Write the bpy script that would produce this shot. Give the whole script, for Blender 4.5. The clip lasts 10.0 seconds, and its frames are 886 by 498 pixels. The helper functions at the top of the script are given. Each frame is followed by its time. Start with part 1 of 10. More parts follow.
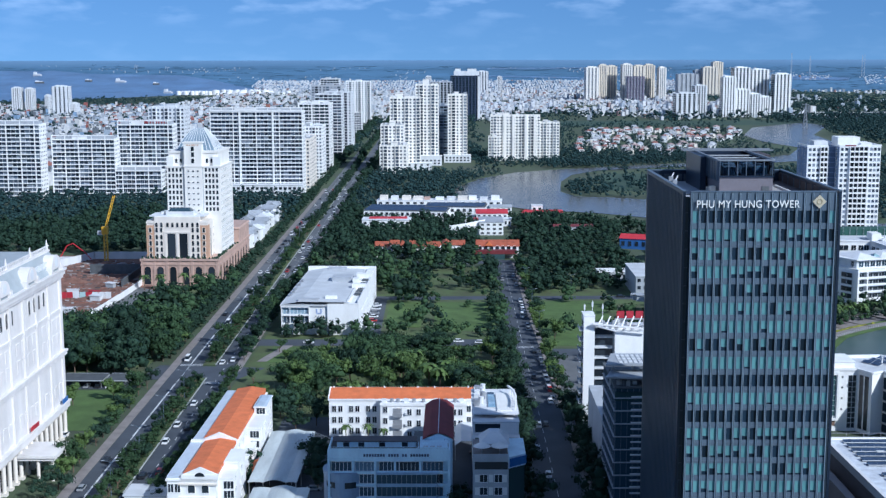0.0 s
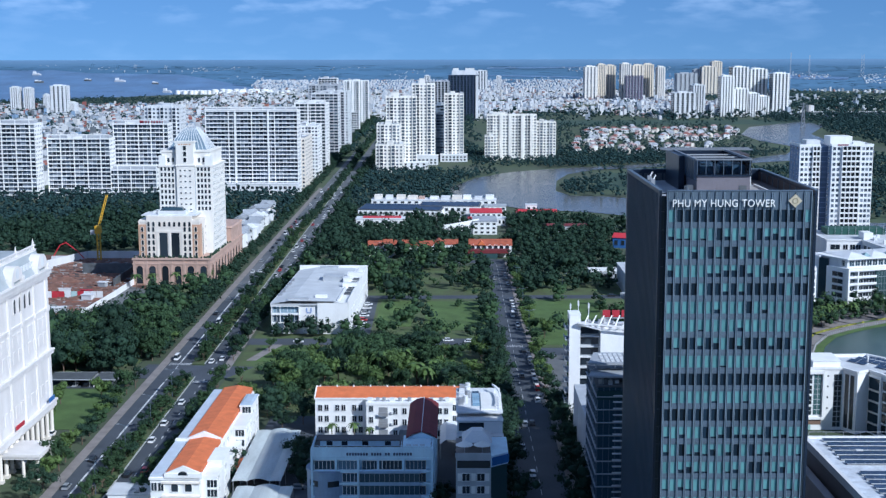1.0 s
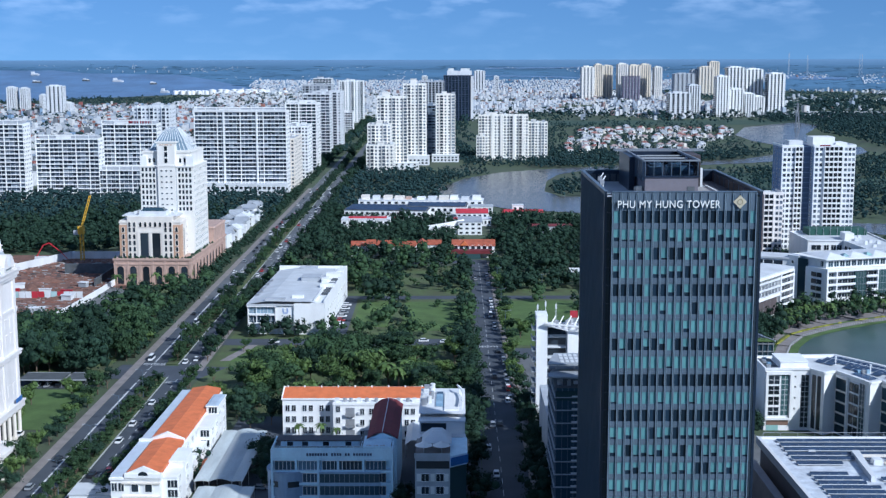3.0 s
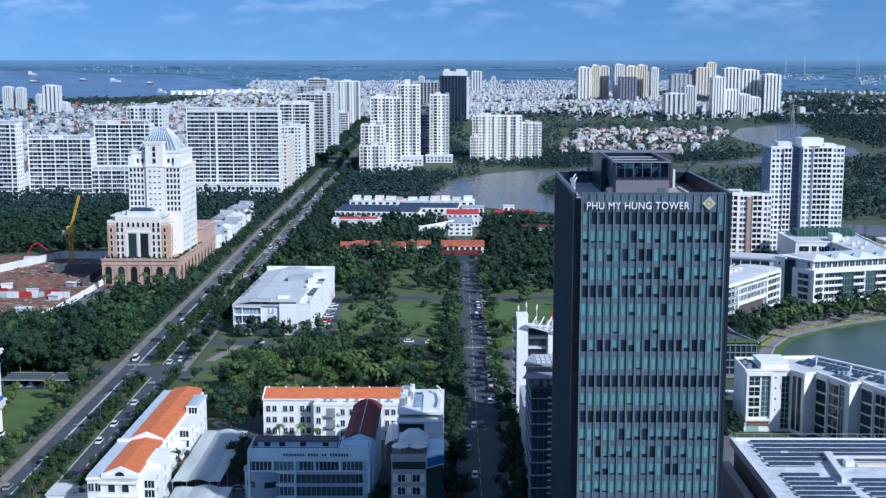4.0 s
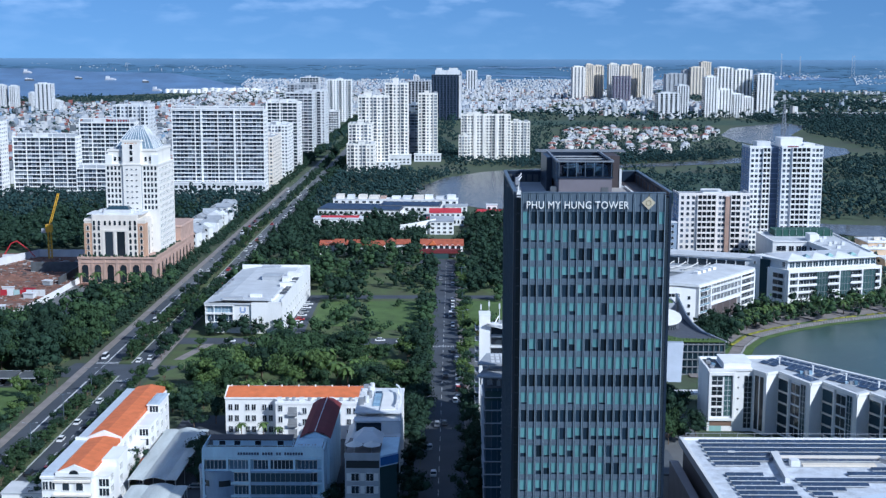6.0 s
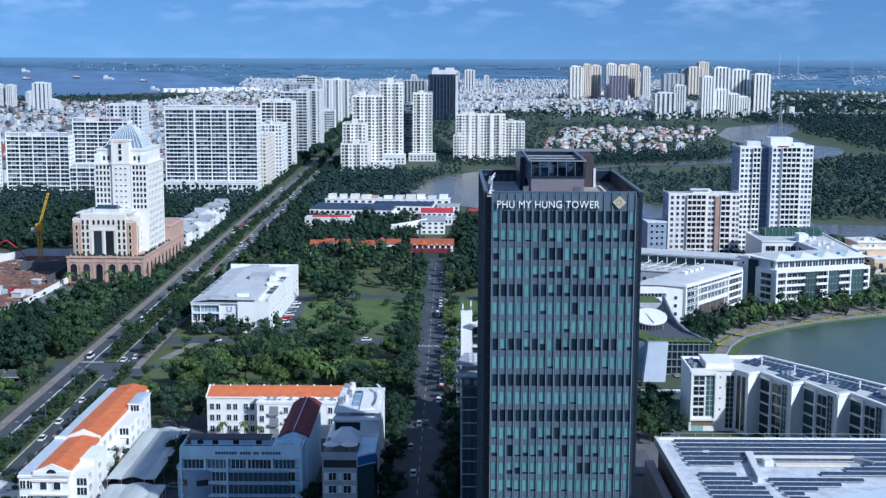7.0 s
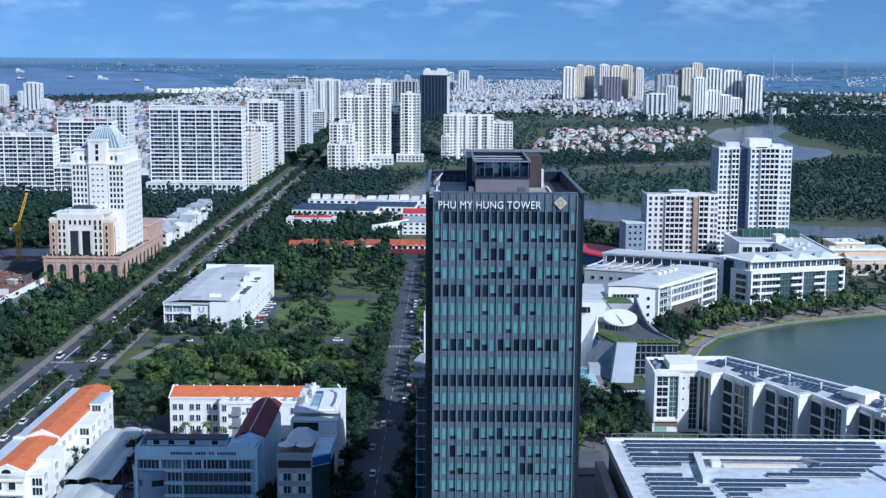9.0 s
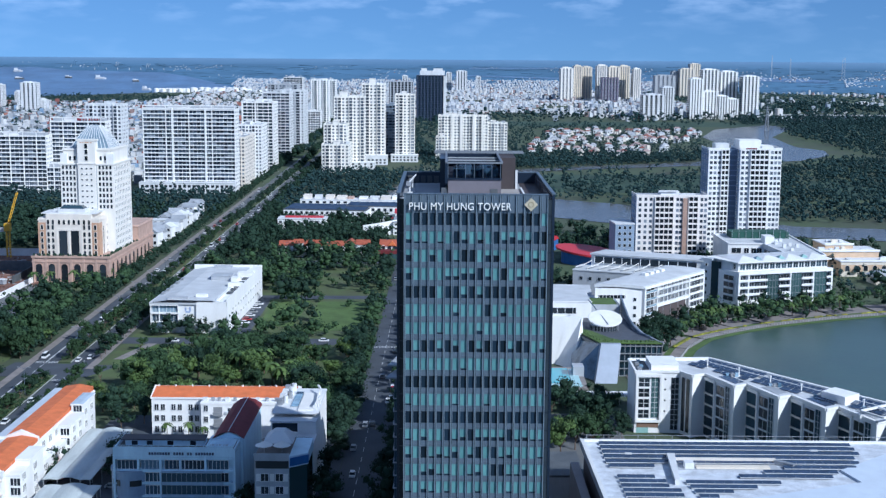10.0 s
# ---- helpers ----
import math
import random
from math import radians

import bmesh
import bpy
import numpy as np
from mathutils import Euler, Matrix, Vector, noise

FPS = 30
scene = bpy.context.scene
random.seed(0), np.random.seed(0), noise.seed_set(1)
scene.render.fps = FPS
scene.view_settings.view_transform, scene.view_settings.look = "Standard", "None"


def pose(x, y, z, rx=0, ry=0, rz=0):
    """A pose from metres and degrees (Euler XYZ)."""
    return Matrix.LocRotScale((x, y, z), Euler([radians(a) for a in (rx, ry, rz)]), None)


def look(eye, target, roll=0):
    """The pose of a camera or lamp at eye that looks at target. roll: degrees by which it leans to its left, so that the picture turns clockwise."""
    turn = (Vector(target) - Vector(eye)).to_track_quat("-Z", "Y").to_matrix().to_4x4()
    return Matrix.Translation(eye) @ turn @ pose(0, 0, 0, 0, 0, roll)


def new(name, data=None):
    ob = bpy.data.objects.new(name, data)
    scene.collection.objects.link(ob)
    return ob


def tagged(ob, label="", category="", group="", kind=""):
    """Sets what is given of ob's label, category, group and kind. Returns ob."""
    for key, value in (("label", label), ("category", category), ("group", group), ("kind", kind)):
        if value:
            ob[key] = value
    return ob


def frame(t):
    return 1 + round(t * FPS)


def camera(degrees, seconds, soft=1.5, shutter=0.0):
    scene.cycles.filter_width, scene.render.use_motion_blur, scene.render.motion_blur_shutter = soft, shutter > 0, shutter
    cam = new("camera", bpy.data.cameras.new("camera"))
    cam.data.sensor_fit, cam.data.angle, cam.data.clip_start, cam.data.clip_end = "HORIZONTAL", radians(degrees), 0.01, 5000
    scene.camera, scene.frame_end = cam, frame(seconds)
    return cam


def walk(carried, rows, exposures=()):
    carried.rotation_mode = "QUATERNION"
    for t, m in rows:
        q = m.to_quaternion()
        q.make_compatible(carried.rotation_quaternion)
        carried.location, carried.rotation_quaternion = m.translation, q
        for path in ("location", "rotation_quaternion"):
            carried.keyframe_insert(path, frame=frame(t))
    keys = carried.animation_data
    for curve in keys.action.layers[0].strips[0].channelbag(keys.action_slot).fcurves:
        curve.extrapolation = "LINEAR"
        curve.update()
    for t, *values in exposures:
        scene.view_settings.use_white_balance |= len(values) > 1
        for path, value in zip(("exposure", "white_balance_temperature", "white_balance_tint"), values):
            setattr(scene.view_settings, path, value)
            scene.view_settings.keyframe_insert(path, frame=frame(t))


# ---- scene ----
cam = camera(38.0, 10.0, soft=1.35)
PATH = [
    (0, (1.015, 0.697, 120.775), (0.998, 2.674, 120.473), -0.1),
    (0.5, (3.158, 0.255, 120.744), (3.14, 2.232, 120.442), -0.1),
    (1, (5.668, 0.178, 120.784), (5.65, 2.155, 120.481), -0.1),
    (1.5, (8.325, 0.282, 120.828), (8.306, 2.259, 120.525), -0.1),
    (2, (11.035, 0.224, 120.913), (11.015, 2.201, 120.61), -0.1),
    (2.5, (13.717, 0.072, 120.936), (13.697, 2.049, 120.633), -0.1),
    (4, (22.191, -0.372, 121.125), (22.173, 1.605, 120.823), 0.0),
    (4.5, (25.003, -0.354, 121.187), (24.986, 1.623, 120.885), 0.1),
    (5, (27.777, -0.248, 121.167), (27.76, 1.729, 120.865), 0.1),
    (5.5, (30.662, -0.275, 121.191), (30.646, 1.702, 120.888), 0.1),
    (7, (39.249, -0.017, 121.074), (39.234, 1.959, 120.77), 0.2),
    (7.5, (41.882, 0.108, 121.041), (41.869, 2.085, 120.738), 0.2),
    (8, (44.638, 0.01, 121.031), (44.625, 1.987, 120.728), 0.3),
    (8.5, (47.358, 0.081, 121.013), (47.346, 2.058, 120.71), 0.3),
    (9, (50.118, 0.128, 121.041), (50.107, 2.105, 120.738), 0.3),
    (9.5, (52.914, 0.145, 121.251), (52.903, 2.122, 120.947), 0.3),
    (10, (55.698, -0.143, 121.393), (55.688, 1.834, 121.09), 0.4),
]
walk(cam, [(t, look(eye, target, roll)) for t, eye, target, roll in PATH], exposures=[(0.0, 0.05, 5000, 8), (10.0, 0.05, 5000, 8)])

# ---- world and sun ----
SUN_TO = Vector((0.611, -0.55, 0.57)).normalized()
sun_data = bpy.data.lights.new("sun", "SUN")
sun_data.energy, sun_data.angle, sun_data.color = 4.95, radians(0.6), (1.0, 0.90, 0.755)
sun = new("sun", sun_data)
sun.rotation_euler = (-SUN_TO).to_track_quat("-Z", "Y").to_euler()

world = bpy.data.worlds.new("sky")
scene.world = world
world.use_nodes = True
wt, wl = world.node_tree.nodes, world.node_tree.links
background = wt["Background"]
sky = wt.new("ShaderNodeTexSky")
sky.sky_type, sky.sun_disc = "NISHITA", False
sky.sun_elevation = math.asin(SUN_TO.z)
sky.sun_rotation = math.atan2(SUN_TO.x, SUN_TO.y)
sky.air_density, sky.dust_density, sky.ozone_density, sky.altitude = 1.0, 0.2, 3.0, 100
tint = wt.new("ShaderNodeMix")
tint.data_type, tint.blend_type = "RGBA", "MULTIPLY"
tint.inputs[0].default_value = 1.0
tint.inputs[7].default_value = (0.785, 0.885, 0.995, 1)
wl.new(sky.outputs[0], tint.inputs[6])
coord = wt.new("ShaderNodeTexCoord")
lift = wt.new("ShaderNodeVectorMath")
lift.operation, lift.inputs[1].default_value = "ADD", (0, 0, 0.14)
wl.new(coord.outputs["Generated"], lift.inputs[0]), wl.new(lift.outputs[0], sky.inputs[0])
stretch = wt.new("ShaderNodeMapping")
stretch.inputs["Scale"].default_value = (26, 26, 95)
wl.new(coord.outputs["Generated"], stretch.inputs[0])
puff = wt.new("ShaderNodeTexNoise")
puff.inputs["Scale"].default_value, puff.inputs["Detail"].default_value = 1.0, 9
wl.new(stretch.outputs[0], puff.inputs[0])
cover = wt.new("ShaderNodeMapRange")
cover.inputs[1].default_value, cover.inputs[2].default_value = 0.49, 0.68
cover.inputs[3].default_value, cover.inputs[4].default_value = 0.0, 0.85
wl.new(puff.outputs[0], cover.inputs[0])
cloud = wt.new("ShaderNodeMix")
cloud.data_type = "RGBA"
cloud.inputs[7].default_value = (12.5, 13.6, 15.2, 1)
height, rise = wt.new("ShaderNodeSeparateXYZ"), wt.new("ShaderNodeMapRange")
rise.inputs[1].default_value, rise.inputs[2].default_value = 0.020, 0.10
rise.inputs[3].default_value, rise.inputs[4].default_value = 0.04, 0.8
wl.new(coord.outputs["Generated"], height.inputs[0]), wl.new(height.outputs[2], rise.inputs[0])
amount = wt.new("ShaderNodeMath")
amount.operation = "MULTIPLY"
wl.new(cover.outputs[0], amount.inputs[0]), wl.new(rise.outputs[0], amount.inputs[1])
wl.new(amount.outputs[0], cloud.inputs[0])
wl.new(tint.outputs[2], cloud.inputs[6])
wl.new(cloud.outputs[2], background.inputs[0])
background.inputs[1].default_value = 0.085


# ---- materials ----
def mat(name, color, rough=0.7, metal=0.0, vary=0.12, scale=0.3, fine=4.0, bump=0.0, by_object=0.0, by_island=0.0, by_tree=0.0, spec=0.5, second=None, axis=(1, 1, 1)):
    """A procedural surface: a base colour with coarse stains and fine grain, in metres."""
    m = bpy.data.materials.new(name)
    m.use_nodes = True
    n, l = m.node_tree.nodes, m.node_tree.links
    b = n["Principled BSDF"]
    b.inputs["Roughness"].default_value, b.inputs["Metallic"].default_value = rough, metal
    b.inputs["Specular IOR Level"].default_value = spec
    geo = n.new("ShaderNodeNewGeometry")
    space = n.new("ShaderNodeMapping")
    space.inputs["Scale"].default_value = axis
    l.new(geo.outputs["Position"], space.inputs[0])
    coarse, grain = n.new("ShaderNodeTexNoise"), n.new("ShaderNodeTexNoise")
    coarse.inputs["Scale"].default_value, coarse.inputs["Detail"].default_value = scale, 5
    grain.inputs["Scale"].default_value, grain.inputs["Detail"].default_value = fine, 3
    l.new(space.outputs[0], coarse.inputs[0]), l.new(space.outputs[0], grain.inputs[0])
    mixed = n.new("ShaderNodeMath")
    mixed.operation = "MULTIPLY_ADD"
    mixed.inputs[1].default_value = 0.45
    l.new(grain.outputs[0], mixed.inputs[0]), l.new(coarse.outputs[0], mixed.inputs[2])
    last = mixed.outputs[0]
    if by_object or by_island:
        info = n.new("ShaderNodeObjectInfo") if by_object else geo
        extra = n.new("ShaderNodeMath")
        extra.operation = "MULTIPLY_ADD"
        extra.inputs[1].default_value = by_object or by_island
        l.new(info.outputs["Random" if by_object else "Random Per Island"], extra.inputs[0])
        l.new(last, extra.inputs[2])
        last = extra.outputs[0]
    if by_tree:
        info2, extra2 = n.new("ShaderNodeObjectInfo"), n.new("ShaderNodeMath")
        extra2.operation = "MULTIPLY_ADD"
        extra2.inputs[1].default_value = by_tree
        l.new(info2.outputs["Random"], extra2.inputs[0]), l.new(last, extra2.inputs[2])
        last = extra2.outputs[0]
    span = n.new("ShaderNodeMapRange")
    top = 1.0 + by_tree * 0.9 + (by_object or by_island)
    span.inputs[1].default_value, span.inputs[2].default_value = 0.42, top
    l.new(last, span.inputs[0])
    tone = n.new("ShaderNodeMix")
    tone.data_type = "RGBA"
    dark = second or tuple(c * (1 - 2.2 * vary) for c in color)
    lift = 1 + vary * 0.8
    tone.inputs[6].default_value = (*[max(0, c) for c in dark], 1)
    tone.inputs[7].default_value = (*[min(0.95, c * lift) for c in color], 1)
    l.new(span.outputs[0], tone.inputs[0])
    l.new(tone.outputs[2], b.inputs["Base Color"])
    if bump:
        bp = n.new("ShaderNodeBump")
        bp.inputs["Strength"].default_value, bp.inputs["Distance"].default_value = bump, 0.1
        l.new(grain.outputs[0], bp.inputs["Height"])
        l.new(bp.outputs[0], b.inputs["Normal"])
    return m


def islands(name, colors, rough=0.8):
    """A surface whose separate pieces take one of several colours each."""
    m = bpy.data.materials.new(name)
    m.use_nodes = True
    n, l = m.node_tree.nodes, m.node_tree.links
    b = n["Principled BSDF"]
    b.inputs["Roughness"].default_value = rough
    geo, ramp = n.new("ShaderNodeNewGeometry"), n.new("ShaderNodeValToRGB")
    ramp.color_ramp.interpolation = "CONSTANT"
    while len(ramp.color_ramp.elements) < len(colors):
        ramp.color_ramp.elements.new(0.5)
    for i, c in enumerate(colors):
        ramp.color_ramp.elements[i].position = i / len(colors)
        ramp.color_ramp.elements[i].color = (*c, 1)
    l.new(geo.outputs["Random Per Island"], ramp.inputs[0])
    spot = n.new("ShaderNodeTexNoise")
    spot.inputs["Scale"].default_value = 0.25
    l.new(geo.outputs["Position"], spot.inputs[0])
    mul = n.new("ShaderNodeMix")
    mul.data_type, mul.blend_type = "RGBA", "MULTIPLY"
    mul.inputs[0].default_value = 0.5
    l.new(ramp.outputs[0], mul.inputs[6]), l.new(spot.outputs[0], mul.inputs[7])
    l.new(mul.outputs[2], b.inputs["Base Color"])
    return m


def glazing(name, color, rough=0.07, vary=0.5):
    """Opaque-looking reflective window glass, each pane a little different."""
    m = bpy.data.materials.new(name)
    m.use_nodes = True
    n, l = m.node_tree.nodes, m.node_tree.links
    b = n["Principled BSDF"]
    b.inputs["Roughness"].default_value, b.inputs["Specular IOR Level"].default_value = rough, 0.35
    info, tone = n.new("ShaderNodeObjectInfo"), n.new("ShaderNodeMix")
    tone.data_type = "RGBA"
    tone.inputs[6].default_value = (*[c * (1 - vary) for c in color], 1)
    tone.inputs[7].default_value = (*[c * (1 + vary) for c in color], 1)
    l.new(info.outputs["Random"], tone.inputs[0])
    l.new(tone.outputs[2], b.inputs["Base Color"])
    wob, geo, bp = n.new("ShaderNodeTexNoise"), n.new("ShaderNodeNewGeometry"), n.new("ShaderNodeBump")
    wob.inputs["Scale"].default_value = 0.4
    bp.inputs["Strength"].default_value, bp.inputs["Distance"].default_value = 0.15, 0.05
    l.new(geo.outputs["Position"], wob.inputs[0]), l.new(wob.outputs[0], bp.inputs["Height"]), l.new(bp.outputs[0], b.inputs["Normal"])
    return m


def flat_glass(name, colors):
    """Windows of homes: panes, curtains and shades differ from one to the next."""
    m = islands(name, colors, 0.2)
    n, l = m.node_tree.nodes, m.node_tree.links
    info, total = n.new("ShaderNodeObjectInfo"), n.new("ShaderNodeMath")
    total.operation = "ADD"
    part_ = n.new("ShaderNodeMath")
    part_.operation = "FRACT"
    geo, ramp = next(k for k in n if k.type == "NEW_GEOMETRY"), next(k for k in n if k.type == "VALTORGB")
    l.new(geo.outputs["Random Per Island"], total.inputs[0]), l.new(info.outputs["Random"], total.inputs[1])
    l.new(total.outputs[0], part_.inputs[0]), l.new(part_.outputs[0], ramp.inputs[0])
    return m


def clear_glass(name, color):
    """See-through tinted screen glass."""
    m = bpy.data.materials.new(name)
    m.use_nodes = True
    b = m.node_tree.nodes["Principled BSDF"]
    b.inputs["Base Color"].default_value = (*color, 1)
    b.inputs["Roughness"].default_value, b.inputs["Transmission Weight"].default_value, b.inputs["IOR"].default_value = 0.04, 1.0, 1.15
    return m


def water_mat(name, color, rough, wave):
    m = mat(name, color, rough, vary=0.18, scale=0.01, fine=0.06, spec=0.5)
    n, l = m.node_tree.nodes, m.node_tree.links
    geo, w, bp = n.new("ShaderNodeNewGeometry"), n.new("ShaderNodeTexNoise"), n.new("ShaderNodeBump")
    w.inputs["Scale"].default_value, w.inputs["Detail"].default_value = wave, 4
    bp.inputs["Strength"].default_value, bp.inputs["Distance"].default_value = 0.12, 0.3
    l.new(geo.outputs["Position"], w.inputs[0]), l.new(w.outputs[0], bp.inputs["Height"])
    l.new(bp.outputs[0], n["Principled BSDF"].inputs["Normal"])
    return m


WHITE = mat("white_paint", (0.83, 0.825, 0.81), 0.6, vary=0.06, scale=0.25, axis=(1, 1, 0.25))
IVORY = mat("ivory_paint", (0.80, 0.77, 0.71), 0.65, vary=0.06, axis=(1, 1, 0.25))
CREAM = mat("cream_paint", (0.77, 0.71, 0.63), 0.65, vary=0.07, axis=(1, 1, 0.25))
OFFWHITE = mat("weathered_white", (0.68, 0.69, 0.70), 0.7, vary=0.10, scale=0.15, axis=(1, 1, 0.2))
GREYWALL = mat("grey_render", (0.42, 0.44, 0.47), 0.7, vary=0.10, axis=(1, 1, 0.3))
PINK = mat("pink_stone", (0.50, 0.345, 0.275), 0.7, vary=0.12, fine=2.0)
BEIGE = mat("beige_paint", (0.54, 0.34, 0.22), 0.7, vary=0.1)
YELLOWW = mat("yellowish_paint", (0.74, 0.67, 0.56), 0.7, vary=0.1, axis=(1, 1, 0.1))
BROWN = mat("brown_panel", (0.22, 0.14, 0.10), 0.6, vary=0.1)
DARKCLAD = mat("dark_cladding", (0.012, 0.022, 0.044), 0.35, vary=0.15, scale=0.1, fine=1.5)
GREYCLAD = mat("grey_metal_cladding", (0.105, 0.140, 0.185), 0.45, 0.1, vary=0.12, scale=0.2)
FINMETAL = mat("aluminium_fin", (0.205, 0.260, 0.320), 0.45, 0.1, vary=0.1)
ROOFGREY = mat("grey_roofing", (0.36, 0.38, 0.41), 0.75, vary=0.14, scale=0.12, fine=2.5)
ROOFLIGHT = mat("pale_roof_sheet", (0.55, 0.565, 0.58), 0.75, vary=0.1, scale=0.15)
ROOFDARK = mat("dark_roofing", (0.10, 0.11, 0.12), 0.7, vary=0.2, scale=0.3)
ORANGE = mat("orange_roof_tile", (0.62, 0.17, 0.055), 0.75, vary=0.12, scale=0.4, fine=3)
ORANGEDARK = mat("weathered_orange_tile", (0.36, 0.095, 0.048), 0.8, vary=0.2, scale=0.5, fine=3)
MAROON = mat("maroon_roof_sheet", (0.155, 0.021, 0.026), 0.8, vary=0.15)
REDROOF = mat("red_roof_sheet", (0.50, 0.035, 0.045), 0.5, vary=0.12)
PVDARK = mat("solar_panel", (0.045, 0.070, 0.125), 0.16, vary=0.2, fine=1.0)
BLUEWALL = mat("pale_blue_render", (0.64, 0.80, 0.93), 0.65, vary=0.1, axis=(1, 1, 0.3))
BLUESIGN = mat("blue_panel", (0.06, 0.16, 0.42), 0.5)
REDSIGN = mat("red_panel", (0.42, 0.03, 0.045), 0.5)
TEALBLIND = mat("teal_blind", (0.135, 0.295, 0.305), 0.3, vary=0.12, scale=0.6, by_object=0.7, second=(0.075, 0.175, 0.19))
LETTER = mat("sign_letter", (0.82, 0.82, 0.80), 0.5, vary=0.03)
GOLD = mat("gold_emblem", (0.66, 0.58, 0.42), 0.4, 0.3, vary=0.06)
GLASS = glazing("window_glass", (0.022, 0.030, 0.040))
GLASSBLUE = glazing("blue_glass", (0.03, 0.055, 0.075), vary=0.4)
GLASSTEAL = glazing("green_glass", (0.055, 0.10, 0.105), vary=0.4)
HOMEGLASS = flat_glass("home_window", [(0.03, 0.045, 0.07), (0.10, 0.13, 0.18), (0.05, 0.07, 0.10), (0.16, 0.20, 0.26), (0.03, 0.04, 0.06), (0.09, 0.12, 0.17), (0.05, 0.07, 0.10), (0.32, 0.36, 0.42)])
OFFICEGLASS = flat_glass("office_window", [(0.05, 0.09, 0.14), (0.10, 0.17, 0.25), (0.03, 0.05, 0.08), (0.17, 0.26, 0.36), (0.07, 0.12, 0.18)])
SKYGLASS = flat_glass("sky_blue_glass", [(0.30, 0.46, 0.60), (0.14, 0.24, 0.34), (0.40, 0.56, 0.70), (0.24, 0.38, 0.50), (0.06, 0.10, 0.15), (0.34, 0.48, 0.60)])
GREENNET = mat("green_netting", (0.025, 0.085, 0.065), 0.8)
ASPHALT = mat("asphalt", (0.064, 0.074, 0.092), 0.85, vary=0.15, scale=0.08, fine=1.2, bump=0.1)
LOT = mat("worn_and_hazed_asphalt", (0.14, 0.145, 0.15), 0.9, vary=0.14, scale=0.12)
PAVING = mat("paving", (0.25, 0.225, 0.215), 0.85, vary=0.15, scale=0.3)
KERB = mat("kerb_concrete", (0.42, 0.43, 0.43), 0.8)
ROADPAINT = mat("road_paint", (0.56, 0.57, 0.58), 0.7, vary=0.1)
GRASS = mat("lawn_grass", (0.085, 0.14, 0.035), 0.95, vary=0.2, scale=0.12, fine=2.0, bump=0.3)
MEADOW = mat("marsh_grass", (0.042, 0.076, 0.046), 0.95, vary=0.3, scale=0.05, fine=0.35, second=(0.017, 0.035, 0.028))
SOIL = mat("site_soil", (0.20, 0.105, 0.075), 0.95, vary=0.25, scale=0.15, fine=1.0, bump=0.4)
GROUND = mat("city_ground", (0.055, 0.085, 0.035), 0.95, vary=0.2, scale=0.02, fine=0.25, second=(0.055, 0.058, 0.045))
# Far land's base colour, with the haze of distance put in.
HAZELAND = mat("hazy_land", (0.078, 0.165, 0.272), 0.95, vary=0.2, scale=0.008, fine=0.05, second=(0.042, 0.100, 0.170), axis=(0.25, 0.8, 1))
# Blue haze stands in this colour for the tree belts' own green.
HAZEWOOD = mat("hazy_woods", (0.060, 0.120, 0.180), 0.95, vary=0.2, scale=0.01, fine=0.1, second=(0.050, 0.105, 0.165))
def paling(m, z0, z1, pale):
    """Mixes haze into the far land's colour as it leans up to the horizon."""
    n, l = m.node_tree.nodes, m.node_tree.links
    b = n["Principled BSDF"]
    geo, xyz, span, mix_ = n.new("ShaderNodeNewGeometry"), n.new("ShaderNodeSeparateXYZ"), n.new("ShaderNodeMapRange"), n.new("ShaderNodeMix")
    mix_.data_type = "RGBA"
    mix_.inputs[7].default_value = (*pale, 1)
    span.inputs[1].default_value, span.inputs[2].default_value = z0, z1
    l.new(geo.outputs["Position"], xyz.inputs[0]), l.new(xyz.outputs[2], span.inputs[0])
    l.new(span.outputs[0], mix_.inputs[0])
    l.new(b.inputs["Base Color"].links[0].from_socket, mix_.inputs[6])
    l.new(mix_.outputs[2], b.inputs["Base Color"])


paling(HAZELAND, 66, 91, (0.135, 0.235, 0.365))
PARKGROUND = mat("park_ground", (0.075, 0.115, 0.035), 0.95, vary=0.25, scale=0.09, fine=1.2, second=(0.060, 0.058, 0.035))
LEAF = mat("leaf", (0.046, 0.081, 0.036), 0.65, vary=0.3, scale=0.12, fine=1.0, by_island=0.22, by_tree=0.7, second=(0.019, 0.036, 0.020), spec=0.08)
LEAFDARK = mat("dark_leaf", (0.028, 0.053, 0.034), 0.65, vary=0.3, scale=0.1, by_island=0.22, by_tree=0.6, second=(0.014, 0.027, 0.018), spec=0.08)
LEAFLIGHT = mat("light_leaf", (0.095, 0.145, 0.040), 0.65, vary=0.3, scale=0.12, by_island=0.25, by_tree=0.5, second=(0.035, 0.065, 0.02), spec=0.25)
# Distance haze is put into the blue of both far foliage colours.
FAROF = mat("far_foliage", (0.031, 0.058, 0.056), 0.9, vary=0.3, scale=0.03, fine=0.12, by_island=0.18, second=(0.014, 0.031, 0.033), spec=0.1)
HAZELEAF = mat("haze_tinted_foliage", (0.040, 0.075, 0.072), 0.9, vary=0.3, scale=0.006, fine=0.05, by_island=0.15, second=(0.022, 0.045, 0.050), spec=0.1)
BARK = mat("bark", (0.14, 0.10, 0.07), 0.9, vary=0.2, fine=6)
FLOWER = mat("yellow_hedge", (0.27, 0.27, 0.035), 0.9, vary=0.5, scale=0.4)
RIVER = water_mat("brown_river", (0.135, 0.135, 0.125), 0.25, 0.15)
LAKE = water_mat("lake_water", (0.062, 0.100, 0.082), 0.28, 0.5)
ESTUARY = water_mat("wide_river", (0.130, 0.215, 0.360), 0.5, 0.03)
POOL = water_mat("pool_water", (0.05, 0.42, 0.52), 0.08, 1.0)
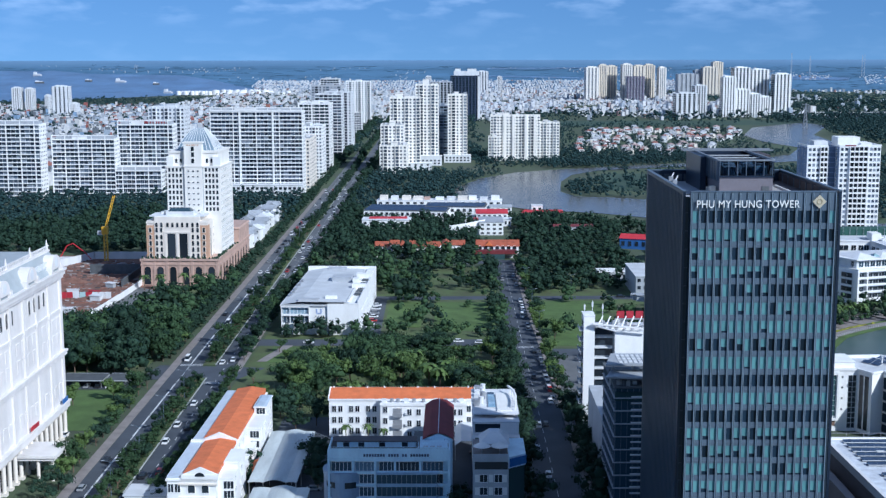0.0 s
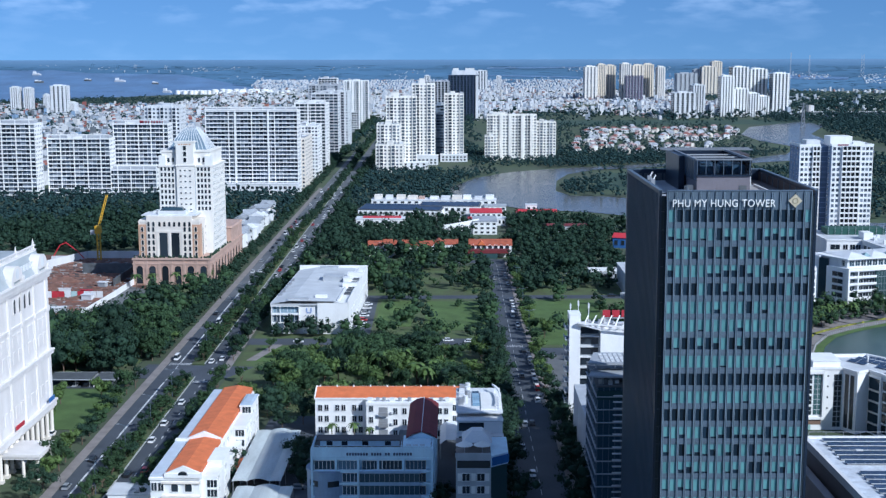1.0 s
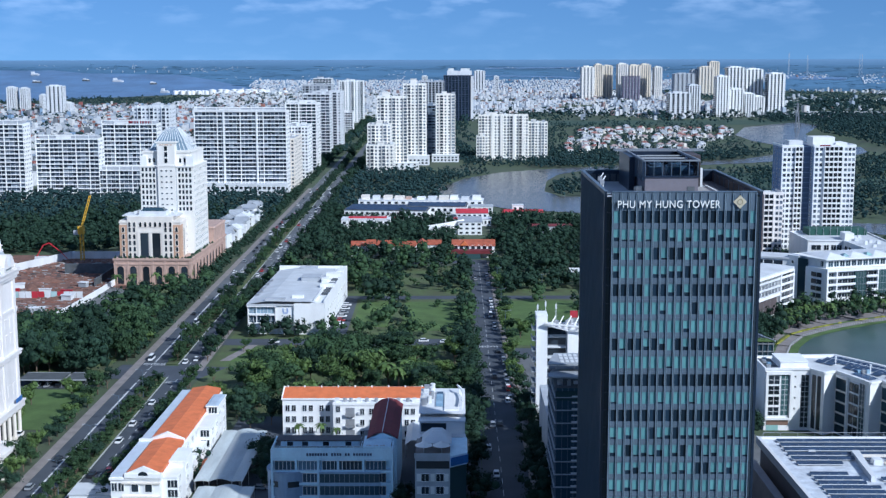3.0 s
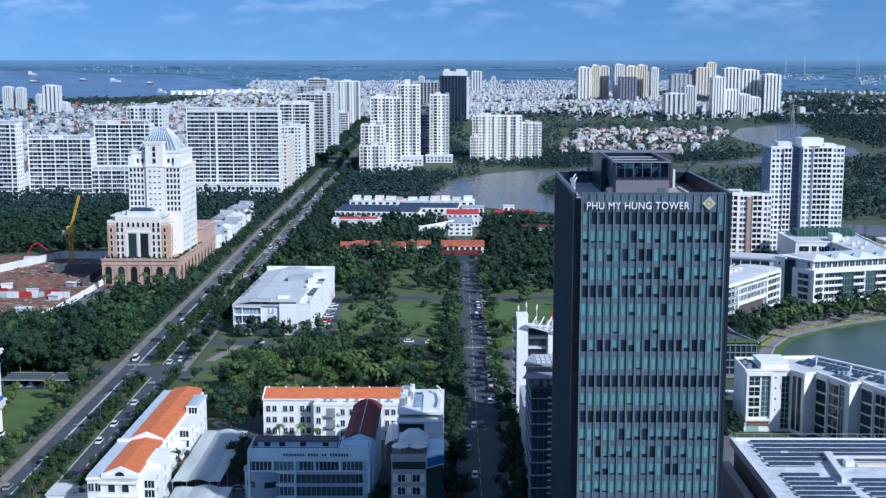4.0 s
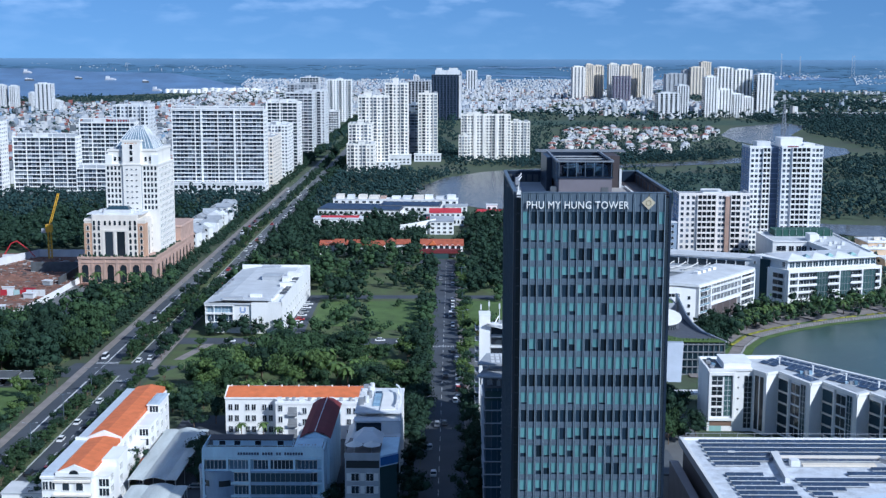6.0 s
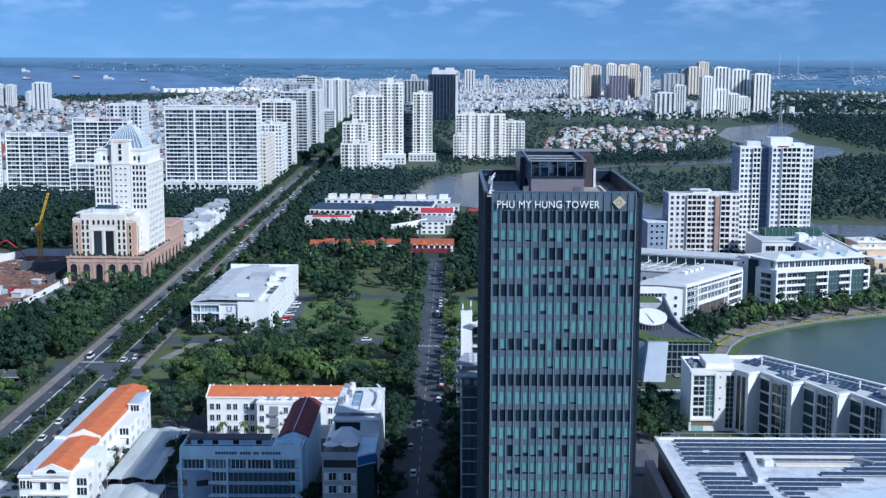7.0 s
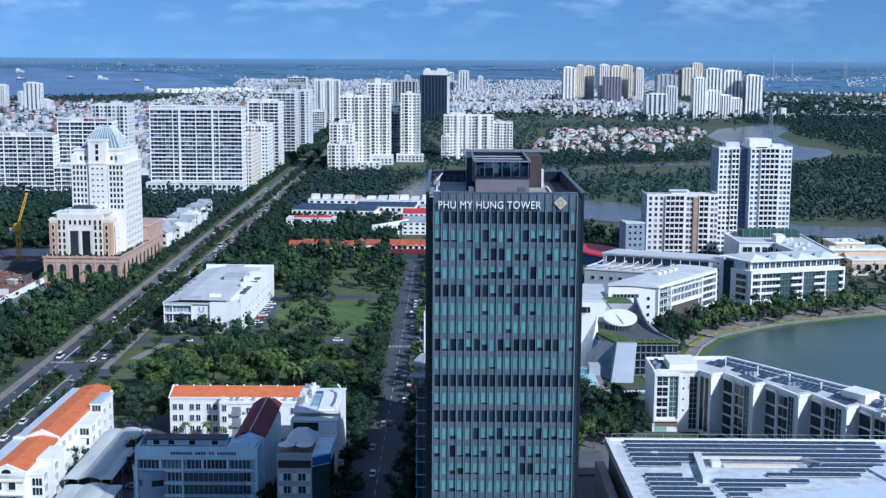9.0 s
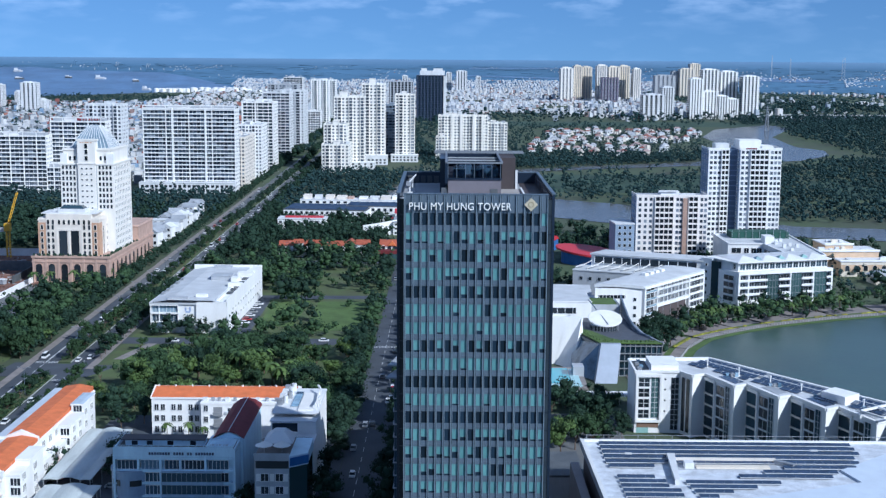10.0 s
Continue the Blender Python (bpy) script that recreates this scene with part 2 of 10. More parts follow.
CANVAS = mat("white_canvas", (0.76, 0.75, 0.72), 0.7, vary=0.05)
STEEL = mat("galvanised_steel", (0.42, 0.43, 0.45), 0.45, 0.5)
CRANEYEL = mat("crane_yellow", (0.62, 0.36, 0.02), 0.5)
TOWN = islands("town_walls", [(0.76, 0.77, 0.78), (0.60, 0.64, 0.69), (0.82, 0.82, 0.82), (0.42, 0.46, 0.52), (0.70, 0.66, 0.62), (0.78, 0.79, 0.81), (0.46, 0.52, 0.60), (0.64, 0.68, 0.74), (0.80, 0.80, 0.80), (0.36, 0.25, 0.23), (0.84, 0.84, 0.84), (0.72, 0.74, 0.77)])
OLDTOWN = islands("old_town_walls", [(0.74, 0.74, 0.74), (0.50, 0.53, 0.57), (0.80, 0.80, 0.80), (0.26, 0.28, 0.31), (0.70, 0.71, 0.73), (0.34, 0.12, 0.10), (0.62, 0.63, 0.65), (0.40, 0.46, 0.54), (0.16, 0.18, 0.20), (0.46, 0.20, 0.15), (0.66, 0.68, 0.72), (0.30, 0.33, 0.37), (0.76, 0.75, 0.72), (0.16, 0.18, 0.20), (0.82, 0.82, 0.82), (0.28, 0.40, 0.56)])


# ---- building helpers ----
class MB:
    """Collects boxes, prisms and quads for one mesh."""

    def __init__(self):
        self.v, self.f, self.m = [], [], []

    def add(self, pts, faces, m=0):
        o = len(self.v)
        self.v += [tuple(p) for p in pts]
        self.f += [tuple(o + i for i in f) for f in faces]
        self.m += [m] * len(faces)
        return self

    def box(self, x0, x1, y0, y1, z0, z1, m=0):
        return self.add([(x0, y0, z0), (x1, y0, z0), (x1, y1, z0), (x0, y1, z0), (x0, y0, z1), (x1, y0, z1), (x1, y1, z1), (x0, y1, z1)],
                        [(0, 3, 2, 1), (4, 5, 6, 7), (0, 1, 5, 4), (1, 2, 6, 5), (2, 3, 7, 6), (3, 0, 4, 7)], m)

    def beam(self, a, b, r, m=0):
        a, b = Vector(a), Vector(b)
        d = (b - a).normalized()
        s = d.cross(Vector((0, 0, 1)))
        s = (s if s.length > 0.01 else Vector((1, 0, 0))).normalized() * r
        u = s.cross(d).normalized() * r
        return self.add([a - s - u, a + s - u, a + s + u, a - s + u, b - s - u, b + s - u, b + s + u, b - s + u],
                        [(0, 3, 2, 1), (4, 5, 6, 7), (0, 1, 5, 4), (1, 2, 6, 5), (2, 3, 7, 6), (3, 0, 4, 7)], m)

    def quad(self, pts, m=0):
        return self.add(pts, [tuple(range(len(pts)))], m)

    def prism(self, pts, z0, z1, m=0):
        n = len(pts)
        lo, hi = (z0 if isinstance(z0, (list, tuple)) else [z0] * n), (z1 if isinstance(z1, (list, tuple)) else [z1] * n)
        return self.add([(x, y, lo[i]) for i, (x, y) in enumerate(pts)] + [(x, y, hi[i]) for i, (x, y) in enumerate(pts)],
                        [tuple(range(n - 1, -1, -1)), tuple(range(n, 2 * n))] + [(i, (i + 1) % n, n + (i + 1) % n, n + i) for i in range(n)], m)

    def tube(self, cx, cy, r, z0, z1, n=12, m=0, r1=None):
        r1 = r if r1 is None else r1
        a = [2 * math.pi * i / n for i in range(n)]
        return self.add([(cx + r * math.cos(t), cy + r * math.sin(t), z0) for t in a] + [(cx + r1 * math.cos(t), cy + r1 * math.sin(t), z1) for t in a],
                        [tuple(range(n - 1, -1, -1)), tuple(range(n, 2 * n))] + [(i, (i + 1) % n, n + (i + 1) % n, n + i) for i in range(n)], m)

    def gable(self, x0, x1, y0, y1, z0, z1, along="y", m=0):
        if along == "y":
            c = (x0 + x1) / 2
            p = [(x0, y0, z0), (x1, y0, z0), (c, y0, z1), (x0, y1, z0), (x1, y1, z0), (c, y1, z1)]
        else:
            c = (y0 + y1) / 2
            p = [(x0, y1, z0), (x0, y0, z0), (x0, c, z1), (x1, y1, z0), (x1, y0, z0), (x1, c, z1)]
        return self.add(p, [(0, 1, 2), (3, 5, 4), (0, 2, 5, 3), (1, 4, 5, 2), (0, 3, 4, 1)], m)

    def hip(self, x0, x1, y0, y1, z0, z1, inset, m=0):
        i = inset
        return self.add([(x0, y0, z0), (x1, y0, z0), (x1, y1, z0), (x0, y1, z0), (x0 + i, y0 + i, z1), (x1 - i, y0 + i, z1), (x1 - i, y1 - i, z1), (x0 + i, y1 - i, z1)],
                        [(0, 3, 2, 1), (4, 5, 6, 7), (0, 1, 5, 4), (1, 2, 6, 5), (2, 3, 7, 6), (3, 0, 4, 7)], m)

    def sheet(self, rows, thick=0.15, m=0):
        """A continuous sheet through rows of points, with a thickness downwards."""
        n, k = len(rows), len(rows[0])
        top = [tuple(p) for r in rows for p in r]
        low = [(x, y, z - thick) for x, y, z in top]
        o = n * k
        f = []
        for i in range(n - 1):
            for j in range(k - 1):
                a, b, c, d = i * k + j, i * k + j + 1, (i + 1) * k + j + 1, (i + 1) * k + j
                f += [(a, b, c, d), (o + d, o + c, o + b, o + a)]
        ring = [j for j in range(k)] + [i * k + k - 1 for i in range(1, n)] + [(n - 1) * k + j for j in range(k - 2, -1, -1)] + [i * k for i in range(n - 2, 0, -1)]
        f += [(ring[i], o + ring[i], o + ring[(i + 1) % len(ring)], ring[(i + 1) % len(ring)]) for i in range(len(ring))]
        return self.add(top + low, f, m)

    def mesh(self, name, *mats):
        me = bpy.data.meshes.new(name)
        me.from_pydata(self.v, [], self.f)
        for k in mats:
            me.materials.append(k)
        if len(mats) > 1:
            me.polygons.foreach_set("material_index", self.m)
        me.update()
        return me


def thing(name, label, category, x=0, y=0, z=0, rot=0, group=""):
    """An Empty at the base of a thing, which parents its parts."""
    ob = new(name)
    ob.matrix_basis = pose(x, y, z, 0, 0, rot)
    return tagged(ob, label, category, group)


def part(name, mb, material, parent, label=""):
    mats = material if isinstance(material, (list, tuple)) else (material,)
    ob = new(name, mb.mesh(name, *mats) if isinstance(mb, MB) else mb)
    ob.parent = parent
    return tagged(ob, label)


def piece(name, me, parent, x, y, z, rot=0, scale=None):
    """One of many alike parts, which share a mesh."""
    ob = new(name, me)
    ob.parent = parent
    m = pose(x, y, z, 0, 0, rot)
    ob.matrix_basis = m if scale is None else m @ Matrix.Diagonal((*scale, 1))
    return ob


def structure(name, mb, *mats, label="", category=""):
    return tagged(new(name, mb.mesh(name, *mats)), label, category, kind="structure")


def window_mesh(w, h, frame_mat=None, glass=None, border=0.09, sill=True, cross=0):
    """A framed pane that faces -y, centred at its foot."""
    b = MB()
    b.quad([(-w / 2, -0.03, 0), (w / 2, -0.03, 0), (w / 2, -0.03, h), (-w / 2, -0.03, h)], 1)
    b.box(-w / 2 - border, w / 2 + border, -0.16, 0, h, h + border)
    b.box(-w / 2 - border, w / 2 + border, -0.22 if sill else -0.12, 0, -border, 0)
    b.box(-w / 2 - border, -w / 2, -0.12, 0, 0, h)
    b.box(w / 2, w / 2 + border, -0.12, 0, 0, h)
    for i in range(cross):
        c = -w / 2 + w * (i + 1) / (cross + 1)
        b.box(c - 0.04, c + 0.04, -0.08, -0.03, 0, h)
    return b.mesh("window", frame_mat or WHITE, glass or GLASS)


def framed_mesh(w, h, frame_mat=None, glass=None, border=0.09, sill=True, cross=0):
    """A framed window in one continuous skin that faces -y, centred at its foot."""
    xs, solid = [-w / 2 - border, -w / 2], [True]
    for k in range(cross + 1):
        c = -w / 2 + w * (k + 1) / (cross + 1)
        if k < cross:
            xs += [c - 0.045, c + 0.045]
            solid += [False, True]
        else:
            xs += [w / 2, w / 2 + border]
            solid += [False, True]
    zs = [-border, 0, h, h + border]
    nx, b = len(xs), MB()
    pts = [(x, -0.20 if sill and j < 2 else -0.13, z) for j, z in enumerate(zs) for x in xs]
    back = len(pts)
    pts += [(x, 0.0, z) for z in (zs[0], zs[3]) for x in (xs[0], xs[-1])]
    faces, kinds = [], []
    for j in range(3):
        for i in range(nx - 1):
            q = (j * nx + i, j * nx + i + 1, (j + 1) * nx + i + 1, (j + 1) * nx + i)
            if j != 1 or solid[i]:
                faces.append(q), kinds.append(0)
            else:
                o = len(pts)
                pts += [(pts[k][0], -0.03, pts[k][2]) for k in q]
                faces.append((o, o + 1, o + 2, o + 3)), kinds.append(1)
                for a in range(4):
                    faces.append((q[a], q[(a + 1) % 4], o + (a + 1) % 4, o + a)), kinds.append(0)
    low_, top_ = list(range(nx)), list(range(3 * nx, 4 * nx))
    faces += [tuple([back, back + 1] + low_[::-1]), tuple(top_ + [back + 3, back + 2]), tuple([j * nx for j in range(4)] + [back + 2, back])[::-1], tuple([j * nx + nx - 1 for j in range(4)] + [back + 3, back + 1])]
    b.v, b.f, b.m = pts, faces, kinds + [0] * 4
    return b.mesh("window", frame_mat or WHITE, glass or GLASS)


def arch_mesh(w, h, frame_mat, glass=None):
    """A round-headed window that faces -y."""
    b = MB()
    r = w / 2
    top = [(r * math.cos(t), h - r + r * math.sin(t)) for t in [math.pi * i / 8 for i in range(9)]]
    b.quad([(-r, -0.03, 0), (r, -0.03, 0)] + [(x, -0.03, z) for x, z in top], 1)
    for (xa, za), (xb, zb) in zip(top, top[1:]):
        b.beam((xa, -0.08, za), (xb, -0.08, zb), 0.10)
    b.beam((-r, -0.08, 0), (-r, -0.08, h - r), 0.10).beam((r, -0.08, 0), (r, -0.08, h - r), 0.10)
    b.box(-r - 0.15, r + 0.15, -0.25, 0, -0.15, 0)
    return b.mesh("window", frame_mat, glass or GLASS)


WIN_COUNT = {}


def windows(root, me, spots, name="window"):
    """Windows at (x, y, z, rot); past a number that falls with distance the rest are joined."""
    rest = []
    far_off = root.location.y
    most = 230 if far_off < 800 else (48 if far_off < 1290 else 8)
    for s in spots:
        n = WIN_COUNT.get(root.name, 0)
        if n < most:
            WIN_COUNT[root.name] = n + 1
            piece(name, me, root, *s)
        else:
            rest.append(s)
    if rest:
        far_pane = far_off > 1000
        co = np.array([v.co for v in me.vertices])
        b = MB()
        polys = [(tuple(p.vertices), p.material_index) for p in me.polygons][:13 if far_pane else None]
        for x, y, z, r in rest:
            c, si = math.cos(radians(r)), math.sin(radians(r))
            pts = np.stack([x + co[:, 0] * c - co[:, 1] * si, y + co[:, 0] * si + co[:, 1] * c, z + co[:, 2]], 1)
            o = len(b.v)
            b.v += [tuple(p) for p in pts.tolist()]
            for f, k in polys:
                b.f.append(tuple(o + i for i in f)), b.m.append(k)
        tagged(part("window_rest", b, list(me.materials), root), kind="stuff")


def grid(x0, x1, n, zs, y, rot=0):
    """Spots for n windows across from x0 to x1 at each height."""
    st = (x1 - x0) / n
    return [(x0 + st * (i + 0.5), y, z, rot) for z in zs for i in range(n)]


def side_grid(y0, y1, n, zs, x, right=True):
    st = (y1 - y0) / n
    return [(x, y0 + st * (i + 0.5), z, 90 if right else -90) for z in zs for i in range(n)]


def roof_clutter(root, w, d, h, n, seed):
    r = random.Random(seed)
    for i in range(n):
        a, c, k = r.uniform(-w / 2 + 2, w / 2 - 4), r.uniform(2, max(3, d - 4)), r.uniform(1.2, 3)
        b = MB().box(a, a + k * 1.4, c, c + k, h, h + r.uniform(1, 2.6))
        b.box(a - 0.1, a + k * 1.4 + 0.1, c - 0.1, c + k + 0.1, h + 2.6, h + 2.75) if k > 2.4 else None
        part("roof_unit", b, OFFWHITE if i % 2 else ROOFGREY, root)


def apartment(name, label, x, y, rot, w, d, h, floors, bays, wall=None, style="balcony", side=4, depth=1.3, glass=None, group="apartment blocks", crest=3.0, seed=1, pier_every=1):
    """A residential block. Its front faces -y, with its base line at y = 0."""
    wall, glass = wall or WHITE, glass or HOMEGLASS
    root = thing(name, label, "apartment building", x, y, 0, rot, group)
    fh, hw = h / floors, w / 2
    zs = [fh * k for k in range(floors)]
    inset = depth if style == "balcony" else 0
    part("wall", MB().box(-hw, hw, inset, d, 0, h), wall, root)
    bw = w / bays
    pier_every = max(pier_every, 3 if bays > 11 else 1)
    if style == "balcony":
        slab = MB().box(-hw, hw, 0.05, inset, -0.1, 0.1).box(-hw, hw, 0.05, 0.2, 0.1, 0.85).mesh("floor_slab", wall)
        for z in zs[1:]:
            piece("floor_slab", slab, root, 0, 0, z)
        wp = 0.32 if bays > 11 else 0.22
        pier = MB().box(-wp, wp, -0.15, inset, 0, h + 0.8).mesh("pier", wall)
        for i in range(0, bays + 1, pier_every):
            piece("pier", pier, root, min(max(-hw + bw * i, -hw + 0.22), hw - 0.22), 0, 0)
        windows(root, window_mesh(bw * 0.92, fh * 0.88, wall, glass, 0.04, False, 1), grid(-hw, hw, bays, [z + 0.2 for z in zs], inset))
    else:
        ledge = MB().box(-hw - 0.12, hw + 0.12, -0.12, d, -0.1, 0.1).mesh("string_course", wall)
        for k in range(1, floors):
            if k % 3 == 0 or style == "ledge":
                piece("string_course", ledge, root, 0, 0, zs[k])
        plain = [i for i in range(bays) if i % 3 != 1]
        windows(root, window_mesh(min(1.9, bw * 0.55), fh * 0.5, wall, glass, 0.08), [(-hw + bw * (i + 0.5), 0, z + fh * 0.28, 0) for z in zs for i in plain])
        stack = MB()
        for z in zs:
            stack.box(-bw * 0.46, bw * 0.46, -0.9, 0, z - 0.1, z + 0.12).box(-bw * 0.46, bw * 0.46, -0.9, -0.78, z + 0.12, z + 0.75)
        stack = stack.mesh("balcony_tier", wall)
        strip = MB().box(-bw * 0.4, bw * 0.4, -0.04, 0, 0.3, h - 0.6).mesh("glazed_strip", glass or GLASS)
        rib = MB().box(-0.28, 0.28, -1.0, 0, 0, h + 0.9).mesh("rib", wall)
        for i in range(bays):
            if i % 3 == 1:
                c = -hw + bw * (i + 0.5)
                piece("glazed_strip", strip, root, c, 0, 0), tagged(piece("balcony_tier", stack, root, c, 0, 0), kind="stuff")
                piece("rib", rib, root, c - bw * 0.48, 0, 0), piece("rib", rib, root, c + bw * 0.48, 0, 0)
    if side:
        windows(root, window_mesh(1.4, fh * 0.45, wall, glass, 0.08), side_grid(1.5, d - 1, side, [z + fh * 0.3 for z in zs], hw) + (side_grid(1.5, d - 1, side, [z + fh * 0.3 for z in zs], -hw, False) if x > 100 else []))
    rim = MB().box(-hw, hw, 0, 0.3, h, h + 1.1).box(-hw, hw, d - 0.3, d, h, h + 1.1).box(-hw, -hw + 0.3, 0.3, d - 0.3, h, h + 1.1).box(hw - 0.3, hw, 0.3, d - 0.3, h, h + 1.1)
    part("parapet", rim, wall, root)
    part("roof", MB().box(-hw + 0.3, hw - 0.3, 0.3, d - 0.3, h, h + 0.15), ROOFGREY, root)
    if bays > 11 and style == "balcony":
        frame_ = MB()
        for i in range(bays // 3 + 1):
            c = min(max(-hw + 3 * bw * i, -hw + 0.4), hw - 0.4)
            frame_.box(c - 0.3, c + 0.3, 0.3, 1.0, h + 1.1, h + 4.0).box(c - 0.2, c + 0.2, 1.0, 7, h + 3.5, h + 4.0)
        frame_.box(-hw, hw, 0.2, 0.8, h + 3.6, h + 4.3)
        part("roof_pergola", frame_, wall, root, "white roof pergola")
        part("roof_storey", MB().box(-hw + 2, hw - 2, 7, d - 3, h + 0.15, h + 3.0), GREYWALL, root)
    r = random.Random(seed)
    if crest:
        a = r.uniform(-hw * 0.5, hw * 0.2)
        part("lift_house", MB().box(a - w * 0.12, a + w * 0.12, d * 0.3, d * 0.75, h, h + crest).box(a - w * 0.13, a + w * 0.13, d * 0.28, d * 0.77, h + crest, h + crest + 0.3), wall, root)
        roof_clutter(root, w, d, h, 4, seed)
    return root

# ---- ground, far shore, water, roads ----
def ramp_z(y):
    """The land beyond 4 km leans up towards the horizon, in place of the distance beyond it."""
    return 0.0 if y < 4000 else 92.0 * (y - 4000) / 880


g = MB()
g.quad([(-4800, -4500, 0), (4800, -4500, 0), (4800, 4000, 0), (-4800, 4000, 0)])
structure("ground", g, GROUND, label="green and grey city ground reaching the horizon", category="ground")
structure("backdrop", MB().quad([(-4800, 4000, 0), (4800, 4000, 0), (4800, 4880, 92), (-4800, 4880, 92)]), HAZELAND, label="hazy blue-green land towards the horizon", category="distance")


def sheet(name, pts, z, material, label, category):
    """A flat sheet of the setting, a little above the ground."""
    return structure(name, MB().prism(pts, z - 0.05, z), material, label=label, category=category)


def far_sheet(name, pts, lift, material, label, category, n=1):
    b = MB()
    b.quad([(x, y, ramp_z(y) + lift) for x, y in pts])
    return structure(name, b, material, label=label, category=category)


# the wide river to the north-west and its arms
far_sheet("water_estuary", [(-1700, 3050), (-1330, 2960), (-1020, 3300), (-880, 3560), (-760, 3760), (-640, 4000), (-1700, 4000)], 0.5, ESTUARY, "wide blue river with ships", "river")
far_sheet("water_estuary_far", [(-1700, 4000), (-640, 4000), (-640, 4090), (-800, 4300), (-930, 4430), (-1250, 4470), (-1400, 4560), (-1700, 4560)], 0.6, ESTUARY, "wide blue river under the far bank", "river")
far_sheet("water_far_east", [(975, 4320), (1292, 4255), (1320, 4335), (990, 4430)], 0.6, ESTUARY, "far strip of blue water", "river")
far_sheet("water_far_mid", [(120, 4585), (620, 4620), (620, 4652), (120, 4622)], 0.6, ESTUARY, "far strip of blue water", "river")
far_sheet("water_far_low", [(40, 4385), (440, 4325), (440, 4352), (40, 4425)], 0.6, ESTUARY, "far strip of blue water behind the town", "river")
river = [(0, 1140), (4, 1085), (30, 1030), (60, 990), (110, 968), (150, 935), (190, 905), (300, 850), (420, 815), (700, 800), (700, 868), (420, 888), (300, 908),
         (240, 985), (190, 1040), (140, 1072), (104, 1085), (94, 1120), (102, 1210), (118, 1275), (150, 1325), (220, 1360), (330, 1405), (460, 1480), (514, 1556), (532, 1640), (512, 1700),
         (516, 1760), (530, 1900), (620, 2140), (600, 2230), (480, 2080), (425, 1890), (420, 1760), (440, 1640), (400, 1530), (330, 1450), (205, 1390), (110, 1338), (62, 1300), (26, 1240)]
sheet("water_river", river, 0.4, RIVER, "brown river winding between green banks", "river")
sheet("water_reach", [(640, 2370), (900, 2330), (1100, 2400), (1100, 2660), (880, 2620), (700, 2520)], 0.4, RIVER, "brown reach of the river", "river")
sheet("water_creek", [(1180, 4600 - 1700), (1500, 2880), (1500, 2930), (1180, 2950)], 0.4, RIVER, "far brown creek", "river")
lake = [(150, 470), (151, 500), (158, 520), (168, 538), (179, 548), (189, 556), (204, 566), (219, 574), (240, 584), (262, 592), (330, 606), (420, 600), (430, 470), (300, 400), (210, 400)]
sheet("water_lake", lake, 0.25, LAKE, "dull green lake water beside the promenade", "lake")


def bank_strip(name, pts, inner, outer, z, material, label, category):
    """A strip along a curved shore between two offsets."""
    b = MB()
    for (xa, ya), (xb, yb) in zip(pts, pts[1:]):
        d = Vector((xb - xa, yb - ya)).normalized()
        n = Vector((-d.y, d.x))
        b.quad([(xa + n.x * inner, ya + n.y * inner, z), (xb + n.x * inner, yb + n.y * inner, z), (xb + n.x * outer, yb + n.y * outer, z), (xa + n.x * outer, ya + n.y * outer, z)])
    return structure(name, b, material, label=label, category=category)


shore = lake[0:11]
bank_strip("ground_bank", shore, -0.5, 3.4, 0.34, GRASS, "grassy lake bank", "lawn")
bank_strip("pavement_promenade", shore, 3.0, 8.5, 0.42, PAVING, "paved lakeside promenade", "pavement")
bank_strip("ground_verge", shore, 8.5, 11, 0.36, GRASS, "lakeside verge with hedges", "lawn")
bank_strip("pavement_plaza", shore, 11, 27, 0.38, PAVING, "paved lakeside plaza under trees", "pavement")


def bx(y, off):
    """The boulevard's line leans a little to the west: x at a distance, off from its west kerb."""
    return -104.6 - 0.0095 * (y - 300) + off


def lane(name, y0, y1, o0, o1, z, material, label, category):
    return sheet(name, [(bx(y0, o0), y0), (bx(y0, o1), y0), (bx(y1, o1), y1), (bx(y1, o0), y1)], z, material, label, category)


# Asphalt paled in its colour for grazing light and haze far off.
HAZEROAD = mat("worn_and_hazed_asphalt", (0.125, 0.135, 0.150), 0.85, vary=0.18, scale=0.05, fine=0.6)
lane("road_west_far", 620, 2350, 0, 9.2, 0.10, HAZEROAD, "grey boulevard carriageway, paled for distance haze", "road")
lane("road_east_far", 620, 2350, 14.6, 22.4, 0.10, HAZEROAD, "grey boulevard carriageway, paled for distance haze", "road")
lane("road_west", 200, 620, 0, 9.2, 0.10, ASPHALT, "grey asphalt boulevard carriageway", "road")
lane("road_east", 200, 620, 14.6, 22.4, 0.10, ASPHALT, "grey asphalt boulevard carriageway", "road")
lane("pavement_west", 200, 1150, -3.2, 0, 0.24, PAVING, "brownish paved footway", "pavement")
lane("ground_median", 200, 470, 9.2, 14.6, 0.26, PARKGROUND, "planted grassy median", "lawn")
lane("ground_median_far", 490, 2350, 9.2, 14.6, 0.26, PARKGROUND, "planted grassy median", "lawn")
lane("trim_kerb", 200, 470, 14.1, 14.6, 0.32, KERB, "pale concrete kerb", "kerb")
lane("trim_kerb_far", 490, 1300, 14.1, 14.6, 0.32, KERB, "pale concrete kerb", "kerb")
lane("pavement_east", 480, 1150, 22.4, 25.5, 0.24, PAVING, "paved footway", "pavement")
sheet("road_cross", [(-117, 468), (-80, 468), (-72, 486), (-114, 490)], 0.12, ASPHALT, "cross street of grey asphalt", "road")
